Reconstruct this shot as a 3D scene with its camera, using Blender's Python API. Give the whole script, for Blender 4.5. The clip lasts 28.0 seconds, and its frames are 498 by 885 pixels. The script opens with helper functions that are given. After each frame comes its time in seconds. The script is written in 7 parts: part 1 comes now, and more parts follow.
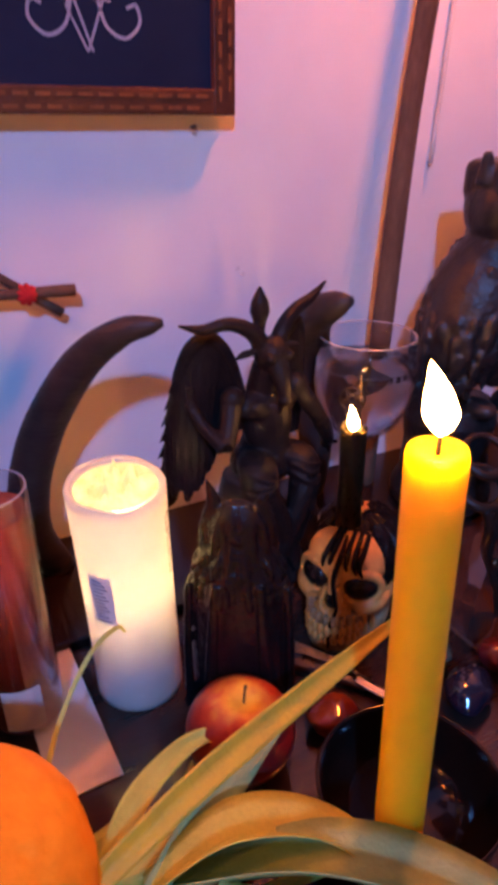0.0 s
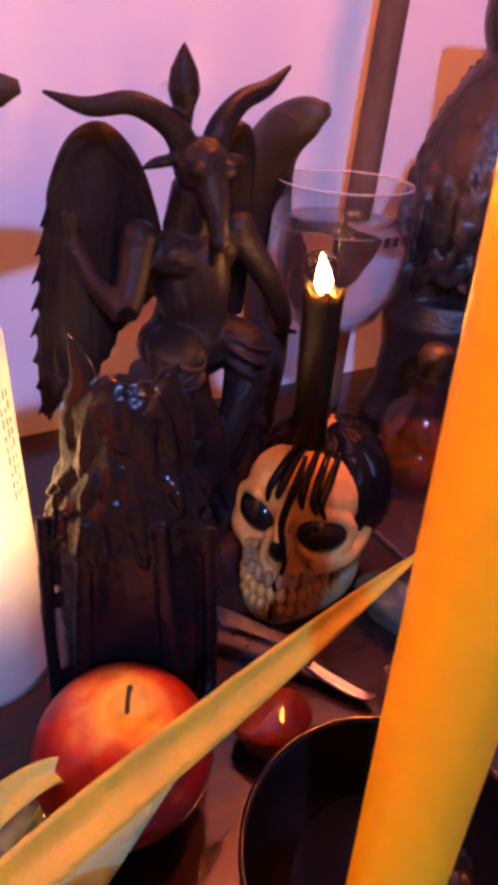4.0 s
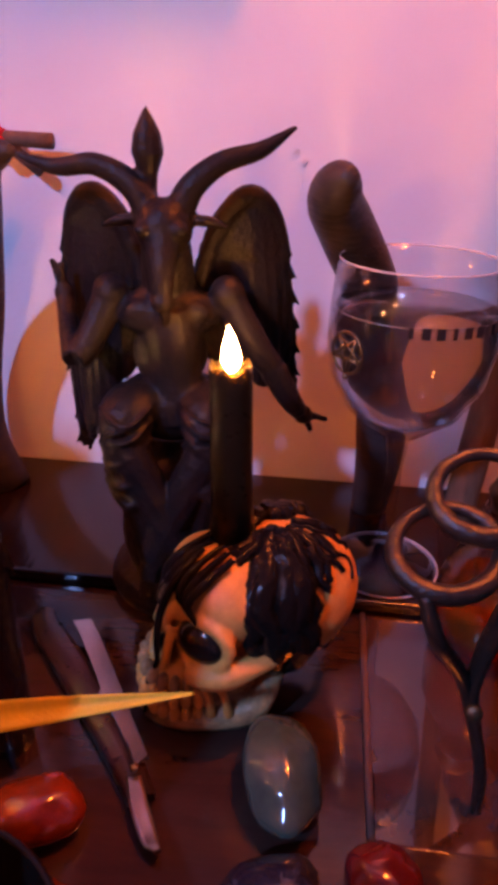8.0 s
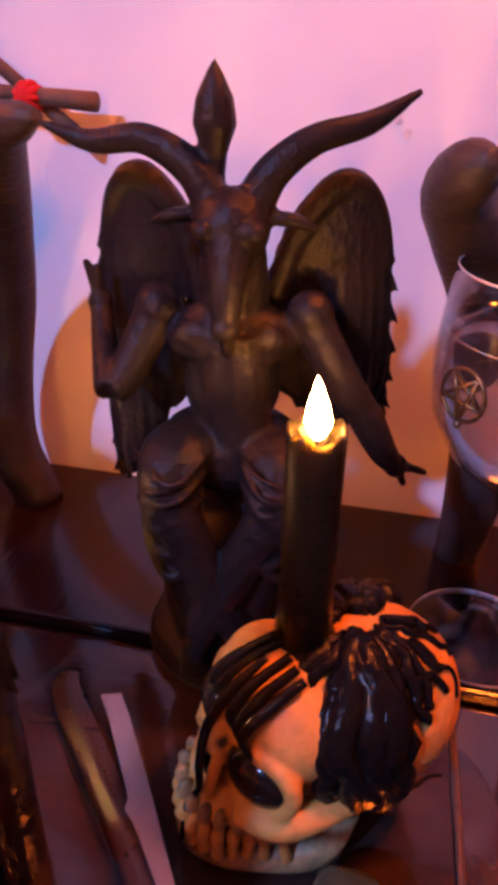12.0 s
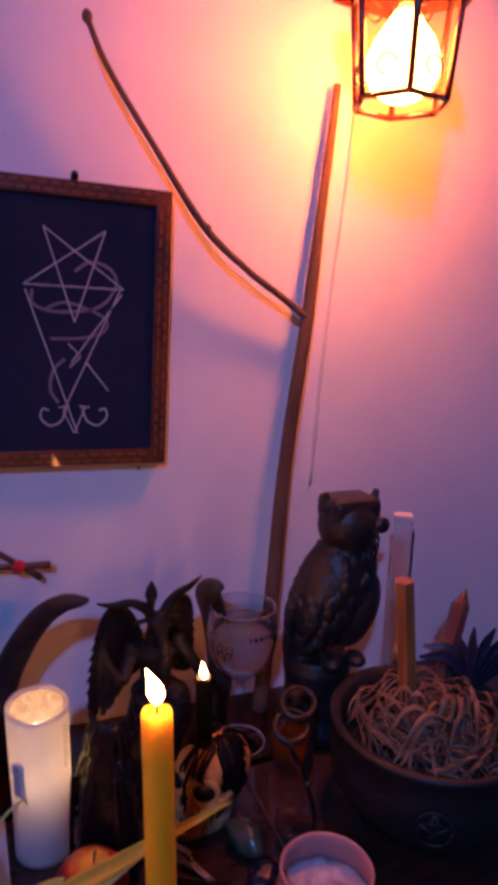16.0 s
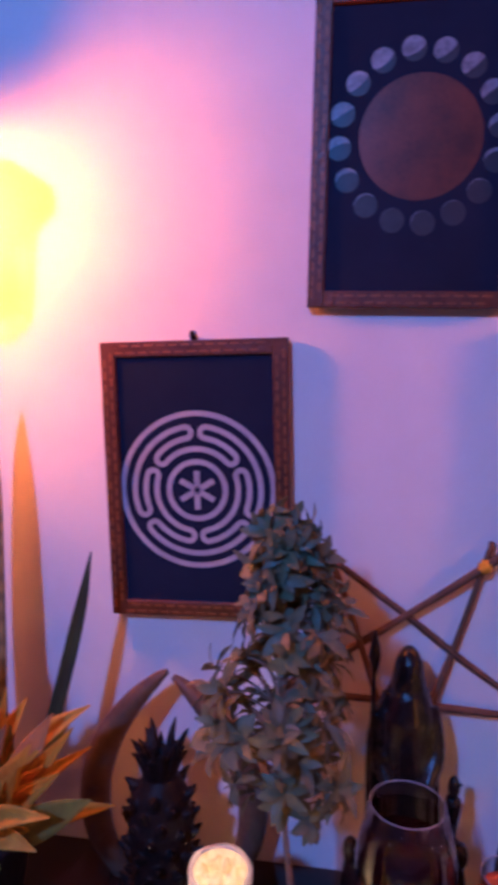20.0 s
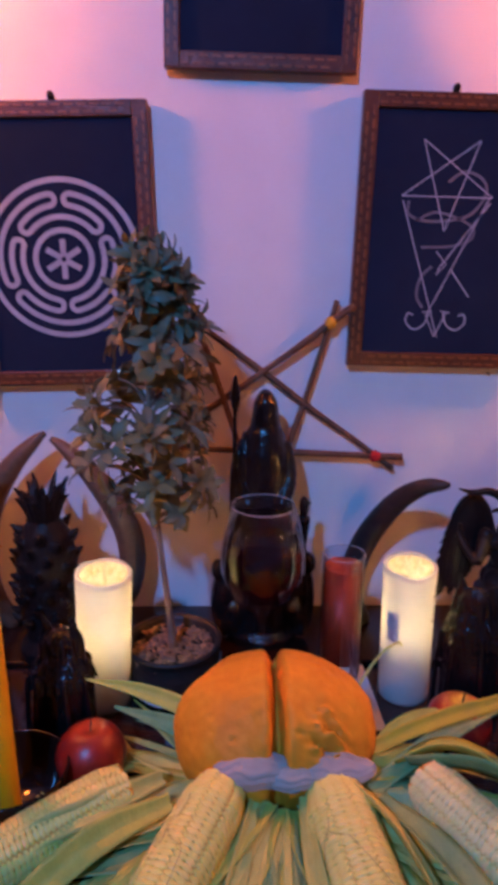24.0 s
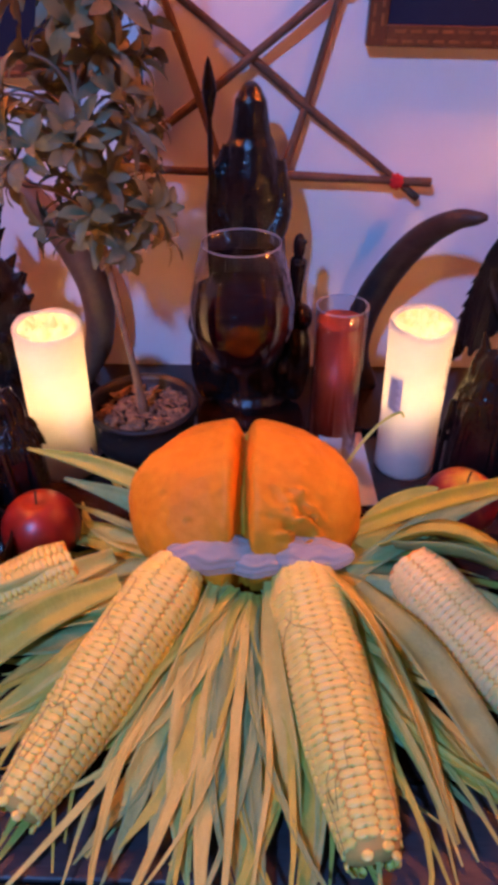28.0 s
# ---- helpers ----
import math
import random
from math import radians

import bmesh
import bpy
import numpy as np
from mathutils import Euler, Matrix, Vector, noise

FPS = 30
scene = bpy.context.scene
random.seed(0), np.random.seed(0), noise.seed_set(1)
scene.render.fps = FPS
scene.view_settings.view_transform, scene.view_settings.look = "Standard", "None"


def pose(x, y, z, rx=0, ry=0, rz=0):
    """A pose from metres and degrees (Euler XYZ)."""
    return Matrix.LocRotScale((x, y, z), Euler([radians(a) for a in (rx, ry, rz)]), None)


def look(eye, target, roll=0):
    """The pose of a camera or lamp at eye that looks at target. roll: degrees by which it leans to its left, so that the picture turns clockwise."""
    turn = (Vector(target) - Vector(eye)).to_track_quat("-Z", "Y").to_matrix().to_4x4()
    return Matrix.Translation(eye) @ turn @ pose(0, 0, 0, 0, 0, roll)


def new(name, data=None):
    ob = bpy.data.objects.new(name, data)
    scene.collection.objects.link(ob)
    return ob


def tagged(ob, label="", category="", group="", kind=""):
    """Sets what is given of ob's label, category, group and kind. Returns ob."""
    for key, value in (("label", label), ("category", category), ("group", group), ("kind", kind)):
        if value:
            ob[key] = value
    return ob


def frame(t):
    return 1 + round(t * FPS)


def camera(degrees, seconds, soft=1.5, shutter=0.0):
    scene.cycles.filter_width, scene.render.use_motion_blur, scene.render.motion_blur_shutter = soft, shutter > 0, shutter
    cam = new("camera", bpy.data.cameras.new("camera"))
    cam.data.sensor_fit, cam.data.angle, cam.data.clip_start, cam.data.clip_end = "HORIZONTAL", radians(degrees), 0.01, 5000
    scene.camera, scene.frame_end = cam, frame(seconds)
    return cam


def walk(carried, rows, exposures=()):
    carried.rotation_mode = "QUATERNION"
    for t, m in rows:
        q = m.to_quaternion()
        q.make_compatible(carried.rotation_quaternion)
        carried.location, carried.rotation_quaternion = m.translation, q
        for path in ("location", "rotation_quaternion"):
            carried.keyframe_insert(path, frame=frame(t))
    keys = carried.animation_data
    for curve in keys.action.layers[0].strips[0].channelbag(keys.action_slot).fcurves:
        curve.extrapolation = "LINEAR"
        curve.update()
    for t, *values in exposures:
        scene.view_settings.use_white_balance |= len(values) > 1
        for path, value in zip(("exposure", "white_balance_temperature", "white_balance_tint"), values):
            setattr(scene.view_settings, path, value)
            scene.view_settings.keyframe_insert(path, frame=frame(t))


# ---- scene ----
cam = camera(40.9, 28.0, soft=5.0, shutter=0.35)
PATH = [
    (0, (-0.042, -0.602, 1.312), (0.761, 0.986, 0.399), -0.3),
    (0.5, (0.001, -0.557, 1.276), (0.683, 1.021, 0.253), 1.0),
    (1, (0.011, -0.498, 1.235), (0.604, 1.159, 0.285), 1.6),
    (1.5, (0.007, -0.463, 1.201), (0.711, 1.145, 0.243), 2.2),
    (2, (0.008, -0.442, 1.177), (0.8, 1.06, 0.12), 4.1),
    (2.5, (0.015, -0.44, 1.179), (0.862, 1.03, 0.12), 3.9),
    (3, (0.025, -0.447, 1.184), (0.94, 0.99, 0.136), 4.8),
    (3.5, (0.029, -0.468, 1.189), (0.978, 0.953, 0.149), 5.0),
    (4, (0.04, -0.488, 1.191), (0.939, 0.973, 0.164), 4.2),
    (4.5, (0.051, -0.51, 1.202), (0.895, 1.002, 0.201), 3.7),
    (6.5, (0.133, -0.583, 1.22), (0.334, 1.219, 0.375), -1.9),
    (7, (0.163, -0.584, 1.217), (0.397, 1.219, 0.383), 1.4),
    (7.5, (0.234, -0.54, 1.202), (0.179, 1.274, 0.363), 1.6),
    (8, (0.279, -0.501, 1.189), (0.075, 1.276, 0.294), 1.2),
    (8.5, (0.303, -0.484, 1.19), (0.047, 1.288, 0.299), 1.7),
    (9, (0.292, -0.463, 1.183), (-0.057, 1.212, 0.148), 2.4),
    (9.5, (0.266, -0.425, 1.188), (-0.12, 1.225, 0.126), 1.4),
    (10, (0.258, -0.413, 1.189), (-0.035, 1.304, 0.207), 2.1),
    (10.5, (0.261, -0.406, 1.191), (0.009, 1.319, 0.212), 1.5),
    (11, (0.26, -0.406, 1.188), (0.057, 1.329, 0.215), 2.4),
    (11.5, (0.256, -0.4, 1.184), (-0.001, 1.315, 0.188), 2.1),
    (12, (0.253, -0.413, 1.189), (-0.078, 1.291, 0.195), 1.8),
    (12.5, (0.237, -0.491, 1.202), (0.056, 1.238, 0.214), 1.8),
    (14.5, (0.13, -0.8, 1.334), (0.24, 1.004, 0.477), -0.5),
    (15, (0.09, -0.858, 1.401), (0.189, 1.036, 0.766), 1.6),
    (15.5, (0.055, -0.9, 1.464), (0.548, 0.978, 0.985), 1.3),
    (16, (0.013, -0.912, 1.513), (0.736, 0.912, 1.127), 2.1),
    (16.5, (-0.041, -0.938, 1.548), (0.734, 0.886, 1.277), -0.0),
    (17, (-0.088, -0.958, 1.557), (0.626, 0.888, 1.267), -1.4),
    (17.5, (-0.118, -0.933, 1.582), (0.456, 0.972, 1.373), -1.2),
    (18, (-0.143, -0.921, 1.603), (0.223, 1.038, 1.435), -0.8),
    (18.5, (-0.149, -0.901, 1.608), (0.049, 1.08, 1.418), -0.3),
    (19, (-0.153, -0.884, 1.618), (-0.094, 1.103, 1.399), 0.2),
    (19.5, (-0.169, -0.866, 1.615), (-0.265, 1.115, 1.352), 0.4),
    (20, (-0.192, -0.87, 1.627), (-0.517, 1.087, 1.371), 0.1),
    (20.5, (-0.296, -0.878, 1.444), (-0.737, 1.067, 1.593), 2.3),
    (22.5, (-0.269, -0.95, 1.522), (-0.578, 0.985, 1.122), 1.5),
    (23, (-0.273, -0.989, 1.484), (-0.488, 0.948, 1.034), 0.0),
    (23.5, (-0.213, -0.987, 1.472), (-0.333, 0.954, 1.005), -0.3),
    (24, (-0.171, -0.976, 1.458), (-0.122, 0.948, 0.915), 0.5),
    (24.5, (-0.186, -0.971, 1.44), (0.031, 0.905, 0.781), 1.7),
    (25, (-0.178, -0.968, 1.428), (0.078, 0.859, 0.656), 2.9),
    (25.5, (-0.148, -0.918, 1.419), (-0.03, 0.843, 0.478), 2.3),
    (26, (-0.115, -0.882, 1.414), (-0.082, 0.836, 0.391), 1.3),
    (26.5, (-0.109, -0.861, 1.402), (-0.169, 0.832, 0.339), -0.3),
    (27, (-0.105, -0.851, 1.401), (-0.171, 0.802, 0.277), -0.4),
    (27.5, (-0.106, -0.839, 1.396), (-0.153, 0.786, 0.231), -0.0),
    (28, (-0.108, -0.837, 1.389), (-0.153, 0.768, 0.197), -0.2),
]
walk(cam, [(t, look(eye, target, roll)) for t, eye, target, roll in PATH],
     exposures=[(0, 0.25, 6500, 4), (1.2, 0.25, 7000, 10), (2, -0.5, 7200, 18), (3, 0.60, 8200, 40), (4, 0.70, 7400, 24), (7, 0.05, 7600, 28), (8, 0.60, 8200, 30), (9, 0.88, 9300, 48), (10, 0.9, 7400, 12), (11, 0.90, 8200, 28), (12.5, 0.78, 8400, 28),
                (15, -0.2, 6300, 11), (16, -0.9, 6000, 26), (17, -1.65, 5800, 30), (18, -1.10, 4550, 8), (18.5, -0.55, 5000, -3), (19, -0.3, 5400, 4), (20, -0.4, 5250, 14), (20.5, -0.65, 5200, 18), (22.5, -1.1, 4800, 20), (23.2, -1.0, 4750, 14), (24, -0.22, 5450, -14), (25, 0.12, 6100, -3), (28, 0.20, 6500, 4)])

# ---------------------------------------------------------------- light
world = bpy.data.worlds.new("world")
scene.world = world
world.use_nodes = True
wb = world.node_tree.nodes["Background"]
wb.inputs[0].default_value = (0.10, 0.12, 0.30, 1)
wb.inputs[1].default_value = 0.05


def area_lamp(name, eye, target, size, power, colour):
    d = bpy.data.lights.new(name, "AREA")
    d.shape, d.size, d.energy, d.color = "DISK", size, power, colour
    o = new(name, d)
    o.matrix_world = look(eye, target)
    return o


# the cold bulb of the room, behind and to the left of the altar's front
area_lamp("room_bulb", (-0.84, -2.30, 2.83), (0.0, 0.0, 1.2), 0.14, 56.0, (0.14, 0.36, 1.0))

# ---------------------------------------------------------------- materials
MATS = {}


def mat(name, c1, c2=None, rough=0.5, metal=0.0, scale=20.0, bump=0.0, bscale=None, coat=0.0, trans=0.0, sss=0.0,
        sss_col=None, emit=None, power=0.0, stretch=(1, 1, 1), rand=0.0, fine=0.0, ior=1.45, rvar=0.1, translucent=0.0):
    """A surface of two tones mixed by noise at two scales, with relief."""
    if name in MATS:
        return MATS[name]
    m = bpy.data.materials.new(name)
    m.use_nodes = True
    nt = m.node_tree
    n, l = nt.nodes, nt.links
    b = n["Principled BSDF"]
    c2 = c2 or tuple(v * 0.7 for v in c1)
    tc = n.new("ShaderNodeTexCoord")
    mp = n.new("ShaderNodeMapping")
    mp.inputs["Scale"].default_value = stretch
    l.new(tc.outputs["Object"], mp.inputs[0])
    big = n.new("ShaderNodeTexNoise")
    big.inputs["Scale"].default_value, big.inputs["Detail"].default_value = scale, 4
    small = n.new("ShaderNodeTexNoise")
    small.inputs["Scale"].default_value, small.inputs["Detail"].default_value = scale * 7, 3
    for t in (big, small):
        l.new(mp.outputs[0], t.inputs["Vector"])
    mixf = n.new("ShaderNodeMath")
    mixf.operation = "MULTIPLY_ADD"
    l.new(small.outputs[0], mixf.inputs[0])
    mixf.inputs[1].default_value = 0.35 + fine
    l.new(big.outputs[0], mixf.inputs[2])
    ramp = n.new("ShaderNodeMapRange")
    ramp.inputs["From Min"].default_value, ramp.inputs["From Max"].default_value = 0.45, 0.9
    l.new(mixf.outputs[0], ramp.inputs["Value"])
    fac = ramp.outputs["Result"]
    if rand:
        info = n.new("ShaderNodeObjectInfo")
        add = n.new("ShaderNodeMath")
        add.operation = "MULTIPLY_ADD"
        l.new(info.outputs["Random"], add.inputs[0])
        add.inputs[1].default_value = rand
        l.new(ramp.outputs["Result"], add.inputs[2])
        sub = n.new("ShaderNodeMath")
        sub.use_clamp = True
        sub.operation = "SUBTRACT"
        l.new(add.outputs[0], sub.inputs[0])
        sub.inputs[1].default_value = rand / 2
        fac = sub.outputs[0]
    mix = n.new("ShaderNodeMix")
    mix.data_type = "RGBA"
    l.new(fac, mix.inputs["Factor"])
    mix.inputs["A"].default_value, mix.inputs["B"].default_value = (*c1, 1), (*c2, 1)
    l.new(mix.outputs["Result"], b.inputs["Base Color"])
    rr = n.new("ShaderNodeMapRange")
    rr.inputs["To Min"].default_value, rr.inputs["To Max"].default_value = max(0.02, rough - rvar), min(1, rough + rvar)
    l.new(small.outputs[0], rr.inputs["Value"])
    l.new(rr.outputs["Result"], b.inputs["Roughness"])
    b.inputs["Metallic"].default_value = metal
    b.inputs["Coat Weight"].default_value = coat
    b.inputs["Transmission Weight"].default_value = trans
    b.inputs["IOR"].default_value = ior
    if sss:
        b.inputs["Subsurface Weight"].default_value = sss
        b.inputs["Subsurface Radius"].default_value = sss_col or (0.02, 0.012, 0.006)
        b.inputs["Subsurface Scale"].default_value = 1.0
    if emit:
        b.inputs["Emission Color"].default_value = (*emit, 1)
        b.inputs["Emission Strength"].default_value = power
    if bump:
        bn = n.new("ShaderNodeTexNoise")
        bn.inputs["Scale"].default_value, bn.inputs["Detail"].default_value = bscale or scale * 4, 5
        l.new(mp.outputs[0], bn.inputs["Vector"])
        bp = n.new("ShaderNodeBump")
        bp.inputs["Strength"].default_value, bp.inputs["Distance"].default_value = bump, 0.002
        l.new(bn.outputs[0], bp.inputs["Height"])
        l.new(bp.outputs[0], b.inputs["Normal"])
    if translucent:
        tl = n.new("ShaderNodeBsdfTranslucent")
        l.new(mix.outputs["Result"], tl.inputs["Color"])
        ms = n.new("ShaderNodeMixShader")
        ms.inputs[0].default_value = translucent
        l.new(b.outputs[0], ms.inputs[1])
        l.new(tl.outputs[0], ms.inputs[2])
        l.new(ms.outputs[0], n["Material Output"].inputs["Surface"])
    MATS[name] = m
    return m


def glow(name, colour, power):
    m = bpy.data.materials.new(name)
    m.use_nodes = True
    n, l = m.node_tree.nodes, m.node_tree.links
    n.remove(n["Principled BSDF"])
    e = n.new("ShaderNodeEmission")
    e.inputs[0].default_value, e.inputs[1].default_value = (*colour, 1), power
    l.new(e.outputs[0], n["Material Output"].inputs["Surface"])
    MATS[name] = m
    return m


def pane(name, colour, see, rough=0.1):
    """Thin glass: light passes straight through, tinted, with a faint gloss."""
    m = bpy.data.materials.new(name)
    m.use_nodes = True
    n, l = m.node_tree.nodes, m.node_tree.links
    b = n["Principled BSDF"]
    b.inputs["Base Color"].default_value = (*colour, 1)
    b.inputs["Roughness"].default_value = rough
    t = n.new("ShaderNodeBsdfTransparent")
    t.inputs[0].default_value = (*colour, 1)
    ms = n.new("ShaderNodeMixShader")
    ms.inputs[0].default_value = see
    l.new(b.outputs[0], ms.inputs[1])
    l.new(t.outputs[0], ms.inputs[2])
    l.new(ms.outputs[0], n["Material Output"].inputs["Surface"])
    MATS[name] = m
    return m


WALL = mat("wall_paint", (0.80, 0.78, 0.78), (0.70, 0.68, 0.69), rough=0.75, scale=2.5, bump=0.35, bscale=28)
ROOM = mat("room_paint", (0.45, 0.44, 0.45), (0.38, 0.37, 0.38), rough=0.85, scale=2)
FLOOR = mat("floor_wood", (0.16, 0.10, 0.06), (0.09, 0.055, 0.035), rough=0.5, scale=3, stretch=(1, 8, 1))


def thin_glass(name, tint=(1, 1, 1), edge=0.9):
    """A blown glass wall: clear ahead, glossy at a glancing angle."""
    m = bpy.data.materials.new(name)
    m.use_nodes = True
    n, l = m.node_tree.nodes, m.node_tree.links
    n.remove(n["Principled BSDF"])
    t, g, fr = n.new("ShaderNodeBsdfTransparent"), n.new("ShaderNodeBsdfGlossy"), n.new("ShaderNodeLayerWeight")
    t.inputs[0].default_value = (*tint, 1)
    g.inputs["Roughness"].default_value = 0.02
    fr.inputs[0].default_value = 0.5
    pw = n.new("ShaderNodeMath")
    pw.operation = "POWER"
    pw.inputs[1].default_value = 3.0
    l.new(fr.outputs["Facing"], pw.inputs[0])
    mu = n.new("ShaderNodeMath")
    mu.operation = "MULTIPLY_ADD"
    mu.inputs[1].default_value, mu.inputs[2].default_value = edge * 0.85, 0.05
    l.new(pw.outputs[0], mu.inputs[0])
    ms = n.new("ShaderNodeMixShader")
    l.new(mu.outputs[0], ms.inputs[0])
    l.new(t.outputs[0], ms.inputs[1])
    l.new(g.outputs[0], ms.inputs[2])
    l.new(ms.outputs[0], n["Material Output"].inputs["Surface"])
    MATS[name] = m
    return m


TABLE = mat("dark_lacquer", (0.022, 0.012, 0.010), (0.042, 0.019, 0.014), rough=0.09, scale=9, bump=0.08, bscale=50, stretch=(1, 5, 1), coat=0.15, rvar=0.04)
PLANK = mat("grey_plank", (0.060, 0.055, 0.062), (0.035, 0.032, 0.036), rough=0.42, scale=8, bump=0.3, bscale=60, stretch=(1, 9, 1), rand=0.5)
LEDGE = mat("ledge_wood", (0.016, 0.006, 0.005), (0.009, 0.004, 0.0035), rough=0.18, scale=7, bump=0.15, stretch=(8, 1, 1), coat=0.2)
FRAME = mat("frame_wood", (0.125, 0.038, 0.013), (0.046, 0.015, 0.007), rough=0.42, scale=26, bump=0.7, bscale=120, stretch=(1, 1, 1), coat=0.15)
FRAME_LT = mat("frame_raised", (0.27, 0.095, 0.030), (0.14, 0.048, 0.016), rough=0.45, scale=40, bump=0.6)
PRINT = mat("print_black", (0.010, 0.016, 0.036), (0.014, 0.022, 0.050), rough=0.05, rvar=0.02, scale=6, coat=0.6)
INK = mat("print_silver", (0.40, 0.42, 0.50), (0.28, 0.30, 0.38), rough=0.3, scale=30)
STICK = mat("bark", (0.15, 0.085, 0.05), (0.07, 0.038, 0.024), rough=0.8, scale=40, bump=0.8, bscale=150, stretch=(1, 1, 0.3))
BLACK = mat("black_resin", (0.008, 0.006, 0.007), (0.014, 0.011, 0.012), rough=0.40, scale=40, bump=0.5, bscale=320, ior=1.25)
GLOSSBLACK = mat("black_gloss", (0.004, 0.003, 0.003), (0.009, 0.006, 0.005), rough=0.10, rvar=0.04, scale=20, bump=0.04, bscale=60, ior=1.38)
IRON = mat("black_iron", (0.020, 0.019, 0.020), (0.035, 0.03, 0.03), rough=0.45, metal=0.3, scale=40, bump=0.5)
HORN = mat("horn_dark", (0.020, 0.016, 0.017), (0.042, 0.031, 0.029), ior=1.35, rough=0.5, scale=18, bump=0.5, bscale=90, stretch=(1, 1, 4))
# lit copy of the dark horn: warm lamplight put into its brown
HORN_LIT = mat("horn_lamplit", (0.16, 0.095, 0.06), (0.09, 0.05, 0.032), rough=0.5, scale=18, bump=0.4, bscale=80)
SATIN = mat("black_satin", (0.004, 0.0035, 0.004), (0.009, 0.007, 0.008), ior=1.40, rough=0.20, scale=30, bump=1.0, bscale=110, coat=0.10)

# ---------------------------------------------------------------- mesh helpers


def mesh_of(bm, name, smooth=True):
    me = bpy.data.meshes.new(name)
    bm.normal_update()
    bm.to_mesh(me)
    bm.free()
    if smooth:
        me.polygons.foreach_set("use_smooth", [True] * len(me.polygons))
    return me


def part(name, bm, material, parent, label="", smooth=True):
    me = mesh_of(bm, name, smooth)
    me.materials.append(material)
    o = new(name, me)
    o.parent = parent
    if label:
        tagged(o, label=label)
    return o


def thing(name, place, label, category, group="", kind="", turn=0.0, tilt=(0, 0)):
    e = new(name)
    e.empty_display_size = 0.02
    e.matrix_basis = pose(*place, tilt[0], tilt[1], turn)
    return tagged(e, label, category, group, kind)


def whole(name, bm, material, place, label, category, group="", kind="", turn=0.0, tilt=(0, 0), smooth=True):
    me = mesh_of(bm, name, smooth)
    me.materials.append(material)
    o = new(name, me)
    o.matrix_basis = pose(*place, tilt[0], tilt[1], turn)
    return tagged(o, label, category, group, kind)


def b_new():
    return bmesh.new()


def add_box(bm, c, s, bevel=0.0, m=None):
    r = bmesh.ops.create_cube(bm, size=1.0)
    vs = r["verts"]
    bmesh.ops.scale(bm, verts=vs, vec=s)
    if bevel:
        es = list({e for v in vs for e in v.link_edges})
        out = bmesh.ops.bevel(bm, geom=es, offset=bevel, segments=2, affect="EDGES", profile=0.5)
        vs = list({v for f in out["faces"] for v in f.verts} | {v for v in vs if v.is_valid})
    if m is not None:
        bmesh.ops.transform(bm, matrix=m, verts=vs)
    bmesh.ops.translate(bm, verts=vs, vec=c)
    return bm


def box(c, s, bevel=0.0, m=None):
    return add_box(b_new(), c, s, bevel, m)


def add_lathe(bm, profile, segs=40, c=(0, 0, 0), m=None):
    """Turns a profile of (radius, height) round z."""
    rings = []
    for r, z in profile:
        if r < 1e-6:
            rings.append([bm.verts.new((0, 0, z))])
        else:
            rings.append([bm.verts.new((r * math.cos(2 * math.pi * k / segs), r * math.sin(2 * math.pi * k / segs), z)) for k in range(segs)])
    for a, b in zip(rings, rings[1:]):
        for k in range(segs):
            j = (k + 1) % segs
            if len(a) == 1 and len(b) == 1:
                continue
            if len(a) == 1:
                bm.faces.new((a[0], b[j], b[k]))
            elif len(b) == 1:
                bm.faces.new((a[k], a[j], b[0]))
            else:
                bm.faces.new((a[k], a[j], b[j], b[k]))
    vs = [v for r in rings for v in r]
    if m is not None:
        bmesh.ops.transform(bm, matrix=m, verts=vs)
    bmesh.ops.translate(bm, verts=vs, vec=c)
    return bm


def lathe(profile, segs=40, c=(0, 0, 0), m=None):
    return add_lathe(b_new(), profile, segs, c, m)


def smooth_line(pts, n):
    """n points along a Catmull-Rom line through pts (any width of row)."""
    p = np.array(pts, float)
    p = np.vstack([2 * p[0] - p[1], p, 2 * p[-1] - p[-2]])
    out = []
    for s in np.linspace(0, len(p) - 3 - 1e-6, n):
        i = int(s)
        t = s - i
        a, b, c, d = p[i:i + 4]
        out.append(0.5 * (2 * b + (c - a) * t + (2 * a - 5 * b + 4 * c - d) * t * t + (3 * b - a - 3 * c + d) * t ** 3))
    return np.array(out)


def add_tube(bm, pts, radii, segs=10, n=None, flat=1.0, cap=True):
    """A tube through pts with the radii given at them; flat squeezes it along the second normal."""
    rows = np.array([[*p, r] for p, r in zip(pts, radii)], float)
    if n:
        rows = smooth_line(rows, n)
    rings = []
    ref = Vector((0.31, 0.17, 0.93)).normalized()
    for i, row in enumerate(rows):
        d = Vector(rows[min(i + 1, len(rows) - 1)][:3]) - Vector(rows[max(i - 1, 0)][:3])
        d.normalize()
        u = d.cross(ref)
        if u.length < 0.05:
            u = d.cross(Vector((1, 0, 0)))
        u.normalize()
        w = d.cross(u)
        r = float(max(row[3], 1e-4))
        rings.append([bm.verts.new(Vector(row[:3]) + r * (math.cos(2 * math.pi * k / segs) * u + flat * math.sin(2 * math.pi * k / segs) * w)) for k in range(segs)])
    for a, b in zip(rings, rings[1:]):
        for k in range(segs):
            j = (k + 1) % segs
            bm.faces.new((a[k], a[j], b[j], b[k]))
    if cap:
        bm.faces.new(rings[0][::-1])
        bm.faces.new(rings[-1])
    return bm


def tube(pts, radii, segs=10, n=None, flat=1.0):
    return add_tube(b_new(), pts, radii, segs, n, flat)


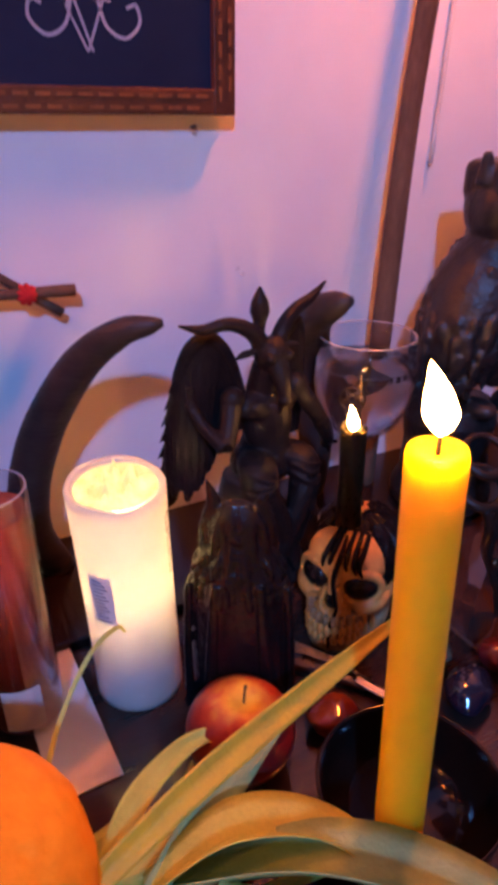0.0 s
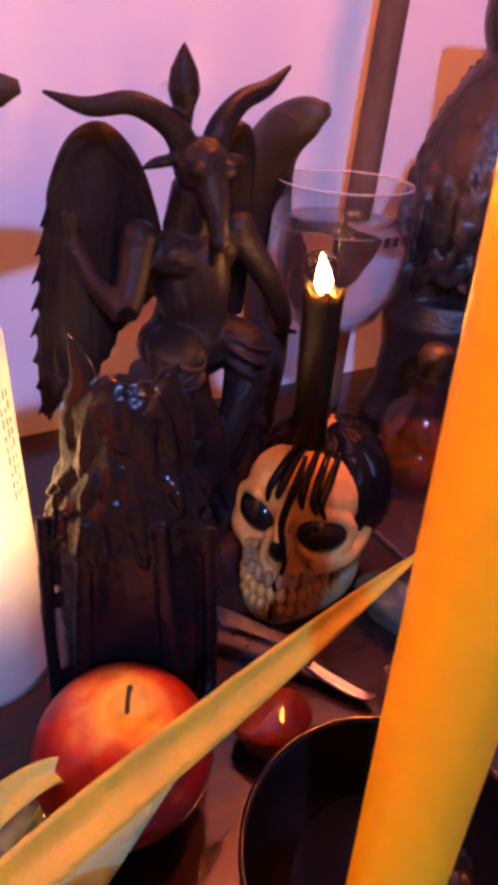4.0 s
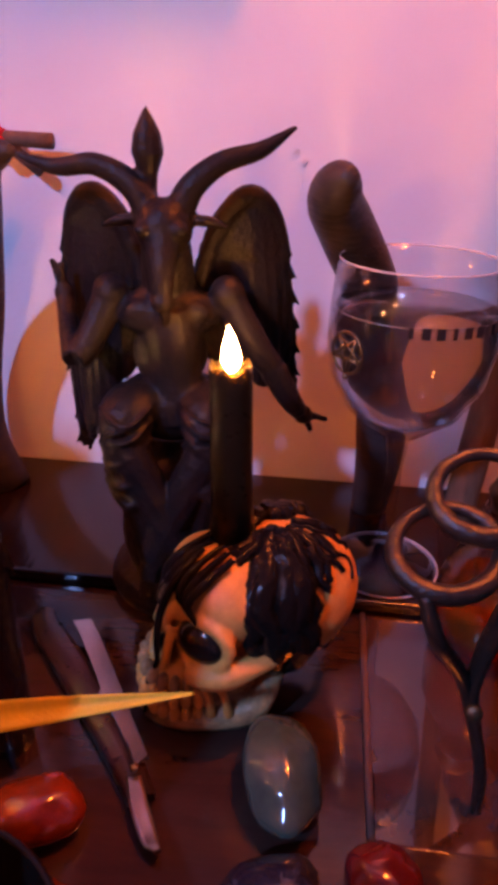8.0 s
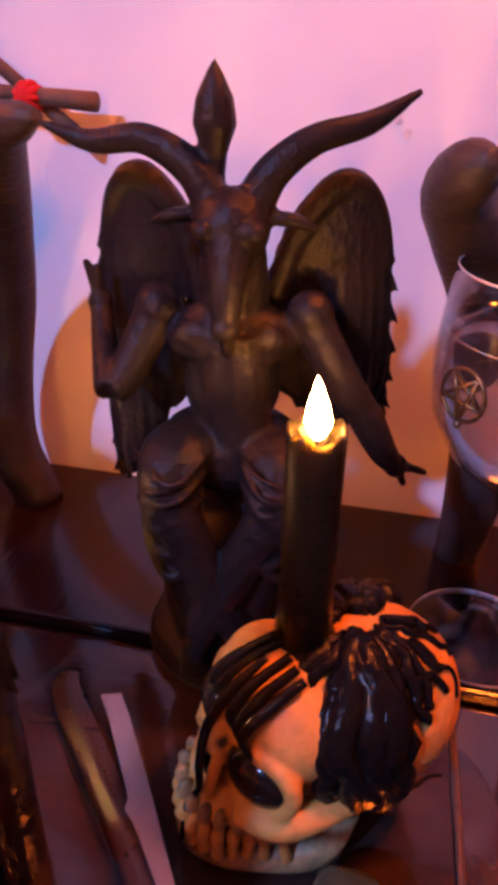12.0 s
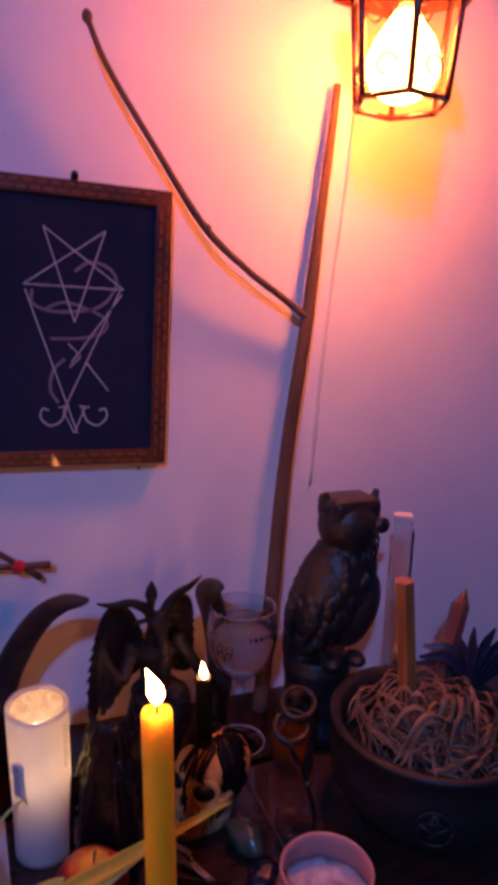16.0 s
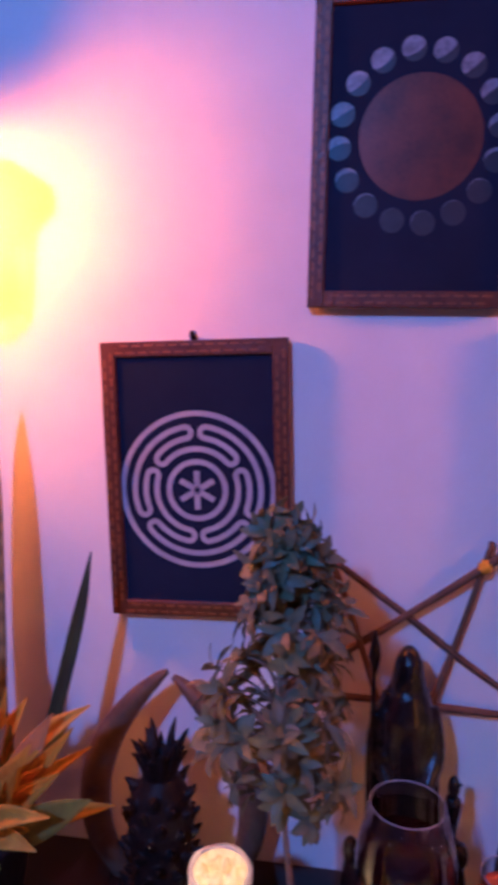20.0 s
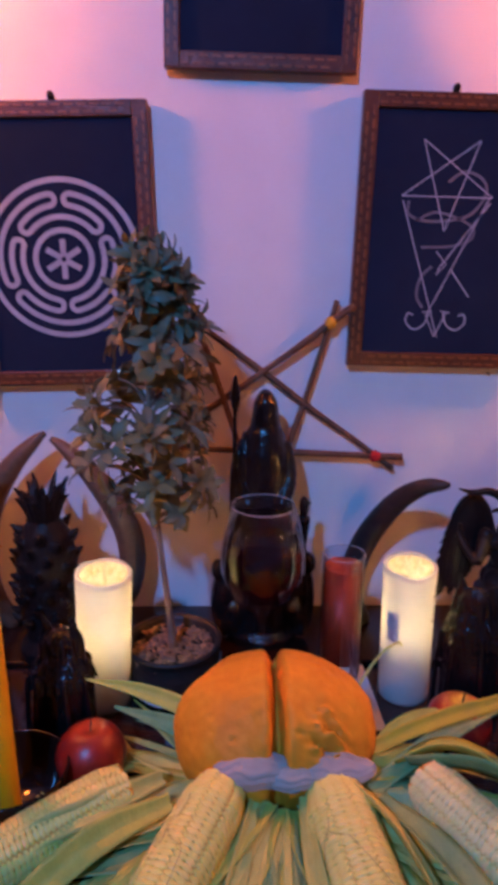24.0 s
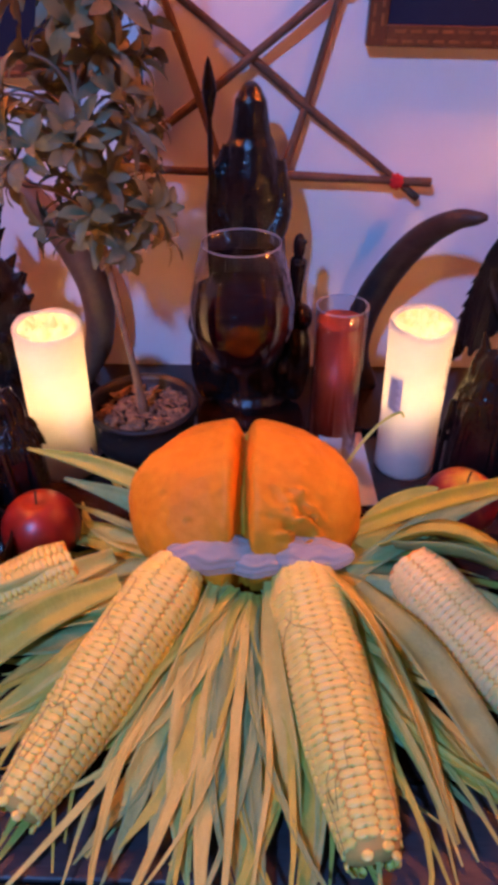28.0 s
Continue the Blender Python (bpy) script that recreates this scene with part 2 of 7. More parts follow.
def add_ball(bm, c, r, m=None, u=20, v=14):
    out = bmesh.ops.create_uvsphere(bm, u_segments=u, v_segments=v, radius=1.0)
    vs = out["verts"]
    rr = (r, r, r) if isinstance(r, (int, float)) else r
    bmesh.ops.scale(bm, verts=vs, vec=rr)
    if m is not None:
        bmesh.ops.transform(bm, matrix=m, verts=vs)
    bmesh.ops.translate(bm, verts=vs, vec=c)
    return bm


def ball(c, r, m=None, u=20, v=14):
    return add_ball(b_new(), c, r, m, u, v)


def fuse(ob, voxel, smooth=4):
    """Melts the overlapping lumps of a modelled figure into one skin."""
    md = ob.modifiers.new("fuse", "REMESH")
    md.mode, md.voxel_size, md.use_smooth_shade = "VOXEL", voxel, True
    sm = ob.modifiers.new("soften", "SMOOTH")
    sm.factor, sm.iterations = 0.5, smooth
    return ob


def rot(rx=0, ry=0, rz=0):
    return pose(0, 0, 0, rx, ry, rz)


def add_ribbon(bm, pts, widths, ups, fold=0.15, n=14, thick=0.0006, across=4):
    """A leaf or strip along pts: widths at them, folded along its middle, with a real thickness."""
    rows = smooth_line(np.array([[*p, w, *u] for p, w, u in zip(pts, widths, ups)], float), n)
    top, low = [], []
    for i, row in enumerate(rows):
        d = Vector(rows[min(i + 1, n - 1)][:3]) - Vector(rows[max(i - 1, 0)][:3])
        d.normalize()
        up = Vector(row[4:7])
        side = d.cross(up)
        side.normalize()
        nn = side.cross(d)
        w = float(max(row[3], 0.0004))
        line, under = [], []
        for k in range(across + 1):
            s = 2 * k / across - 1
            p = Vector(row[:3]) + side * (s * w / 2) + nn * (abs(s) * w * fold)
            line.append(bm.verts.new(p))
            under.append(bm.verts.new(p - nn * thick))
        top.append(line)
        low.append(under)
    for i in range(n - 1):
        for k in range(across):
            bm.faces.new((top[i][k], top[i][k + 1], top[i + 1][k + 1], top[i + 1][k]))
            bm.faces.new((low[i][k + 1], low[i][k], low[i + 1][k], low[i + 1][k + 1]))
        bm.faces.new((top[i][0], top[i + 1][0], low[i + 1][0], low[i][0]))
        bm.faces.new((top[i + 1][across], top[i][across], low[i][across], low[i + 1][across]))
    return bm


def ribbon(pts, widths, ups, fold=0.15, n=14, thick=0.0006, across=4):
    return add_ribbon(b_new(), pts, widths, ups, fold, n, thick, across)


def prism(poly, z0, z1, m=None):
    """A flat outline given depth."""
    bm = b_new()
    a = [bm.verts.new((x, y, z0)) for x, y in poly]
    b = [bm.verts.new((x, y, z1)) for x, y in poly]
    bm.faces.new(a[::-1])
    bm.faces.new(b)
    k = len(poly)
    for i in range(k):
        bm.faces.new((a[i], a[(i + 1) % k], b[(i + 1) % k], b[i]))
    if m is not None:
        bmesh.ops.transform(bm, matrix=m, verts=bm.verts)
    return bm

# ---------------------------------------------------------------- structure
TZ = 0.90  # height of the altar's top


def slab(name, c, s, m, label="", kind="structure", bevel=0.0, cat=""):
    return tagged(whole(name, box((0, 0, 0), s, bevel), m, c, label or name.replace("_", " "), cat or name.split("_")[0], kind=kind, smooth=False))


slab("wall_north", (-0.1, 0.06, 1.9), (5.2, 0.12, 3.8), WALL, "white plastered wall behind the altar", cat="wall")
slab("wall_south", (-0.1, -3.56, 1.9), (5.2, 0.12, 3.8), ROOM, "plain wall of the room behind the camera", cat="wall")
slab("wall_west", (-2.76, -1.75, 1.9), (0.12, 3.5, 3.8), ROOM, "plain side wall of the room", cat="wall")
slab("wall_east", (2.56, -1.75, 1.9), (0.12, 3.5, 3.8), ROOM, "plain side wall of the room", cat="wall")
slab("ceiling", (-0.1, -1.75, 3.85), (5.4, 3.8, 0.1), ROOM, "plain ceiling of the room", cat="ceiling")
slab("floor", (-0.1, -1.75, -0.05), (5.4, 3.8, 0.1), FLOOR, "dark wooden floor of the room", cat="floor")

# the altar table: a dark lacquered top with a reddish back board and planks along its front
altar = thing("altar_table", (-0.12, -0.34, 0.0), "dark lacquered wooden table used as an altar", "table")
part("tabletop", box((0, -0.033, TZ - 0.018), (1.9, 0.430, 0.036), 0.003), TABLE, altar, smooth=False)
part("back_board", box((0, 0.2605, TZ - 0.010), (1.9, 0.155, 0.036), 0.002), LEDGE, altar, "reddish brown back board", smooth=False)
for k in range(4):
    part("plank", box((0, -0.285 - 0.072 * k, TZ - 0.020), (1.9, 0.0695, 0.034), 0.002), PLANK, altar, "grey brown plank", smooth=False)
for sx in (-0.88, 0.88):
    for sy in (-0.42, 0.28):
        part("leg", box((sx, sy, (TZ - 0.04) / 2), (0.06, 0.06, TZ - 0.04), 0.004), TABLE, altar, smooth=False)


# ---------------------------------------------------------------- framed prints
def framed(name, x0, x1, z0, z1, label, tilt=0.0):
    w, h = x1 - x0, z1 - z0
    e = thing(name, ((x0 + x1) / 2, -0.004, (z0 + z1) / 2), label, "picture", group="framed prints on the wall", tilt=(0, tilt))
    b, d = 0.020, 0.016
    for sx in (-1, 1):
        part("frame_side", box((sx * (w / 2 - b / 2), -d / 2, 0), (b, d, h), 0.0012), FRAME, e, smooth=False)
    for sz in (-1, 1):
        part("frame_rail", box((0, -d / 2, sz * (h / 2 - b / 2)), (w - 2 * b, d, b), 0.0012), FRAME, e, smooth=False)
    # carved lozenges along the moulding
    bm = b_new()
    step = 0.0165
    for k in range(int((h - 0.02) / step)):
        for sx in (-1, 1):
            for off in (-0.0045, 0.0045):
                add_box(bm, (sx * (w / 2 - b / 2) + off, -d - 0.0003, -h / 2 + 0.016 + k * step + (step / 2 if off > 0 else 0)), (0.0028, 0.0014, 0.011), 0.0)
    for k in range(int((w - 0.04) / step)):
        for sz in (-1, 1):
            for off in (-0.0045, 0.0045):
                add_box(bm, (-w / 2 + 0.026 + k * step + (step / 2 if off > 0 else 0), -d - 0.0003, sz * (h / 2 - b / 2) + off), (0.011, 0.0014, 0.0028), 0.0)
    tagged(part("carving", bm, FRAME_LT, e, "carved dashes along the moulding", smooth=False), kind="stuff")
    part("print", box((0, -0.008, 0), (w - 2 * b + 0.002, 0.004, h - 2 * b + 0.002)), PRINT, e, smooth=False)
    part("hook", tube([(0, 0.002, h / 2 - 0.003), (0, -0.006, h / 2 + 0.008), (0, -0.012, h / 2 + 0.004)], [0.004, 0.005, 0.003], 8, 6), BLACK, e)
    return e, w - 2 * b, h - 2 * b


def stroke(bm, pts, width, y=-0.0105, closed=False, n=None):
    """A painted line of even width lying on the print."""
    p = np.array(pts, float)
    if n:
        p = smooth_line(p, n)
    q = [bm.verts.new((0, 0, 0)) for _ in range(2 * len(p))]
    for i in range(len(p)):
        a, b = p[i - 1] if (i > 0 or closed) else p[i], p[(i + 1) % len(p)] if (i < len(p) - 1 or closed) else p[i]
        d = (b - a) / (np.hypot(*(b - a)) + 1e-9)
        nrm = np.array([-d[1], d[0]]) * width / 2
        q[2 * i].co = (p[i][0] + nrm[0], y, p[i][1] + nrm[1])
        q[2 * i + 1].co = (p[i][0] - nrm[0], y, p[i][1] - nrm[1])
    last = len(p) if closed else len(p) - 1
    for i in range(last):
        j = (i + 1) % len(p)
        bm.faces.new((q[2 * i], q[2 * i + 1], q[2 * j + 1], q[2 * j]))
    return bm


def arc(cx, cz, r, a0, a1, n=24):
    return [(cx + r * math.cos(radians(a0 + (a1 - a0) * k / (n - 1))), cz + r * math.sin(radians(a0 + (a1 - a0) * k / (n - 1)))) for k in range(n)]


# the sigil
sigil, iw, ih = framed("sigil_print", -0.003, 0.244, 1.302, 1.664, "black print of a silver sigil in a carved brown frame", 1.0)
def ink(parent, m, pts, width, y=-0.0105, closed=False, n=None, name="stroke"):
    return part(name, stroke(b_new(), pts, width, y, closed, n), m, parent, smooth=False)


S = iw / 0.205
T = lambda x, z: (x * S, z * S + 0.016)
star = [T(-0.062, 0.036), T(0.062, 0.036), T(-0.038, 0.107), T(0.0, -0.008), T(0.038, 0.107)]
for a, b in ((0, 1), (0, 4), (1, 2), (2, 3), (4, 3)):
    ink(sigil, INK, [star[a], star[b]], 0.0018)
ink(sigil, INK, [T(-0.060, 0.030), T(0.004, -0.152)], 0.0018)
ink(sigil, INK, [T(0.060, 0.030), T(-0.004, -0.060)], 0.0020)
ink(sigil, INK, [T(0.058, 0.036), T(-0.014, -0.123), T(0.0, -0.152)], 0.0018)
ink(sigil, INK, [T(0.0, -0.152), T(0.014, -0.118)], 0.0018)
ink(sigil, INK, [T(0.014, -0.058), T(0.044, -0.096)], 0.0018)
ink(sigil, INK, [T(-0.008, -0.035), T(0.008, -0.052), T(-0.006, -0.066)], 0.0018)
for sx in (-1, 1):
    ink(sigil, INK, [T(sx * 0.010, -0.118), T(sx * 0.016, -0.135), T(sx * 0.030, -0.142), T(sx * 0.042, -0.132), T(sx * 0.040, -0.120), T(sx * 0.032, -0.122)], 0.0024, n=24)
    ink(sigil, INK, [T(sx * 0.006, -0.116), T(sx * 0.020, -0.118)], 0.0018)
GREYINK = mat("print_grey", (0.16, 0.16, 0.20), (0.11, 0.11, 0.14), rough=0.3, scale=40)
ink(sigil, GREYINK, [T(-0.052, 0.030), T(-0.050, 0.012), T(-0.020, 0.004), T(0.030, 0.012), T(0.052, 0.040), T(0.045, 0.060), T(0.020, 0.068), T(0.0, 0.055)], 0.004, y=-0.0103, n=50, name="flourish")
ink(sigil, GREYINK, [T(-0.030, -0.030), T(0.010, -0.028), T(0.038, -0.018), T(0.036, 0.0), T(-0.010, 0.016), T(-0.040, 0.005)], 0.0035, y=-0.0103, n=40, name="flourish")
ink(sigil, GREYINK, [T(-0.012, -0.055), T(-0.026, -0.070), T(-0.030, -0.095), T(-0.020, -0.112)], 0.004, y=-0.0103, n=24, name="flourish")

# the wheel
wheel, iw, ih = framed("wheel_print", -0.530, -0.279, 1.274, 1.648, "black print of a silver labyrinth wheel in a carved brown frame", -1.5)
R0 = iw * 0.50
wz = -0.012
for r in (0.98, 0.365):
    ink(wheel, INK, arc(0, wz, R0 * r, 0, 360, 81)[:-1], R0 * 0.070, closed=True, name="ring")


def turn_back(ang, r_from, r_to, way):
    """The round end of a loop at one angle; way: +1 when it bulges anticlockwise."""
    ca = radians(ang)
    rad, tan = np.array([math.cos(ca), math.sin(ca)]), np.array([-math.sin(ca), math.cos(ca)])
    c, h = rad * R0 * (r_from + r_to) / 2 + (0, wz), R0 * (r_from - r_to) / 2
    return [tuple(c + h * math.cos(p) * rad + abs(h) * math.sin(p) * way * tan) for p in np.linspace(0.3, math.pi - 0.3, 8)]


# one line that doubles back on itself three times round
maze = []
for g in (90, 210, 330):
    maze += arc(0, wz, R0 * 0.675, g - 10, g - 48, 14) + turn_back(g - 48, 0.675, 0.53, -1)
    maze += arc(0, wz, R0 * 0.53, g - 48, g + 48, 30) + turn_back(g + 48, 0.53, 0.675, 1)
    maze += arc(0, wz, R0 * 0.675, g + 48, g + 10, 14) + turn_back(g + 10, 0.675, 0.82, -1)
    maze += arc(0, wz, R0 * 0.82, g + 10, g + 110, 32) + turn_back(g + 110, 0.82, 0.675, 1)
ink(wheel, INK, maze, R0 * 0.070, closed=True, name="maze_line")
for k in range(6):
    a = radians(60 * k + 90)
    ink(wheel, INK, [(R0 * 0.03 * math.cos(a), wz + R0 * 0.03 * math.sin(a)), (R0 * 0.25 * math.cos(a), wz + R0 * 0.25 * math.sin(a))], R0 * 0.075, name="spoke")

# the moons
moon, iw, ih = framed("moon_print", -0.257, -0.008, 1.686, 2.058, "black print of a red moon ringed by moon phases", 1.0)
SHADE = mat("moon_shade", (0.034, 0.036, 0.050), (0.022, 0.024, 0.036), rough=0.35, scale=60)
LIT = mat("moon_lit", (0.24, 0.27, 0.34), (0.09, 0.10, 0.14), rough=0.35, scale=120)


def disc(bm, cx, cz, r, y, n=36):
    c = bm.verts.new((cx, y, cz))
    ring = [bm.verts.new((cx + r * math.cos(2 * math.pi * k / n), y, cz + r * math.sin(2 * math.pi * k / n))) for k in range(n)]
    for k in range(n):
        bm.faces.new((c, ring[k], ring[(k + 1) % n]))
    return bm


part("red_moon", disc(b_new(), 0.004, 0.014, 0.0725, -0.0104, 64), mat("moon_red", (0.125, 0.036, 0.020), (0.050, 0.016, 0.012), rough=0.35, scale=26), moon, "dull red full moon", smooth=False)
for k in range(16):
    a = radians(90 + 22.5 * k + 6)
    cx, cz = 0.002 + 0.094 * math.cos(a), 0.014 + 0.100 * math.sin(a)
    pd = part("moon_disc", disc(b_new(), cx, cz, 0.0145, -0.0104), SHADE, moon, "grey shaded moon", smooth=False)
    bm2 = b_new()
    # the lit crescent on each
    q, n = -0.35 + 0.75 * math.cos(a - radians(100)), 16
    rim = [(math.cos(t), math.sin(t)) for t in np.linspace(0.05, math.pi - 0.05, n)] + [(math.cos(t), -q * math.sin(t)) for t in np.linspace(math.pi - 0.05, 0.05, n)]
    ca, sa = math.cos(0.5 + 0.2 * math.sin(k)), math.sin(0.5 + 0.2 * math.sin(k))
    vs = [bm2.verts.new((cx + 0.0143 * (u * ca - w * sa), -0.0107, cz + 0.0143 * (u * sa + w * ca))) for u, w in rim]
    bm2.faces.new(vs)
    part("crescent", bm2, LIT, pd, "pale lit edge", smooth=False)

# ---------------------------------------------------------------- pentagram of sticks
penta = thing("stick_pentagram", (-0.127, -0.004, 1.24), "five-pointed star of bark sticks tied with coloured yarn", "wall ornament")
PT = {"ul": (-0.221, 1.361), "ur": (-0.032, 1.365), "r": (0.043, 1.167), "b": (-0.122, 1.068), "l": (-0.284, 1.182)}
RED = mat("yarn_red", (0.55, 0.02, 0.025), (0.38, 0.012, 0.015), rough=0.9, scale=200, bump=0.6)
YEL = mat("yarn_yellow", (0.75, 0.42, 0.03), (0.55, 0.28, 0.02), rough=0.9, scale=200, bump=0.6)
random.seed(5)
for i, (a, b, oa, ob) in enumerate((("ul", "r", 0.05, 0.13), ("ur", "l", 0.16, 0.05), ("ul", "b", 0.05, 0.06), ("ur", "b", 0.13, 0.05), ("l", "r", 0.05, 0.16))):
    p, q = np.array(PT[a]) - (-0.127, 1.24), np.array(PT[b]) - (-0.127, 1.24)
    d = (q - p)
    p, q = p - d * oa * 0.8, q + d * ob * 0.8
    y = -0.010 - 0.006 * (i % 3)
    pts = [(*(p + (q - p) * t), 0) for t in np.linspace(0, 1, 6)]
    pts = [(x + random.uniform(-0.0012, 0.0012), y, z + random.uniform(-0.0012, 0.0012)) for x, z, _ in pts]
    part("stick", tube(pts, [0.0048 + random.uniform(-0.0008, 0.0008) for _ in pts], 9, 24), STICK, penta)
for key, m, lab in (("r", RED, "red yarn"), ("ur", YEL, "yellow yarn"), ("ul", RED, "red yarn"), ("l", YEL, "yellow yarn"), ("b", RED, "red yarn")):
    x, z = np.array(PT[key]) - (-0.127, 1.24)
    wind = [(x + 0.0078 * math.cos(t) * math.cos(0.11 * t), -0.016 + 0.0085 * math.sin(t), z + 0.0078 * math.cos(t) * math.sin(0.11 * t)) for t in np.linspace(0, 16 * math.pi, 130)]
    bm = tube(wind, [0.0019] * 130, 6)
    part("yarn_knot", bm, m, penta, lab)

# ---------------------------------------------------------------- stang (forked staff)
staff = thing("forked_staff", (0.404, -0.03, TZ), "tall forked branch leaning on the wall", "staff")
FP = lambda x, y, z: (x - 0.404, y + 0.03, z - TZ)
part("pole", tube([FP(0.388, -0.050, TZ - 0.0), FP(0.404, -0.040, 1.065), FP(0.420, -0.034, 1.293), FP(0.447, -0.028, 1.51), FP(0.463, -0.022, 1.66), FP(0.480, -0.018, 1.825)], [0.0125, 0.0118, 0.0105, 0.0095, 0.007, 0.0055], 12, 40), STICK, staff)
part("side_branch", tube([FP(0.447, -0.030, 1.505), FP(0.400, -0.036, 1.535), FP(0.347, -0.042, 1.567), FP(0.284, -0.046, 1.617), FP(0.222, -0.046, 1.70), FP(0.161, -0.046, 1.787), FP(0.136, -0.046, 1.838)], [0.0062, 0.0052, 0.0048, 0.0052, 0.0042, 0.0038, 0.0036], 9, 40), STICK, staff)
part("bud", ball(FP(0.136, -0.046, 1.840), (0.0062, 0.0062, 0.008)), STICK, staff)
part("bud", ball(FP(0.286, -0.048, 1.616), (0.0065, 0.0065, 0.006)), STICK, staff)

# ---------------------------------------------------------------- wall lanterns
BROWNMETAL = mat("brown_metal", (0.075, 0.018, 0.012), (0.035, 0.012, 0.010), rough=0.28, scale=30, bump=0.2, coat=0.5)
AMBER = pane("amber_glass", (1.0, 0.84, 0.60), 0.965, 0.25)
BULB = glow("lamp_bulb", (1.0, 0.205, 0.029), 305.0)


def lantern(x, y, z, wx, turn, label, up, line):
    """A six-sided lantern hung from a domed wall plate; z: its lower rim; wx, up: the plate's place on the wall; line: the cable's way down it (x, z)."""
    e = thing("wall_lantern", (x, y, z), label, "wall lamp", group="wall lanterns", turn=turn)
    n, r0, r1, h = 6, 0.058, 0.072, 0.158
    ang = [radians(60 * k + 30) for k in range(n)]
    for k in range(n):
        a, b = ang[k], ang[(k + 1) % n]
        p0, p1 = (r0 * math.cos(a), r0 * math.sin(a), 0), (r1 * math.cos(a), r1 * math.sin(a), h)
        part("corner_bar", tube([p0, p1], [0.0042, 0.0042], 6), BROWNMETAL, e)
        q0, q1 = (r0 * math.cos(b), r0 * math.sin(b), 0), (r1 * math.cos(b), r1 * math.sin(b), h)
        part("lower_rail", tube([p0, q0], [0.004, 0.004], 6), BROWNMETAL, e)
        part("upper_rail", tube([p1, q1], [0.004, 0.004], 6), BROWNMETAL, e)
        bm = b_new()
        f = 0.985
        vs = [bm.verts.new([c * f if i < 2 else c for i, c in enumerate(p)]) for p in (p0, q0, q1, p1)]
        bm.faces.new(vs)
        gp = part("glass_pane", bm, AMBER, e, smooth=False)
        # scrolls of wire on the pane
        u = (Vector(q0) - Vector(p0)).normalized()
        nrm = Vector((math.cos((a + b) / 2), math.sin((a + b) / 2), 0)) if abs(b - a) < 3 else Vector((math.cos((a + b) / 2 + math.pi), math.sin((a + b) / 2 + math.pi), 0))
        for zz, rr, s in ((0.030, 0.013, 1), (0.125, 0.014, -1)):
            mid = (Vector(p0) + Vector(q0)) / 2 * (1 + zz / h * (r1 / r0 - 1)) + Vector((0, 0, zz)) + nrm * 0.002
            pts = [mid + u * (rr * (1 - t * 0.06) * math.cos(t)) + Vector((0, 0, rr * (1 - t * 0.06) * math.sin(t) * s)) for t in np.linspace(0, 5.2, 16)]
            part("wire_scroll", tube(pts, [0.0019] * 16, 5), BROWNMETAL, gp)
    # roof: a low pyramid with skirts
    bm = b_new()
    rr = 0.096
    ring = [bm.verts.new((rr * math.cos(a), rr * math.sin(a), h + 0.004)) for a in ang]
    low = [bm.verts.new((rr * 1.03 * math.cos(a), rr * 1.03 * math.sin(a), h - 0.026)) for a in ang]
    inn = [bm.verts.new((rr * 0.995 * math.cos(a), rr * 0.995 * math.sin(a), h - 0.026)) for a in ang]
    ini = [bm.verts.new((rr * 0.965 * math.cos(a), rr * 0.965 * math.sin(a), h + 0.001)) for a in ang]
    top, tin = bm.verts.new((0, 0, h + 0.042)), bm.verts.new((0, 0, h + 0.038))
    for k in range(n):
        j = (k + 1) % n
        bm.faces.new((ring[k], ring[j], top))
        bm.faces.new((low[k], low[j], ring[j], ring[k]))
        bm.faces.new((low[j], low[k], inn[k], inn[j]))
        bm.faces.new((inn[j], inn[k], ini[k], ini[j]))
        bm.faces.new((ini[j], ini[k], tin))
    part("roof", bm, BROWNMETAL, e, "brown sheet metal roof", smooth=False)
    so = part("socket", lathe([(0, 0.108), (0.017, 0.108), (0.019, 0.125), (0.019, h), (0, h)], 16), BROWNMETAL, e)
    part("bulb", lathe([(0, 0.005), (0.020, 0.006), (0.036, 0.016), (0.0445, 0.034), (0.0445, 0.052), (0.036, 0.072), (0.024, 0.088), (0.014, 0.103), (0, 0.109)], 20), BULB, so, "glowing bulb")
    inv = pose(0, 0, 0, 0, 0, -turn)
    W = lambda p: tuple(inv @ Vector(p))
    part("arm", tube([W(p) for p in ((0, 0, h + 0.036), (0, 0.004, h + 0.085), (wx * 0.1, 0.03, h + 0.125 + up * 0.6), (wx * 0.4, 0.07, h + 0.13 + up), (wx * 0.8, 0.115, h + 0.10 + up), (wx, -y - 0.02, h + 0.08 + up))], [0.009] * 6, 12, 30), BROWNMETAL, e)
    part("wall_plate", lathe([(0, 0.045), (0.030, 0.043), (0.052, 0.034), (0.064, 0.018), (0.067, 0.0), (0, 0.0)], 36, W((wx, -y - 0.003, h + 0.062 + up)), inv.to_3x3().to_4x4() @ rot(90)), BROWNMETAL, e, "glossy domed wall plate")
    part("cable", tube([W((cx - x, -y - 0.005, cz - z)) for cx, cz in line], [0.0024] * 4, 6, 20), mat("cable_white", (0.76, 0.72, 0.70), rough=0.5), e, "pale cable down the wall")
    return e


lantern(0.498, -0.150, 1.768, -0.023, 37.5, "brown metal lantern with amber panes, lit", 0.032, ((0.512, 1.97), (0.517, 1.79), (0.491, 1.483), (0.478, 1.25)))
lantern(-0.712, -0.150, 1.752, -0.050, 30, "brown metal lantern with amber panes, lit", 0.125, ((-0.733, 2.06), (-0.731, 1.75), (-0.724, 1.45), (-0.722, 1.10)))

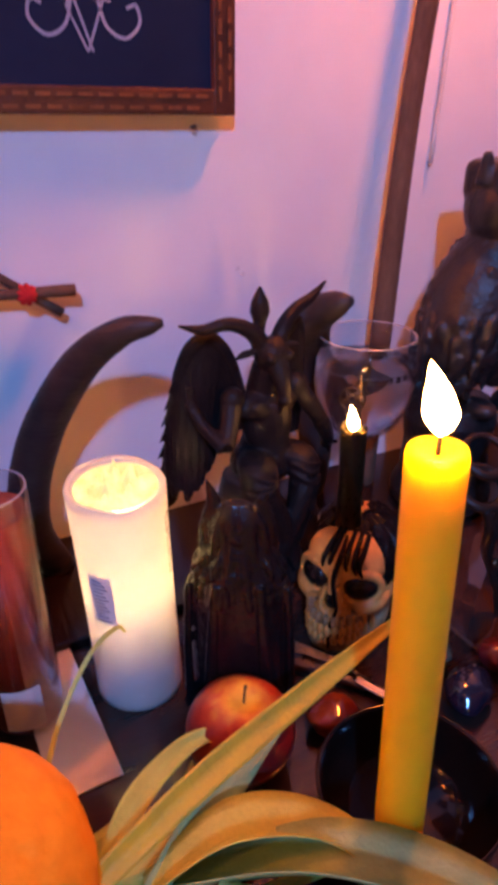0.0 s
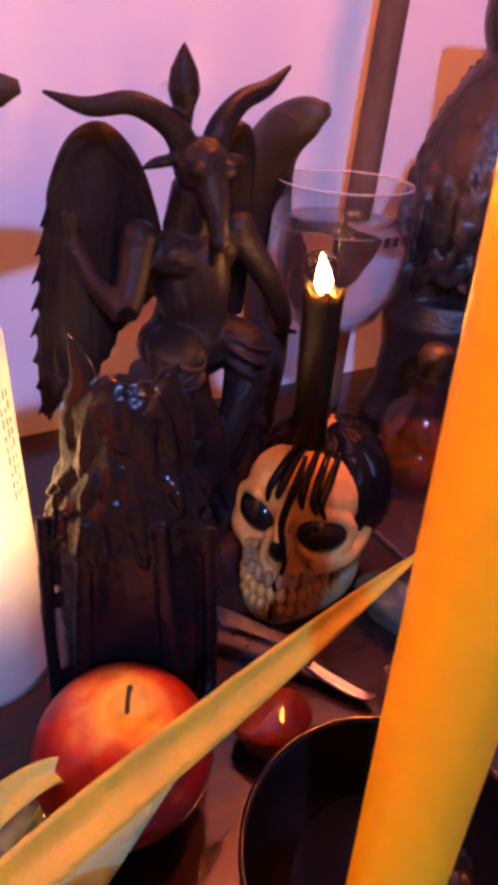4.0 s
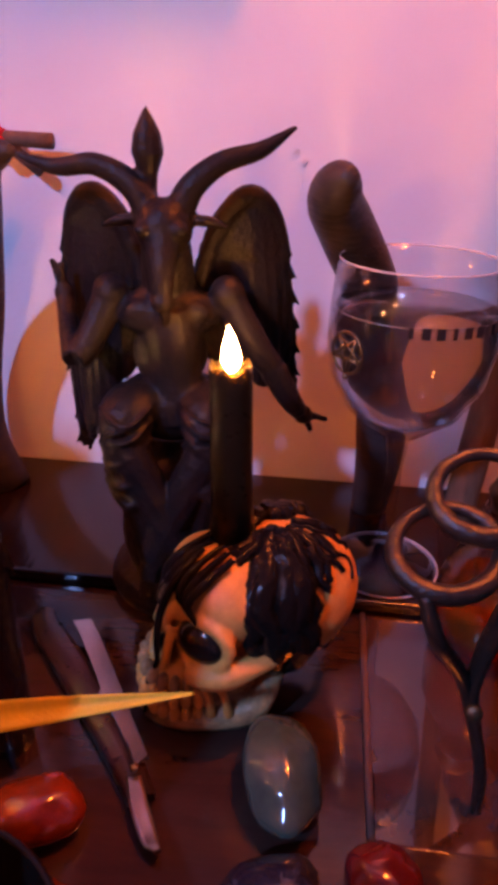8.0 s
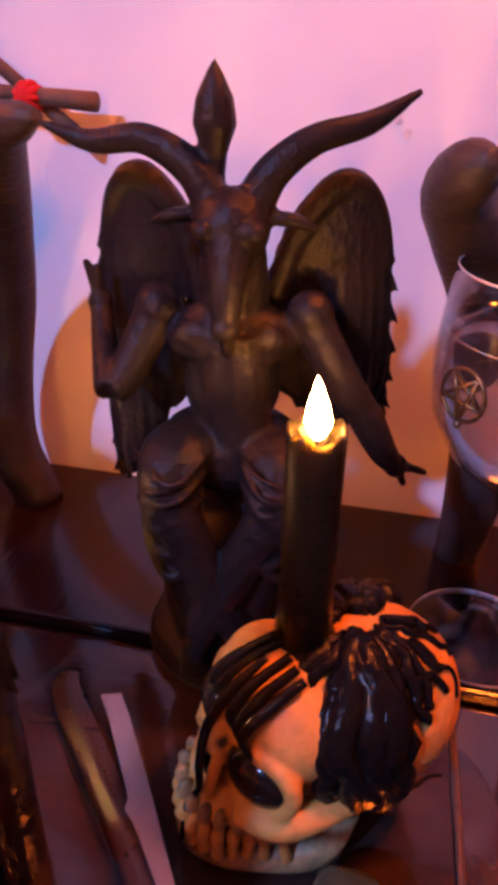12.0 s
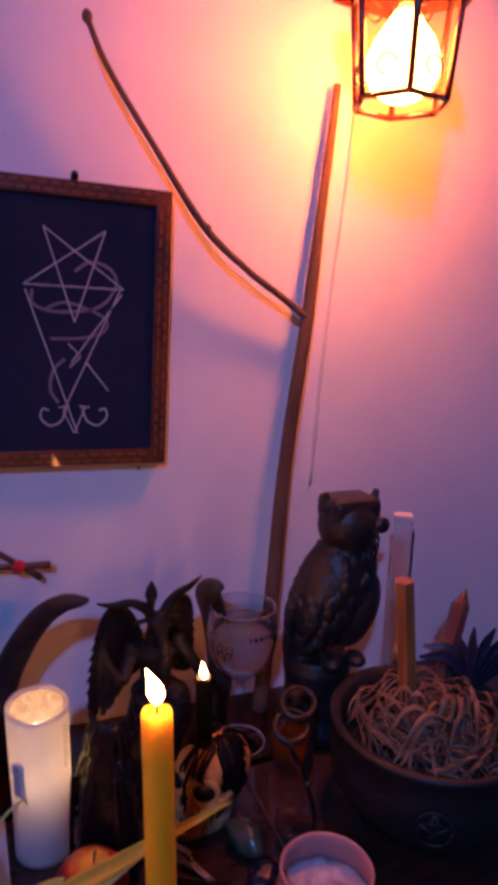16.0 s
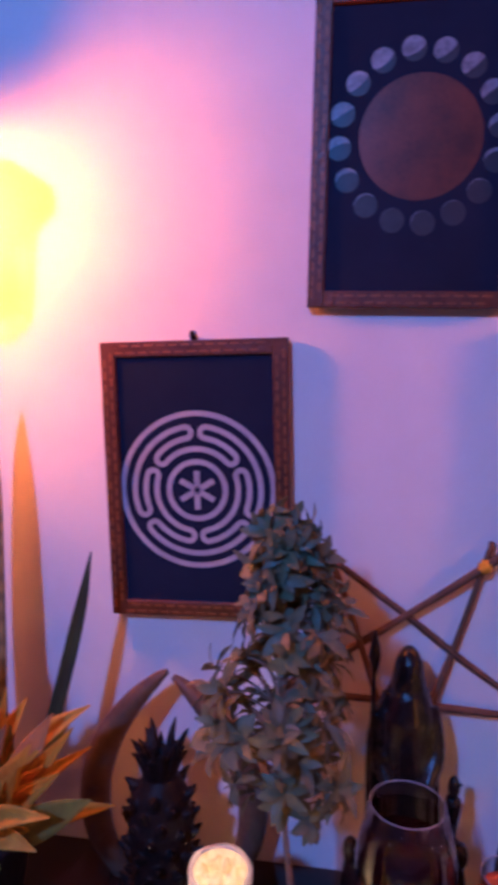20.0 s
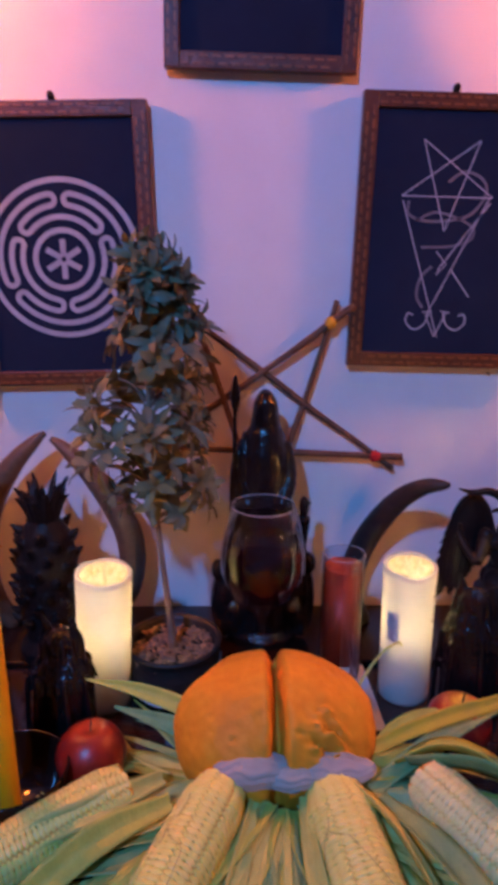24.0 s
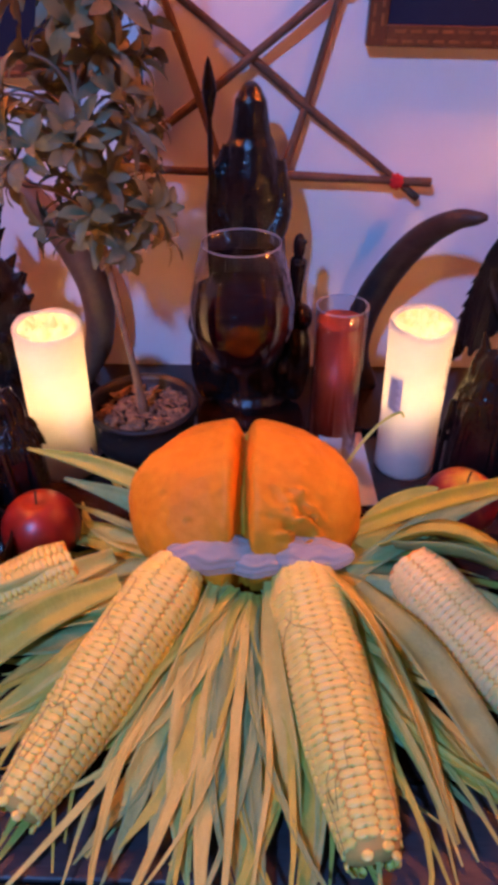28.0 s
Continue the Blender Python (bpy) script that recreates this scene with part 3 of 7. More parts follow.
# a bare nail and flaked paint on the wall
whole("wall_nail", lathe([(0, 0), (0.0011, 0), (0.0011, 0.007), (0.0021, 0.0072), (0.0021, 0.0084), (0, 0.0086)], 12, (0, 0, 0), rot(90)), IRON, (0.2065, -0.0005, 1.291), "small dark iron nail in the white wall", "nail")
CHIP = mat("flaked_paint", (0.86, 0.85, 0.86), (0.60, 0.57, 0.56), rough=0.8, scale=300, bump=0.8)
random.seed(41)
for cx, cz in ((0.2505, 1.163), (0.2560, 1.157)):
    pts = [(0.0032 * random.uniform(0.5, 1.2) * math.cos(k * 0.7), 0.0024 * random.uniform(0.5, 1.3) * math.sin(k * 0.7)) for k in range(9)]
    tagged(whole("paint_flake", prism(pts, 0.0, 0.0009, rot(90)), CHIP, (cx, -0.0001, cz), "small flake of lifting white paint", "paint flake", group="paint flakes on the wall", turn=0, smooth=False))

# ---------------------------------------------------------------- candles
FLAME = glow("candle_flame", (1.0, 0.33, 0.06), 265.0)
SMALL = glow("small_flame", (1.0, 0.46, 0.14), 180.0)
INNER = glow("inner_flame", (1.0, 0.66, 0.34), 760.0)
WAXW = mat("white_wax", (0.88, 0.86, 0.82), (0.82, 0.78, 0.72), rough=0.45, scale=16, bump=0.15, bscale=60, translucent=0.6)
WAXIN = mat("soft_wax", (0.84, 0.78, 0.58), (0.66, 0.52, 0.24), rough=0.3, scale=60, bump=0.9, bscale=140, translucent=0.40)
WAXY = mat("yellow_wax", (0.94, 0.49, 0.010), (0.88, 0.42, 0.008), rough=0.42, scale=14, bump=0.1, sss=1.0, sss_col=(0.055, 0.050, 0.006))
WAXCORE = mat("solid_wax", (0.80, 0.78, 0.74), (0.74, 0.70, 0.66), rough=0.5, scale=16)
WICK = mat("wick", (0.02, 0.018, 0.016), rough=0.9)


def flame_mesh(h, w, lean=0.0):
    prof = [(0, 0), (0.55, 0.10), (0.95, 0.25), (1.0, 0.36), (0.82, 0.55), (0.5, 0.75), (0.2, 0.92), (0, 1.0)]
    rows = smooth_line(prof, 26)
    bm = lathe([(max(0.0, float(r)) * w / 2, float(z) * h) for r, z in rows], 24)
    for v in bm.verts:
        v.co.x += lean * h * (v.co.z / h) ** 2
    return bm


def pillar_candle(x, y, z0, h, r, tilt, glow_at, label, turn=0.0):
    """A hollow-burnt pillar: a thin wall of wax, lit from within."""
    e = thing("pillar_candle", (x, y, z0), label, "candle", group="white pillar candles", tilt=tilt, turn=turn)
    bm = b_new()
    segs, rows = 48, 26
    random.seed(int(1000 * abs(x)))
    outer, inner = [], []
    rim = [0.0030 * noise.noise(Vector((math.cos(2 * math.pi * k / segs) * 1.3, math.sin(2 * math.pi * k / segs) * 1.3, x * 9))) for k in range(segs)]
    for i in range(rows):
        t = i / (rows - 1)
        rr = r * (1 - 0.02 * math.sin(t * 3))
        outer.append([bm.verts.new((rr * math.cos(2 * math.pi * k / segs), rr * math.sin(2 * math.pi * k / segs), h * t + rim[k] * max(0, t - 0.7) / 0.3)) for k in range(segs)])
    thick = 0.0042
    depth = h - glow_at + 0.018
    for i in range(14):
        t = i / 13
        zz = h - depth * t
        rr = r - thick - 0.006 * t ** 2 + 0.002 * noise.noise(Vector((t * 3, x * 5, 0)))
        inner.append([bm.verts.new((rr * math.cos(2 * math.pi * k / segs), rr * math.sin(2 * math.pi * k / segs), zz + rim[k] * max(0, 0.3 - t) / 0.3 - 0.001)) for k in range(segs)])
    for grid in (outer, inner):
        for a, b in zip(grid, grid[1:]):
            for k in range(segs):
                j = (k + 1) % segs
                bm.faces.new((a[k], a[j], b[j], b[k]))
    for k in range(segs):
        j = (k + 1) % segs
        bm.faces.new((outer[-1][k], outer[-1][j], inner[0][j], inner[0][k]))
    bm.faces.new(inner[-1])
    bm.faces.new(outer[0][::-1])
    part("wax_body", bm, WAXW, e, "glowing white wax")
    # unseen opaque wax cone, added to block and grade the glow below the flame
    zc = h - depth - 0.002
    part("wax_core", lathe([(0, 0.002), (r - 0.0025, 0.002), (r - 0.0025, zc - 0.050), (r * 0.7, zc - 0.026), (r * 0.3, zc - 0.006), (0, zc)], 32), WAXCORE, e)
    # crumpled wax drawn in round the mouth
    bm = b_new()
    for i in range(9):
        t = i / 8
        ring = []
        for k in range(segs):
            a = 2 * math.pi * k / segs
            wv = noise.noise(Vector((math.cos(a) * 5 * (1 - t), math.sin(a) * 5 * (1 - t), x * 7)))
            rr = (r - thick - 0.0012) * (1 - 0.985 * t) + 0.004 * wv * t
            ring.append(bm.verts.new((rr * math.cos(a), rr * math.sin(a), h - 0.0015 - 0.004 * t + 0.020 * wv * min(1, t * 2.2) + 0.004 * noise.noise(Vector((math.cos(a) * 14 * (1 - t), math.sin(a) * 14 * (1 - t), x * 7))) * min(1, t * 3))))
        if i:
            for k in range(segs):
                j = (k + 1) % segs
                bm.faces.new((last[k], last[j], ring[j], ring[k]))
        last = ring
    part("folded_wax", bm, WAXIN, e, "crumpled molten wax inside the rim")
    wk = part("wick", tube([(0, 0, glow_at - 0.020), (0.001, 0, glow_at - 0.006)], [0.0012, 0.001], 6), WICK, e)
    part("flame", flame_mesh(0.026, 0.010), INNER, wk).location = (0, 0, glow_at - 0.010)
    return e


pc = pillar_candle(0.056, -0.214, TZ, 0.190, 0.0332, (4.0, -2.0), 0.112, "white pillar candle with a paper label, burning low inside")
bm = b_new()
LBL = mat("label_paper", (0.74, 0.72, 0.70), (0.66, 0.64, 0.62), rough=0.5, scale=60)
for i in range(7):
    a = radians(208 + 30 * i / 6)
    for zz in (0.095, 0.138):
        bm.verts.new((0.0337 * math.cos(a), 0.0337 * math.sin(a), zz))
bm.verts.ensure_lookup_table()
for i in range(6):
    bm.faces.new([bm.verts[k] for k in (2 * i, 2 * i + 2, 2 * i + 3, 2 * i + 1)])
part("label", bm, LBL, pc, "pale blue printed paper label")
bm = b_new()
for k in range(12):
    a0 = radians(213)
    pts = [(0.0339 * math.cos(a0 + t), 0.0339 * math.sin(a0 + t), 0.098 + 0.0032 * k) for t in np.linspace(0, 0.33 - 0.05 * (k % 3), 5)]
    add_tube(bm, pts, [0.0004] * 5, 4)
part("small_print", bm, mat("print_dark", (0.06, 0.08, 0.12), rough=0.6), pc, "dark bars of small print")
bm = b_new()
for k in range(3):                                                        # small print up the wax
    a = radians(318 + 5 * k)
    for i in range(9):
        z0 = 0.120 + 0.006 * i
        add_tube(bm, [(0.0334 * math.cos(a), 0.0334 * math.sin(a), z0), (0.0334 * math.cos(a), 0.0334 * math.sin(a), z0 + 0.0042 - 0.001 * ((i + k) % 3))], [0.0004, 0.0004], 4)
tagged(part("small_print", bm, mat("print_grey_ink", (0.30, 0.27, 0.24), rough=0.6), pc, "fine grey print on the wax"), kind="stuff")
pillar_candle(-0.337, -0.226, TZ, 0.186, 0.0345, (3.0, 3.0), 0.106, "white pillar candle burning low inside")


def taper(x, y, z0, h, r, tilt, lean, group, label, wax, fl=(0.034, 0.014)):
    e = thing("taper_candle", (x, y, z0), label, "candle", group=group, tilt=tilt)
    part("wax_body", lathe([(0, 0), (r, 0), (r, 0.004), (r * 0.985, h * 0.5), (r * 0.97, h - 0.004), (r * 0.90, h - 0.001), (r * 0.6, h - 0.002), (0, h - 0.004)], 32), wax, e)
    wk = part("wick", tube([(0, 0, h - 0.005), (0.0006, 0, h + 0.004), (0.0018, 0, h + 0.008)], [0.0011, 0.001, 0.0008], 6), WICK, e)
    part("flame", flame_mesh(*fl, lean), FLAME, wk).location = (0.0005, 0, h + 0.004)
    return e


taper(0.142, -0.427, TZ + 0.008, 0.280, 0.0136, (-0.6, -1.8), -0.25, "yellow taper candles", "yellow beeswax taper candle standing in a black bowl", WAXY)
taper(-0.398, -0.420, TZ + 0.008, 0.272, 0.0136, (4.0, 1.0), -0.10, "yellow taper candles", "yellow beeswax taper candle standing in a black bowl", WAXY)

# ---------------------------------------------------------------- black bowls
def bowl(x, y, r, h, label):
    e = thing("black_bowl", (x, y, TZ), label, "bowl", group="black candle bowls")
    part("bowl", lathe([(0, 0), (r * 0.45, 0), (r * 0.62, 0.004), (r * 0.85, h * 0.35), (r * 0.97, h * 0.7), (r, h), (r * 0.975, h + 0.0015), (r * 0.95, h - 0.001), (r * 0.92, h * 0.7), (r * 0.80, h * 0.36), (r * 0.55, 0.008), (0, 0.006)], 56), GLOSSBLACK, e)
    return e


bowl(0.160, -0.412, 0.056, 0.052, "glossy black ceramic bowl holding a candle")
bowl(-0.392, -0.412, 0.056, 0.058, "glossy black ceramic bowl holding a candle")

# ---------------------------------------------------------------- figures


def figure(name, bm, material, place, label, category, voxel=0.0016, smooth=3, turn=0.0):
    return fuse(whole(name, bm, material, place, label, category, turn=turn), voxel, smooth)


# the winged goat-headed statue, seated with crossed legs on a round base
bm = b_new()
add_lathe(bm, [(0, 0), (0.050, 0), (0.052, 0.006), (0.048, 0.014), (0.036, 0.022), (0.032, 0.040), (0.032, 0.062), (0.026, 0.078), (0, 0.080)], 32, (0, 0.026, 0))
add_ball(bm, (0, 0, 0.105), (0.034, 0.026, 0.024))                       # hips
add_ball(bm, (0, -0.002, 0.150), (0.022, 0.016, 0.036))                  # belly
add_tube(bm, [(0, 0, 0.100), (0, -0.002, 0.135), (0, -0.002, 0.165), (0, -0.001, 0.190)], [0.030, 0.0225, 0.0245, 0.022], 16, 12, 0.72)
add_ball(bm, (0, -0.002, 0.182), (0.030, 0.018, 0.020))                  # chest
for s in (-1, 1):
    add_ball(bm, (s * 0.013, -0.013, 0.187), (0.011, 0.005, 0.008))      # breast
    add_ball(bm, (s * 0.033, 0.0, 0.195), (0.0105, 0.0105, 0.011))         # shoulder
    add_tube(bm, [(s * 0.012, -0.004, 0.108), (s * 0.022, -0.020, 0.110), (s * 0.025, -0.030, 0.094)], [0.018, 0.0165, 0.0150], 14, 10)
    add_tube(bm, [(s * 0.025, -0.030, 0.096), (s * 0.021, -0.030, 0.074), (s * 0.013, -0.026, 0.044), (s * 0.014, -0.034, 0.022)], [0.0150, 0.0130, 0.0090, 0.008], 12, 10)
    add_tube(bm, [(s * 0.026, -0.034, 0.092), (s * 0.010, -0.038, 0.070), (-s * 0.010, -0.036, 0.046), (-s * 0.014, -0.040, 0.036)], [0.0120, 0.0100, 0.0075, 0.0060], 10, 12)
    for k in range(7):                                                   # folds of the cloth round the knees
        z = 0.116 - (0.005, 0.012, 0.017, 0.025, 0.031, 0.040, 0.046)[k]
        j = 0.006 * math.sin(k * 2.1 + s)
        add_tube(bm, [(s * 0.008, -0.030, z + 0.006 + j * 0.6), (s * 0.017, -0.0440, z + j * 0.6), (s * (0.029 + j * 0.4), -0.0430, z - 0.003), (s * 0.0385, -0.028, z - 0.001 - j * 0.6)], [0.0010, 0.0017, 0.0018, 0.0010], 6, 10)
# neck, head, muzzle
add_tube(bm, [(0, 0.002, 0.195), (0.0, -0.006, 0.222)], [0.016, 0.014], 12)
add_ball(bm, (0, -0.010, 0.232), (0.0152, 0.016, 0.0155))
add_tube(bm, [(0, -0.014, 0.232), (0, -0.025, 0.216), (0, -0.030, 0.200)], [0.0115, 0.0076, 0.0056], 12, 8)
add_ball(bm, (0, -0.030, 0.198), (0.0062, 0.0068, 0.0056))
add_tube(bm, [(0, -0.026, 0.194), (0, -0.024, 0.182)], [0.004, 0.0015], 8)
for s in (-1, 1):
    add_ball(bm, (s * 0.0095, -0.022, 0.233), (0.0046, 0.005, 0.0040))     # brow
    add_tube(bm, [(s * 0.010, -0.006, 0.236), (s * 0.024, -0.006, 0.235), (s * 0.034, -0.006, 0.232)], [0.005, 0.0062, 0.0015], 8, 8, 0.5)
# the body sits high on its base
for v in bm.verts:
    f = min(1, max(0, (v.co.z - 0.03) / 0.05))
    z = v.co.z + 0.016 * f * f * (3 - 2 * f)
    v.co.z = float(np.interp(z, (0, 0.04, 0.062, 0.100, 0.128, 0.166, 0.205, 0.40), (0, 0.048, 0.078, 0.128, 0.156, 0.180, 0.207, 0.40)))
add_ball(bm, (0, 0.004, 0.058), (0.037, 0.034, 0.052), None, 24, 16)      # the globe under the seat
# arms: one raised, one lowered
add_tube(bm, [(-0.034, 0, 0.210), (-0.046, -0.012, 0.186), (-0.052, -0.018, 0.180)], [0.0098, 0.0085, 0.0075], 10, 8)
add_tube(bm, [(-0.052, -0.018, 0.180), (-0.060, 0.004, 0.194), (-0.064, 0.016, 0.207)], [0.0075, 0.006, 0.005], 10, 8)
for dx, dz in ((-0.003, 0.022), (0.002, 0.020)):
    add_tube(bm, [(-0.064, 0.016, 0.206), (-0.066 + dx, 0.014, 0.206 + dz)], [0.003, 0.0018], 6)
add_ball(bm, (-0.064, 0.016, 0.208), (0.006, 0.005, 0.007))
add_tube(bm, [(0.034, 0, 0.210), (0.050, -0.008, 0.186), (0.060, -0.006, 0.172)], [0.0098, 0.0085, 0.0075], 10, 8)
add_tube(bm, [(0.060, -0.006, 0.172), (0.070, -0.004, 0.154), (0.077, 0.004, 0.142)], [0.0085, 0.007, 0.0055], 10, 8)
add_ball(bm, (0.080, 0.008, 0.138), (0.006, 0.006, 0.006))
for dx, dz in ((0.016, -0.004), (0.006, -0.012)):
    add_tube(bm, [(0.080, 0.010, 0.138), (0.080 + dx, 0.010, 0.138 + dz)], [0.003, 0.0018], 6)
add_tube(bm, [(-0.007, -0.008, 0.256), (-0.017, -0.006, 0.270), (-0.036, -0.002, 0.279), (-0.058, 0.002, 0.277), (-0.079, 0.004, 0.283)], [0.0085, 0.0072, 0.0058, 0.0045, 0.0012], 10, 20)
add_tube(bm, [(0.007, -0.008, 0.256), (0.015, -0.006, 0.270), (0.030, -0.002, 0.281), (0.050, 0.003, 0.287), (0.068, 0.006, 0.298)], [0.0085, 0.0072, 0.0058, 0.0045, 0.0012], 10, 20)
add_lathe(bm, [(0, 0.250), (0.0050, 0.252), (0.0042, 0.268), (0.0052, 0.276), (0.0086, 0.285), (0.0072, 0.294), (0.003, 0.302), (0, 0.307)], 12, (-0.008, -0.004, 0))
# wings: an arched arm with long flat feathers hanging from it
for s, low, out in ((-1, 0.086, 0.070), (1, 0.140, 0.070)):
    arch = smooth_line([(0.010, 0.016, 0.185), (0.022, 0.020, 0.235), (0.036, 0.020, 0.258), (0.048, 0.023, 0.262), (0.059, 0.032, 0.246), (out - 0.003, 0.044, 0.205), (out, 0.054, 0.160)], 32)
    add_tube(bm, [(s * p[0], p[1], p[2]) for p in arch], [0.0065] * 24 + [0.005] * 8, 8)
    for k in range(31):
        x, y, z = arch[k]
        t = min(1, max(0, (x - 0.010) / (out - 0.010)))
        zl = 0.160 - (0.160 - low) * t ** 1.3 + 0.006 * (k % 2)
        if k > 20:
            zl = min(zl, z - 0.03) + 0.05 * (1 - (k - 20) / 11) * 0.4
        x1 = x * 0.75 + out * 0.25 + 0.003 * (k % 3 == 0)
        m = ((x + x1) / 2 + 0.002, y + 0.004, (z + zl) / 2)
        add_tube(bm, [(s * x, y, z), (s * m[0], m[1], m[2]), (s * x1, y + 0.008, zl + 0.006), (s * (x1 + 0.002), y + 0.009, zl - 0.003)], [0.0045, 0.0050, 0.0045, 0.0012], 8, 10, 0.8)
    add_tube(bm, [(s * (out - 0.016), 0.054, low + 0.060), (s * (out - 0.006), 0.060, low + 0.026), (s * (out + 0.002), 0.064, low - 0.006)], [0.009, 0.008, 0.0012], 8, 10, 0.5)
    for k in range(9):                                                   # ragged feather ends down the outer edge
        x, y, z = arch[31 - 2 * k] if k < 6 else (out - 0.001, 0.058, 0.160 - (k - 5) * (0.160 - low) / 4)
        add_tube(bm, [(s * (x - 0.010), y, z + 0.014), (s * (x + 0.002), y + 0.002, z - 0.004), (s * (x + 0.0105), y + 0.003, z - 0.016)], [0.0050, 0.0052, 0.0012], 6, 6, 0.5)
figure("goat_headed_statue", bm, BLACK, (0.196, -0.160, TZ), "black resin statue of a seated winged goat-headed figure", "statue", 0.0012, 1, turn=6).data.transform(Matrix.Diagonal((0.93, 0.93, 0.945, 1)))


# horns standing in pairs
def horn(pts, radii, material, label, segs=18):
    e = tube(pts, radii, segs, 44)
    o = whole("curved_horn", e, material, (0, 0, 0), label, "horn", group="polished curved horns")
    c = Vector(pts[0])
    o.data.transform(Matrix.Translation(-c))
    o.matrix_basis = pose(*c)
    return o


BZ = TZ + 0.008
horn([(0.030, -0.048, BZ - 0.002), (0.012, -0.046, 0.950), (0.015, -0.048, 1.002), (0.034, -0.062, 1.063), (0.062, -0.098, 1.125), (0.087, -0.132, 1.158), (0.106, -0.148, 1.166), (0.116, -0.152, 1.168)], [0.0155, 0.0180, 0.0188, 0.0180, 0.0152, 0.0112, 0.0072, 0.0028], HORN, "dark polished horn standing upright, curving to its tip")
horn([(0.322, -0.042, BZ - 0.002), (0.326, -0.040, 0.96), (0.320, -0.042, 1.03), (0.306, -0.056, 1.085), (0.288, -0.084, 1.124), (0.279, -0.112, 1.144), (0.281, -0.134, 1.156), (0.2865, -0.146, 1.161)], [0.013, 0.018, 0.0195, 0.0185, 0.0175, 0.0155, 0.0115, 0.0040], HORN, "dark polished horn standing upright, curving to its tip")
horn([(-0.505, -0.055, BZ - 0.002), (-0.535, -0.060, 0.97), (-0.540, -0.062, 1.04), (-0.520, -0.066, 1.11), (-0.485, -0.066, 1.165), (-0.452, -0.062, 1.200), (-0.436, -0.060, 1.213)], [0.012, 0.018, 0.021, 0.020, 0.015, 0.009, 0.004], HORN_LIT, "polished horn standing upright, coloured brown as lamp-lit, tip inwards")
horn([(-0.360, -0.050, BZ - 0.002), (-0.328, -0.052, 0.97), (-0.322, -0.054, 1.04), (-0.342, -0.056, 1.10), (-0.378, -0.056, 1.155), (-0.412, -0.055, 1.190), (-0.430, -0.053, 1.203)], [0.012, 0.018, 0.020, 0.019, 0.015, 0.009, 0.004], HORN_LIT, "polished horn standing upright, coloured brown as lamp-lit, tip inwards")

# the hooded black figure with a staff
bm = b_new()
add_lathe(bm, [(0, 0), (0.070, 0), (0.072, 0.012), (0.062, 0.022), (0.058, 0.060), (0.052, 0.130), (0.048, 0.190), (0.046, 0.250), (0.044, 0.290), (0.034, 0.320), (0.022, 0.335), (0, 0.338)], 28)
add_ball(bm, (0, -0.004, 0.345), (0.023, 0.025, 0.034))
add_ball(bm, (0, -0.014, 0.338), (0.015, 0.016, 0.022))
for s in (-1, 1):
    add_tube(bm, [(s * 0.036, 0, 0.300), (s * 0.046, -0.015, 0.250), (s * 0.030, -0.044, 0.215)], [0.015, 0.016, 0.012], 12, 10)
    for k in range(5):
        add_tube(bm, [(s * (0.012 + 0.009 * k), -0.036 + 0.004 * k, 0.260 - 0.01 * k), (s * (0.016 + 0.011 * k), -0.054 + 0.007 * k, 0.020)], [0.005, 0.007], 8)
for k in range(22):
    a = radians(-10 - 160 * k / 21)
    c, d = math.cos(a), math.sin(a)
    add_tube(bm, [(0.020 * c, -0.004 + 0.020 * d, 0.362), (0.027 * c, 0.026 * d, 0.325), (0.046 * c, 0.040 * d, 0.265), (0.050 * c, 0.044 * d, 0.190 - 0.02 * (k % 3)), (0.058 * c, 0.054 * d, 0.03)], [0.0028, 0.0032, 0.0036, 0.0040, 0.0048], 7, 18)
add_tube(bm, [(-0.030, -0.004, 0.316), (-0.042, -0.012, 0.270), (-0.047, -0.016, 0.150), (-0.048, -0.018, 0.02)], [0.012, 0.017, 0.018, 0.020], 10, 12)
add_ball(bm, (0.074, -0.036, 0.215), (0.010, 0.010, 0.016))
add_tube(bm, [(0.074, -0.036, 0.200), (0.070, -0.030, 0.150), (0.066, -0.028, 0.02)], [0.014, 0.012, 0.016], 8)
add_tube(bm, [(0.074, -0.036, 0.218), (0.086, -0.044, 0.224)], [0.006, 0.002], 6)
add_ball(bm, (0.058, -0.040, 0.055), (0.020, 0.018, 0.022))
add_ball(bm, (-0.056, -0.036, 0.045), (0.020, 0.018, 0.026))
add_ball(bm, (0.076, -0.022, 0.066), (0.026, 0.028, 0.064))                # hounds seated at her sides
add_ball(bm, (0.086, -0.040, 0.130), (0.014, 0.018, 0.016))
add_ball(bm, (-0.078, -0.020, 0.060), (0.026, 0.028, 0.058))
add_ball(bm, (-0.088, -0.036, 0.118), (0.014, 0.018, 0.016))
add_tube(bm, [(-0.060, -0.030, 0.02), (-0.060, -0.026, 0.20), (-0.056, -0.022, 0.360)], [0.005, 0.0048, 0.0042], 8)
add_tube(bm, [(-0.050, -0.020, 0.03), (-0.054, -0.022, 0.16), (-0.055, -0.018, 0.26), (-0.046, -0.008, 0.300)], [0.014, 0.013, 0.012, 0.008], 10, 12)
add_lathe(bm, [(0, 0.344), (0.005, 0.349), (0.0105, 0.368), (0.0095, 0.380), (0.004, 0.398), (0, 0.405)], 10, (-0.056, -0.022, 0))
figure("hooded_statue", bm, SATIN, (-0.126, -0.078, BZ), "glossy black statue of a hooded robed figure with a staff", "statue", 0.0018, 3).data.transform(Matrix.Diagonal((0.74, 0.80, 0.985, 1)))

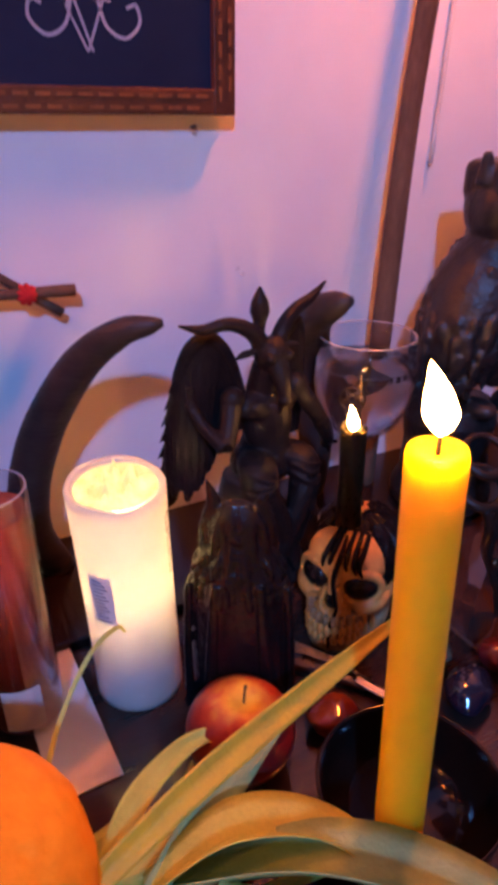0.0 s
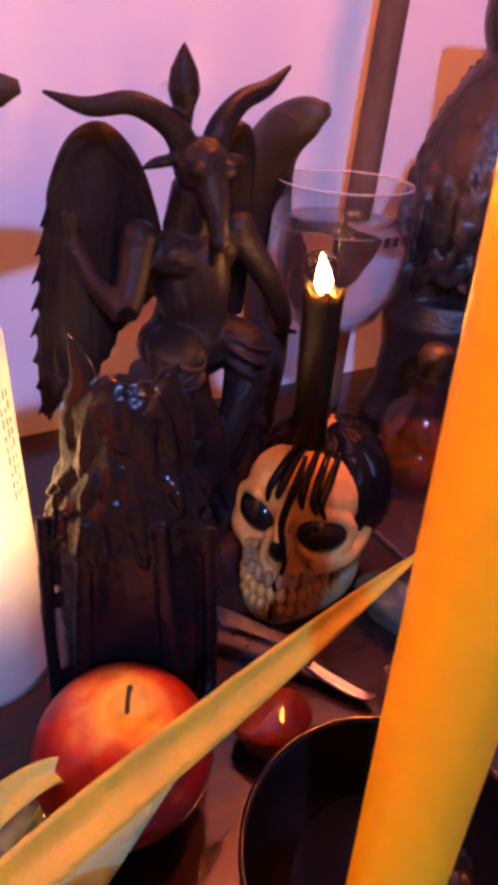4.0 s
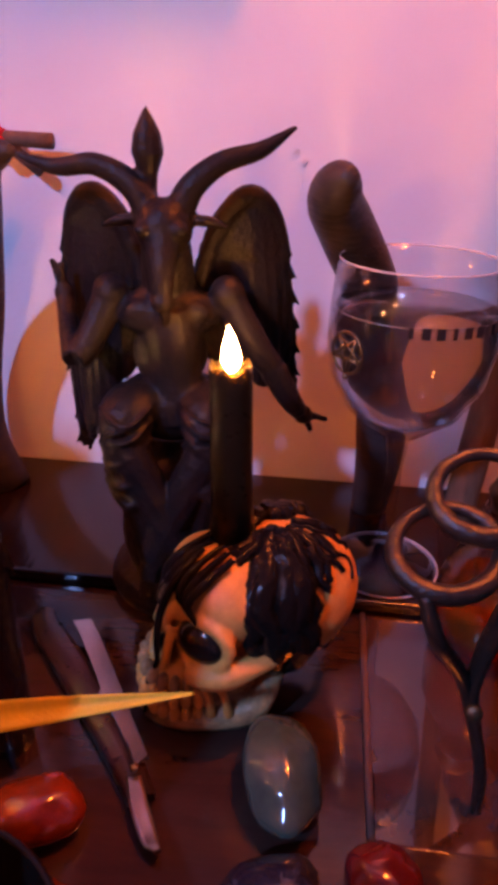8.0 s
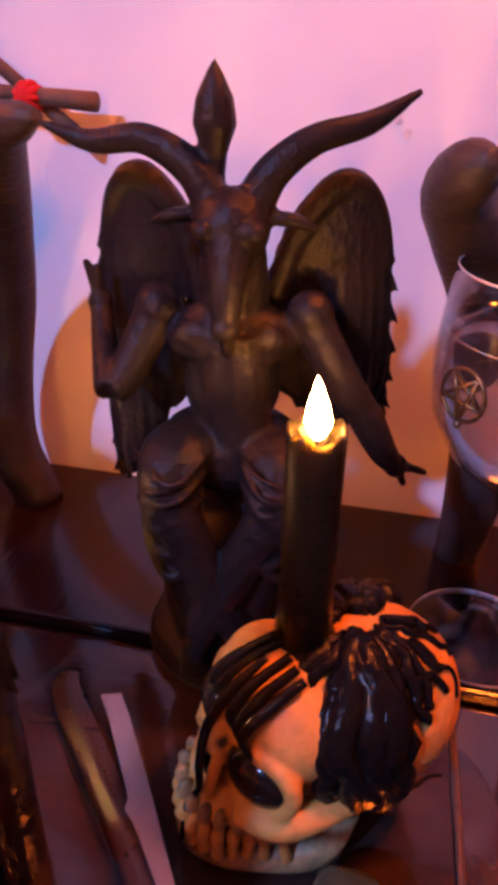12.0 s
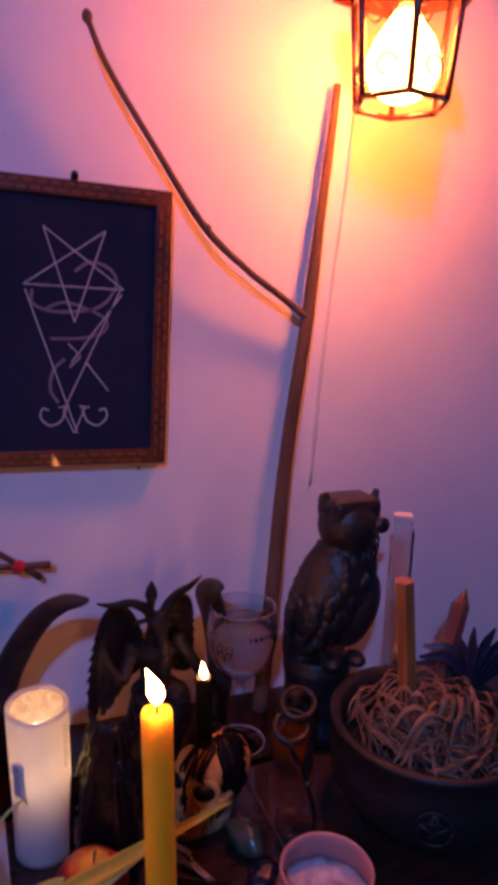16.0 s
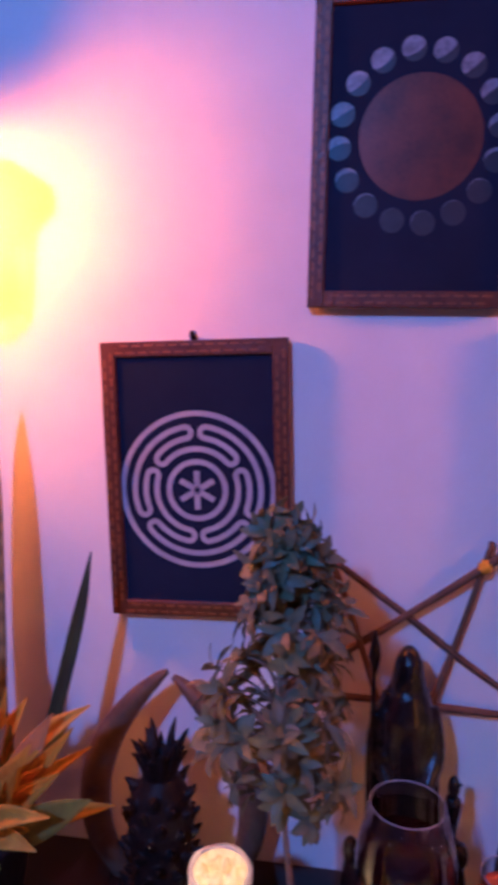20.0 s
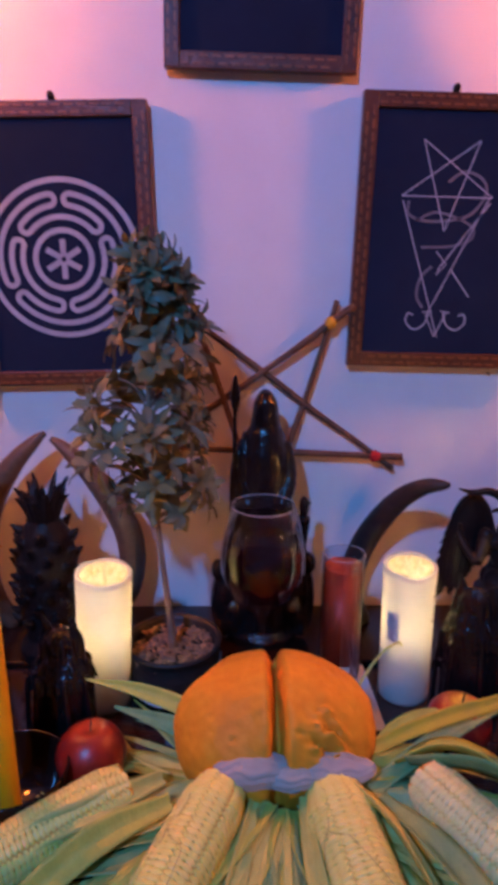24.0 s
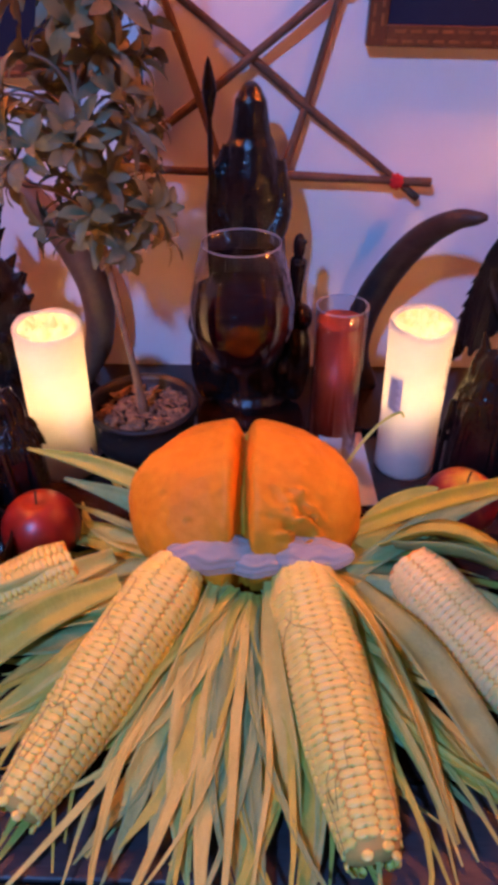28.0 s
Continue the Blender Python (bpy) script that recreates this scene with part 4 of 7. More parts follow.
# the owl, turned half away on a stump
bm = b_new()
add_lathe(bm, [(0, 0), (0.055, 0), (0.056, 0.012), (0.048, 0.03), (0.046, 0.07), (0.050, 0.10), (0.044, 0.118), (0, 0.124)], 28, (-0.036, 0, 0))
add_ball(bm, (-0.020, 0.0, 0.215), (0.054, 0.050, 0.095), rot(0, 22, 0), 28, 20)
add_ball(bm, (0.0, -0.004, 0.312), (0.045, 0.042, 0.044), None, 28, 20)
add_box(bm, (0.0, -0.002, 0.335), (0.076, 0.062, 0.040), 0.010)
add_ball(bm, (-0.052, 0.012, 0.165), (0.026, 0.034, 0.075), rot(0, 16, 0))
add_ball(bm, (0.012, -0.020, 0.190), (0.030, 0.032, 0.060), rot(0, 20, 0))
for s in (-1, 1):
    add_tube(bm, [(s * 0.036, -0.004, 0.335), (s * 0.041, -0.006, 0.362)], [0.011, 0.004], 8)
    add_ball(bm, (0.018 + s * 0.016, -0.038, 0.318), (0.012, 0.007, 0.012))
    add_ball(bm, (-0.016 + s * 0.020, -0.040, 0.122), (0.014, 0.020, 0.011))
add_tube(bm, [(0.020, -0.040, 0.312), (0.024, -0.050, 0.300)], [0.006, 0.002], 8)
random.seed(14)
for k in range(240):
    t, a = random.random(), random.uniform(-3.1, 3.1)
    zz = 0.135 + 0.155 * t
    rr = 0.054 * math.sqrt(max(0.05, 1 - ((zz - 0.215) / 0.098) ** 2)) + 0.001
    add_ball(bm, (-0.020 + 0.40 * (zz - 0.215) + rr * math.sin(a), -rr * 0.93 * math.cos(a), zz), (0.006, 0.0026, 0.010), rot(0, 0, math.degrees(a)), 6, 5)
figure("owl_statue", bm, mat("owl_black", (0.012, 0.010, 0.011), (0.024, 0.020, 0.020), rough=0.36, scale=60, bump=0.6, bscale=220), (0.486, -0.112, BZ), "black statue of a perched owl with ear tufts", "statue", 0.0020, 1)

# the dark figure like a pine cone on the left side
bm = b_new()
add_lathe(bm, [(0, 0), (0.045, 0), (0.046, 0.015), (0.034, 0.03), (0.036, 0.09), (0.042, 0.14), (0.034, 0.18), (0.022, 0.20), (0, 0.205)], 24)
for k in range(60):
    a = k * 2.399
    zz = 0.045 + 0.145 * k / 60
    rr = 0.036 + 0.006 * math.sin(zz * 20)
    add_tube(bm, [(rr * math.cos(a), rr * math.sin(a), zz), ((rr + 0.012) * math.cos(a), (rr + 0.012) * math.sin(a), zz + 0.010)], [0.008, 0.002], 6)
for k in range(16):
    a = k * 2.399
    add_tube(bm, [(0.010 * math.cos(a), 0.010 * math.sin(a), 0.190), (0.024 * math.cos(a), 0.024 * math.sin(a), 0.225 + 0.02 * (k % 3) / 3), (0.036 * math.cos(a), 0.036 * math.sin(a), 0.238 + 0.022 * (k % 3) / 2)], [0.007, 0.0055, 0.0015], 6, 6)
figure("pineapple_figure", bm, BLACK, (-0.427, -0.125, TZ + 0.008), "black resin pineapple-shaped figure with a spiked crown", "statue", 0.002, 1)


# caped bottle figures
def caped(x, y, h, turn, label, flat=0.66):
    """A veiled figure in a straight cape with a ragged feather collar and two upright points."""
    bm = b_new()
    r = 0.0345
    add_lathe(bm, [(0, 0), (r * 0.97, 0), (r, 0.004), (r * 1.02, h * 0.30), (r * 1.00, h * 0.58), (r * 0.90, h * 0.68), (r * 0.66, h * 0.74), (r * 0.40, h * 0.78), (0, h * 0.80)], 32)
    add_ball(bm, (0, -0.001, h * 0.85), (0.0135, 0.0130, 0.0190))
    add_ball(bm, (0, -0.013, h * 0.80), (0.0068, 0.0062, 0.0095))         # muzzle
    add_tube(bm, [(-0.012, -0.009, h * 0.905), (-0.005, -0.0145, h * 0.88), (0, -0.0155, h * 0.86), (0.005, -0.0145, h * 0.88), (0.012, -0.009, h * 0.905)], [0.002, 0.0034, 0.0030, 0.0034, 0.002], 8, 14)
    add_tube(bm, [(0, -0.0155, h * 0.86), (0, -0.0190, h * 0.815)], [0.0028, 0.0036], 8)
    for k in range(22):                                                  # locks of hair falling to the collar
        a = -1.35 + 5.84 * k / 21
        c, d = math.cos(a), math.sin(a)
        w = 0.0035 * math.sin(k * 2.4)
        add_tube(bm, [(0.006 * c, 0.006 * d, h * 0.955), ((0.0155 + w * 0.3) * c, 0.0150 * d, h * 0.89), ((0.0180 + w) * c, (0.0170 + w) * d, h * 0.80), ((0.0265 - w) * c, (0.0255 - w) * d, h * 0.72), (0.034 * c, 0.033 * d, h * (0.655 + 0.012 * (k % 3)))], [0.0026, 0.0034, 0.0036, 0.0034, 0.0014], 6, 14)
    for s in (-1, 1):
        add_tube(bm, [(s * 0.019, 0.002, h * 0.72), (s * 0.020, 0.003, h * 0.86), (s * 0.0155, 0.002, h * 0.95), (s * 0.0205, 0.001, h * (1.05 if s < 0 else 1.0))], [0.0085, 0.0070, 0.0058, 0.0012], 8, 10)
        add_tube(bm, [(s * 0.015, -0.032, h * 0.66), (s * 0.019, -0.036, h * 0.35), (s * 0.021, -0.035, 0.002)], [0.003, 0.0045, 0.005], 8, 10)
        add_tube(bm, [(s * 0.034, -0.019, h * 0.64), (s * 0.037, -0.018, h * 0.30), (s * 0.037, -0.017, 0.002)], [0.003, 0.0035, 0.004], 8, 10)
    for k in range(96):
        a = k * 2.399
        t = (k % 6) / 5
        z0 = h * (0.76 - 0.14 * t)
        rr = r * (0.60 + 0.42 * t)
        add_tube(bm, [(rr * 0.9 * math.cos(a), rr * 0.9 * math.sin(a), z0 + 0.004), ((rr + 0.0035) * math.cos(a + 0.05), (rr + 0.0035) * math.sin(a + 0.05), z0 - 0.013)], [0.0036, 0.0014], 6)
    bmesh.ops.scale(bm, verts=bm.verts, vec=(1, flat, 1))
    o = figure("caped_figure", bm, SATIN, (x, y, TZ), label, "statue", 0.0012, 1, turn)
    return tagged(o, group="caped black figures")


caped(0.117, -0.271, 0.188, -30, "glossy black bottle-shaped figure in a long cape", 0.52)
caped(-0.362, -0.318, 0.166, -10, "short glossy black bottle-shaped figure in a wide cape", 0.92)

# ---------------------------------------------------------------- skull with a black candle
BONE = mat("bone", (0.72, 0.34, 0.085), (0.46, 0.18, 0.04), rough=0.5, scale=34, bump=0.6, bscale=120)
BONE_DK = mat("bone_jaw", (0.48, 0.27, 0.11), (0.10, 0.05, 0.025), rough=0.55, scale=70, bump=0.6, bscale=120)
WAXB = mat("black_wax", (0.004, 0.0035, 0.004), (0.009, 0.007, 0.006), rough=0.15, scale=40, bump=1.0, bscale=110, ior=1.22)
HOLLOW_SHADE = mat("hollow_shade", (0.012, 0.008, 0.007), rough=0.16, scale=40)
skull = thing("skull", (0.246, -0.228, TZ), "aged bone-coloured skull with black wax run over it", "skull", turn=-57)
# cranium and face: x across, -y ahead
bm = b_new()
add_ball(bm, (0, 0.018, 0.062), (0.0385, 0.047, 0.039), None, 36, 26)
add_ball(bm, (0, -0.014, 0.073), (0.0335, 0.0245, 0.0265), None, 28, 20)
add_ball(bm, (0, -0.020, 0.046), (0.0255, 0.018, 0.026))
add_ball(bm, (0, 0.010, 0.034), (0.026, 0.034, 0.018))                   # underside
for s in (-1, 1):
    add_tube(bm, [(s * 0.0360, 0.006, 0.053), (s * 0.0355, -0.012, 0.050), (s * 0.0305, -0.026, 0.0455), (s * 0.019, -0.0375, 0.0430)], [0.0045, 0.0058, 0.0078, 0.0066], 10, 18)
    ring = [(s * (0.0195 + 0.0150 * math.cos(t)), -0.0340 + 0.0105 * max(0, math.cos(t)) + 0.0025 * math.sin(t), 0.0608 + 0.0130 * math.sin(t)) for t in np.linspace(0, 2 * math.pi, 33)]
    add_tube(bm, ring, [0.0034 + 0.0012 * max(0, math.sin(t)) for t in np.linspace(0, 2 * math.pi, 33)], 9)
    add_tube(bm, [(s * 0.0050, -0.0405, 0.0600), (s * 0.0078, -0.0445, 0.0500), (s * 0.0080, -0.0465, 0.0420), (s * 0.0035, -0.0485, 0.0385)], [0.0030, 0.0026, 0.0026, 0.0026], 8, 12)
    for k in (1, 2):                                                     # sinews between cheek and jaw
        add_tube(bm, [(s * (0.0210 + 0.004 * k), -0.0385 + 0.006 * k, 0.0400), (s * (0.0225 + 0.0035 * k), -0.0370 + 0.007 * k, 0.0270), (s * (0.0215 + 0.004 * k), -0.0370 + 0.008 * k, 0.0150)], [0.0030, 0.0022, 0.0030], 8, 10)
add_tube(bm, [(0, -0.036, 0.072), (0, -0.0425, 0.0640), (0, -0.0470, 0.0565)], [0.0060, 0.0042, 0.0026], 8, 8)
add_ball(bm, (0, -0.0385, 0.0325), (0.0185, 0.0145, 0.0085))
cran = fuse(part("cranium", bm, BONE, skull), 0.0012, 3)
# nothing is carved: solid dark balls put the hollows' shade into colour
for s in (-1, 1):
    part("eye_socket", ball((s * 0.0200, -0.0300, 0.0604), (0.0146, 0.0092, 0.0122), rot(0, 0, s * 32)), HOLLOW_SHADE, cran, "dark glossy ball, the eye socket's shade put into colour")
part("nose_hole", ball((0, -0.0425, 0.0475), (0.0058, 0.0042, 0.0078)), HOLLOW_SHADE, cran, "dark ball, the nose opening's shade put into colour")
part("crack", tube([(0.0375, 0.020 + 0.004 * i, 0.050 + 0.002 * math.sin(2.3 * i)) for i in range(6)], [0.0005, 0.0008, 0.0009, 0.0008, 0.0007, 0.0004], 5, 16), HOLLOW_SHADE, cran, "thin dark crack")
bm = b_new()
add_tube(bm, [(-0.0300, 0.004, 0.036), (-0.0285, -0.008, 0.014), (-0.0175, -0.034, 0.0095), (-0.008, -0.0455, 0.0088), (0, -0.0485, 0.0090), (0.008, -0.0455, 0.0088), (0.0175, -0.034, 0.0095), (0.0285, -0.008, 0.014), (0.0300, 0.004, 0.036)], [0.0055, 0.0080, 0.0078, 0.0082, 0.0090, 0.0082, 0.0078, 0.0080, 0.0055], 12, 44)
add_ball(bm, (0, -0.030, 0.0165), (0.0175, 0.0175, 0.0110))
for s in (-1, 1):
    add_ball(bm, (s * 0.017, -0.020, 0.029), (0.0105, 0.020, 0.015))
jaw = fuse(part("jaw", bm, BONE_DK, skull), 0.0012, 2)
random.seed(41)
for row, z0, hh, rr in ((0, 0.0258, 0.0108, 0.0218), (1, 0.0160, 0.0096, 0.0212)):
    for k in range(12):
        a = radians(-84 + 168 * k / 11)
        tooth = ball((rr * math.sin(a), -0.0320 - rr * 1.05 * math.cos(a), z0), (0.0029, 0.0036, hh * 0.54 * random.uniform(0.88, 1.06)), rot(random.uniform(-5, 5), random.uniform(-6, 6), math.degrees(a)), 10, 8)
        part("tooth", tooth, BONE, jaw)
for k in range(9):                                                     # roots standing out above the teeth
    a = radians(-72 + 144 * k / 8)
    part("gum_fold", ball((0.0208 * math.sin(a), -0.0325 - 0.0205 * math.cos(a), 0.0345), (0.0026, 0.0040, 0.0062), rot(8, 0, math.degrees(a)), 10, 8), BONE_DK, jaw)
# black candle, warped and hollowed at its rim
CX, CY = -0.004, -0.0045
bm = lathe([(0, 0.094), (0.0108, 0.094), (0.0100, 0.120), (0.0102, 0.150), (0.0104, 0.178), (0.0106, 0.186), (0.0096, 0.188), (0.0084, 0.184), (0.006, 0.180), (0, 0.179)], 28)
for v in bm.verts:
    a = math.atan2(v.co.y, v.co.x)
    v.co.x *= 1 + 0.07 * math.sin(3 * a + 40 * v.co.z)
    v.co.y *= 1 + 0.07 * math.cos(2 * a - 30 * v.co.z)
    v.co += Vector((CX - 0.0025 * (v.co.z - 0.094) / 0.09, CY, 0.0016 * math.sin(5 * a) if v.co.z > 0.17 else 0))
sk = part("candle", bm, mat("dark_green_wax", (0.014, 0.011, 0.005), (0.009, 0.007, 0.004), rough=0.30, scale=30, bump=0.3, sss=0.3, sss_col=(0.010, 0.008, 0.004), ior=1.3), skull, "black candle stuck on the skull")
part("wick", tube([(CX - 0.0025, CY, 0.178), (CX - 0.002, CY, 0.187)], [0.001, 0.0008], 6), WICK, sk)
part("flame", flame_mesh(0.0215, 0.0086, -0.14), SMALL, sk).location = (CX - 0.0022, CY, 0.1835)


def on_skull(a, p):
    """A place on the cranium: a turns round from the face (degrees, to +x), p is the height angle."""
    ca, cp = radians(a), radians(p)
    x, y, z = math.cos(cp) * math.sin(ca), -math.cos(cp) * math.cos(ca), math.sin(cp)
    px, py, pz = 0.0388 * x, 0.0473 * y, 0.0393 * z
    if y < 0:
        py += 0.008 * y * max(0, z + 0.3)
    return (px, py + 0.017, pz + 0.063)


random.seed(11)
for a, low, w in ((-62, 14, 0.004), (-40, 34, 0.003), (-16, 38, 0.003), (12, 40, 0.003), (26, 36, 0.003), (60, -30, 0.006), (66, -34, 0.007), (74, -48, 0.0075), (80, -54, 0.0075), (86, -40, 0.0070), (92, -14, 0.0050), (54, 30, 0.004), (124, 30, 0.0022), (132, 40, 0.0018), (140, 20, 0.0014), (-85, 24, 0.006), (-110, 5, 0.008), (-130, -10, 0.008), (170, 42, 0.0025), (156, 30, 0.0018), (80, -10, 0.008), (58, -12, 0.004), (70, -60, 0.004), (84, -60, 0.004), (104, 22, 0.003), (115, 30, 0.0025), (40, 22, 0.003), (34, 12, 0.0025)):
    ps = np.linspace(80, low, 9)
    pts = [on_skull(a + random.uniform(-6, 6), p + random.uniform(-3, 3)) for p in ps]
    part("wax_run", tube(pts, [w * (0.55 + 0.45 * math.sin(3 * i / 8) + random.uniform(-0.12, 0.12)) for i in range(8)] + [w * 0.80], 8, 20, 1.0), WAXB, skull, "run of black wax")
part("wax_run", tube([(0.002, -0.022, 0.100), (0.003, -0.0365, 0.088), (0.001, -0.0445, 0.070), (0.005, -0.0490, 0.056), (0.007, -0.0500, 0.044), (0.004, -0.0545, 0.030), (0.005, -0.0570, 0.010)], [0.0014, 0.0024, 0.0022, 0.0018, 0.0015, 0.0013, 0.0010], 8, 26), WAXB, skull, "run of black wax")
for x0, x1, z1 in ((-0.006, -0.012, 0.071), (0.006, 0.009, 0.074), (-0.002, -0.0055, 0.076), (0.012, 0.0165, 0.072), (0.018, 0.0215, 0.070)):
    part("wax_run", tube([(x0, -0.014, 0.1015), (x0 * 0.6 + x1 * 0.4, -0.0300, 0.0925), (x1 * 0.9, -0.0375, 0.0835), (x1, -0.0395 + 0.25 * abs(x1), z1 + 0.003)], [0.0018, 0.0026, 0.0022, 0.0012], 8, 16), WAXB, skull, "run of black wax")
bm = lathe([(0, 0.099), (0.017, 0.1035), (0.024, 0.1000), (0.024, 0.094), (0, 0.088)], 30)
for v in bm.verts:
    v.co *= 1 + 0.10 * noise.noise(Vector((v.co.x * 90, v.co.y * 90, 1)))
    v.co += Vector((CX + 0.004, CY + 0.012, -0.010))
part("wax_pool", bm, WAXB, skull, "pool of black wax")

# ---------------------------------------------------------------- glass
GLASS = thin_glass("clear_glass", (0.97, 0.97, 0.98))
RIM_GLINT = pane("glass_rim_glint", (0.80, 0.78, 0.82), 0.62, 0.08)


def rim(r, z, parent, thick=0.0006):
    """A pale ring along a glass edge, its bright glint put into the colour."""
    ring = [(r * math.cos(t), r * math.sin(t), z) for t in np.linspace(0, 2 * math.pi, 65)]
    return part("rim", tube(ring, [thick] * 65, 8), RIM_GLINT, parent, "pale ring painted as a bright glint line")


WATER = mat("water", (0.99, 0.97, 0.97), (0.98, 0.96, 0.96), rough=0.02, rvar=0.0, trans=1.0, ior=1.33, scale=5)
WINE = mat("dark_wine", (0.014, 0.002, 0.003), (0.010, 0.0015, 0.0025), rough=0.06, scale=10, ior=1.12)
BRONZE = mat("old_bronze", (0.16, 0.11, 0.06), (0.07, 0.05, 0.03), rough=0.38, metal=0.8, scale=60, bump=0.4)


glass = thing("water_glass", (0.329, -0.116, BZ), "clear stemmed glass of water with a star charm on its rim", "glass")
outer = [(0, 0.0), (0.037, 0.0), (0.038, 0.0015), (0.030, 0.004), (0.012, 0.009), (0.0055, 0.018), (0.0045, 0.04), (0.0048, 0.08), (0.0075, 0.098), (0.018, 0.106), (0.034, 0.119), (0.0455, 0.140), (0.0490, 0.163), (0.0480, 0.186), (0.0455, 0.208)]
inner = [(0.0445, 0.2082), (0.0470, 0.186), (0.0479, 0.163), (0.0444, 0.141), (0.033, 0.1205), (0.017, 0.109), (0, 0.106)]
gw = part("glass_wall", lathe(outer + inner, 60), GLASS, glass)
part("water", lathe([(0, 0.1064), (0.017, 0.1094), (0.033, 0.1209), (0.0441, 0.1412), (0.0476, 0.163), (0.0470, 0.182), (0, 0.1815)], 60), WATER, glass, "clear water")
rim(0.0450, 0.2082, gw)
rim(0.0372, 0.0016, gw, 0.0008)
rim(0.0466, 0.1816, gw, 0.0004).name = "water_line"
charm = b_new()
ca = radians(222)
C0 = Vector((0.0505 * math.cos(ca), 0.0505 * math.sin(ca), 0.163))
ux, uz = Vector((-math.sin(ca), math.cos(ca), 0)), Vector((0, 0, 1))
add_tube(charm, [C0 + 0.0115 * (math.cos(t) * ux + math.sin(t) * uz) for t in np.linspace(0, 2 * math.pi, 25)], [0.0010] * 25, 6)
for k in range(5):
    a, b = math.pi / 2 + k * 4 * math.pi / 5 + math.pi, math.pi / 2 + (k + 1) * 4 * math.pi / 5 + math.pi
    add_tube(charm, [C0 + 0.0112 * (math.cos(a) * ux + math.sin(a) * uz), C0 + 0.0112 * (math.cos(b) * ux + math.sin(b) * uz)], [0.0011, 0.0011], 6)
add_ball(charm, C0 - 0.0135 * uz, 0.002, None, 8, 6)
part("star_charm", charm, BRONZE, glass, "dark bronze five-pointed star charm")
bars = b_new()
for k in range(9):
    a = radians(262 + 9.0 * k)
    c = (0.0487 * math.cos(a), 0.0487 * math.sin(a), 0.180)
    add_box(bars, c, (0.0046 if k % 3 else 0.0025, 0.0005, 0.0062), 0.0, rot(0, 0, math.degrees(a) + 90))
part("small_print", bars, mat("glass_print", (0.03, 0.02, 0.02), rough=0.4), glass, "dark printed lettering band, as bars", smooth=False)

goblet = thing("wine_goblet", (-0.1325, -0.200, TZ), "stemmed glass of dark red wine", "glass")
outer = [(0, 0.0), (0.036, 0.0), (0.037, 0.0015), (0.028, 0.004), (0.010, 0.010), (0.0052, 0.022), (0.0045, 0.060), (0.0050, 0.105), (0.010, 0.118), (0.026, 0.128), (0.042, 0.148), (0.0520, 0.178), (0.0520, 0.205), (0.0465, 0.236), (0.0385, 0.268)]
inner = [(0.0375, 0.2682), (0.0455, 0.236), (0.0510, 0.205), (0.0510, 0.178), (0.041, 0.149), (0.025, 0.130), (0, 0.126)]
gg = part("glass_wall", lathe(outer + inner, 60), GLASS, goblet)
part("wine", lathe([(0, 0.1264), (0.025, 0.1304), (0.0406, 0.1496), (0.0506, 0.178), (0.0506, 0.203), (0.0485, 0.216), (0, 0.2155)], 60), WINE, goblet, "dark red wine")

rim(0.0380, 0.2682, gg)
rim(0.0362, 0.0016, gg, 0.0008)
goblet.scale = (1.03, 1.03, 0.963)

# tall red glass candle
redc = thing("red_glass_candle", (-0.030, -0.208, TZ), "tall glass jar of red candle wax with a paper label", "candle")
part("glass", lathe([(0, 0), (0.0255, 0), (0.027, 0.003), (0.027, 0.196), (0.0262, 0.1965), (0.0255, 0.196), (0.0255, 0.006), (0, 0.006)], 40), GLASS, redc)
part("wax", lathe([(0, 0.0065), (0.0252, 0.0065), (0.0252, 0.180), (0.020, 0.177), (0.010, 0.172), (0, 0.171)], 40), mat("red_wax", (0.46, 0.065, 0.024), (0.34, 0.042, 0.016), rough=0.45, scale=20, bump=0.2), redc, "brick red wax")
rim(0.0263, 0.1966, redc)
bm = b_new()
for i in range(9):
    a = radians(232 + 58 * i / 8)
    for zz in (0.012, 0.050):
        bm.verts.new((0.0274 * math.cos(a), 0.0274 * math.sin(a), zz))
bm.verts.ensure_lookup_table()
for i in range(8):
    bm.faces.new([bm.verts[k] for k in (2 * i, 2 * i + 2, 2 * i + 3, 2 * i + 1)])
part("label", bm, mat("paper", (0.62, 0.58, 0.55), (0.52, 0.48, 0.46), rough=0.8, scale=30), redc, "plain white paper label")

# dark glass goblet at the side
cup = thing("dark_goblet", (-0.515, -0.408, TZ), "short stemmed goblet of dark smoked glass, part filled", "glass")
SMOKED = pane("smoked_glass", (0.016, 0.012, 0.013), 0.35, 0.04)
part("bowl", lathe([(0, 0.034), (0.020, 0.037), (0.040, 0.052), (0.053, 0.080), (0.056, 0.105), (0.053, 0.132), (0.050, 0.148), (0.0494, 0.1485), (0.0488, 0.148), (0.0516, 0.132), (0.0545, 0.105), (0.0515, 0.080), (0.039, 0.054), (0, 0.037)], 48), SMOKED, cup)
part("foot", lathe([(0, 0), (0.036, 0), (0.037, 0.0015), (0.026, 0.004), (0.009, 0.008), (0.006, 0.018), (0.007, 0.030), (0, 0.0338)], 40), SMOKED, cup)
part("drink", lathe([(0, 0.0375), (0.038, 0.0545), (0.0508, 0.080), (0.0538, 0.104), (0, 0.1038)], 40), WINE, cup, "dark liquid")
rim(0.0494, 0.1485, cup, 0.0004)

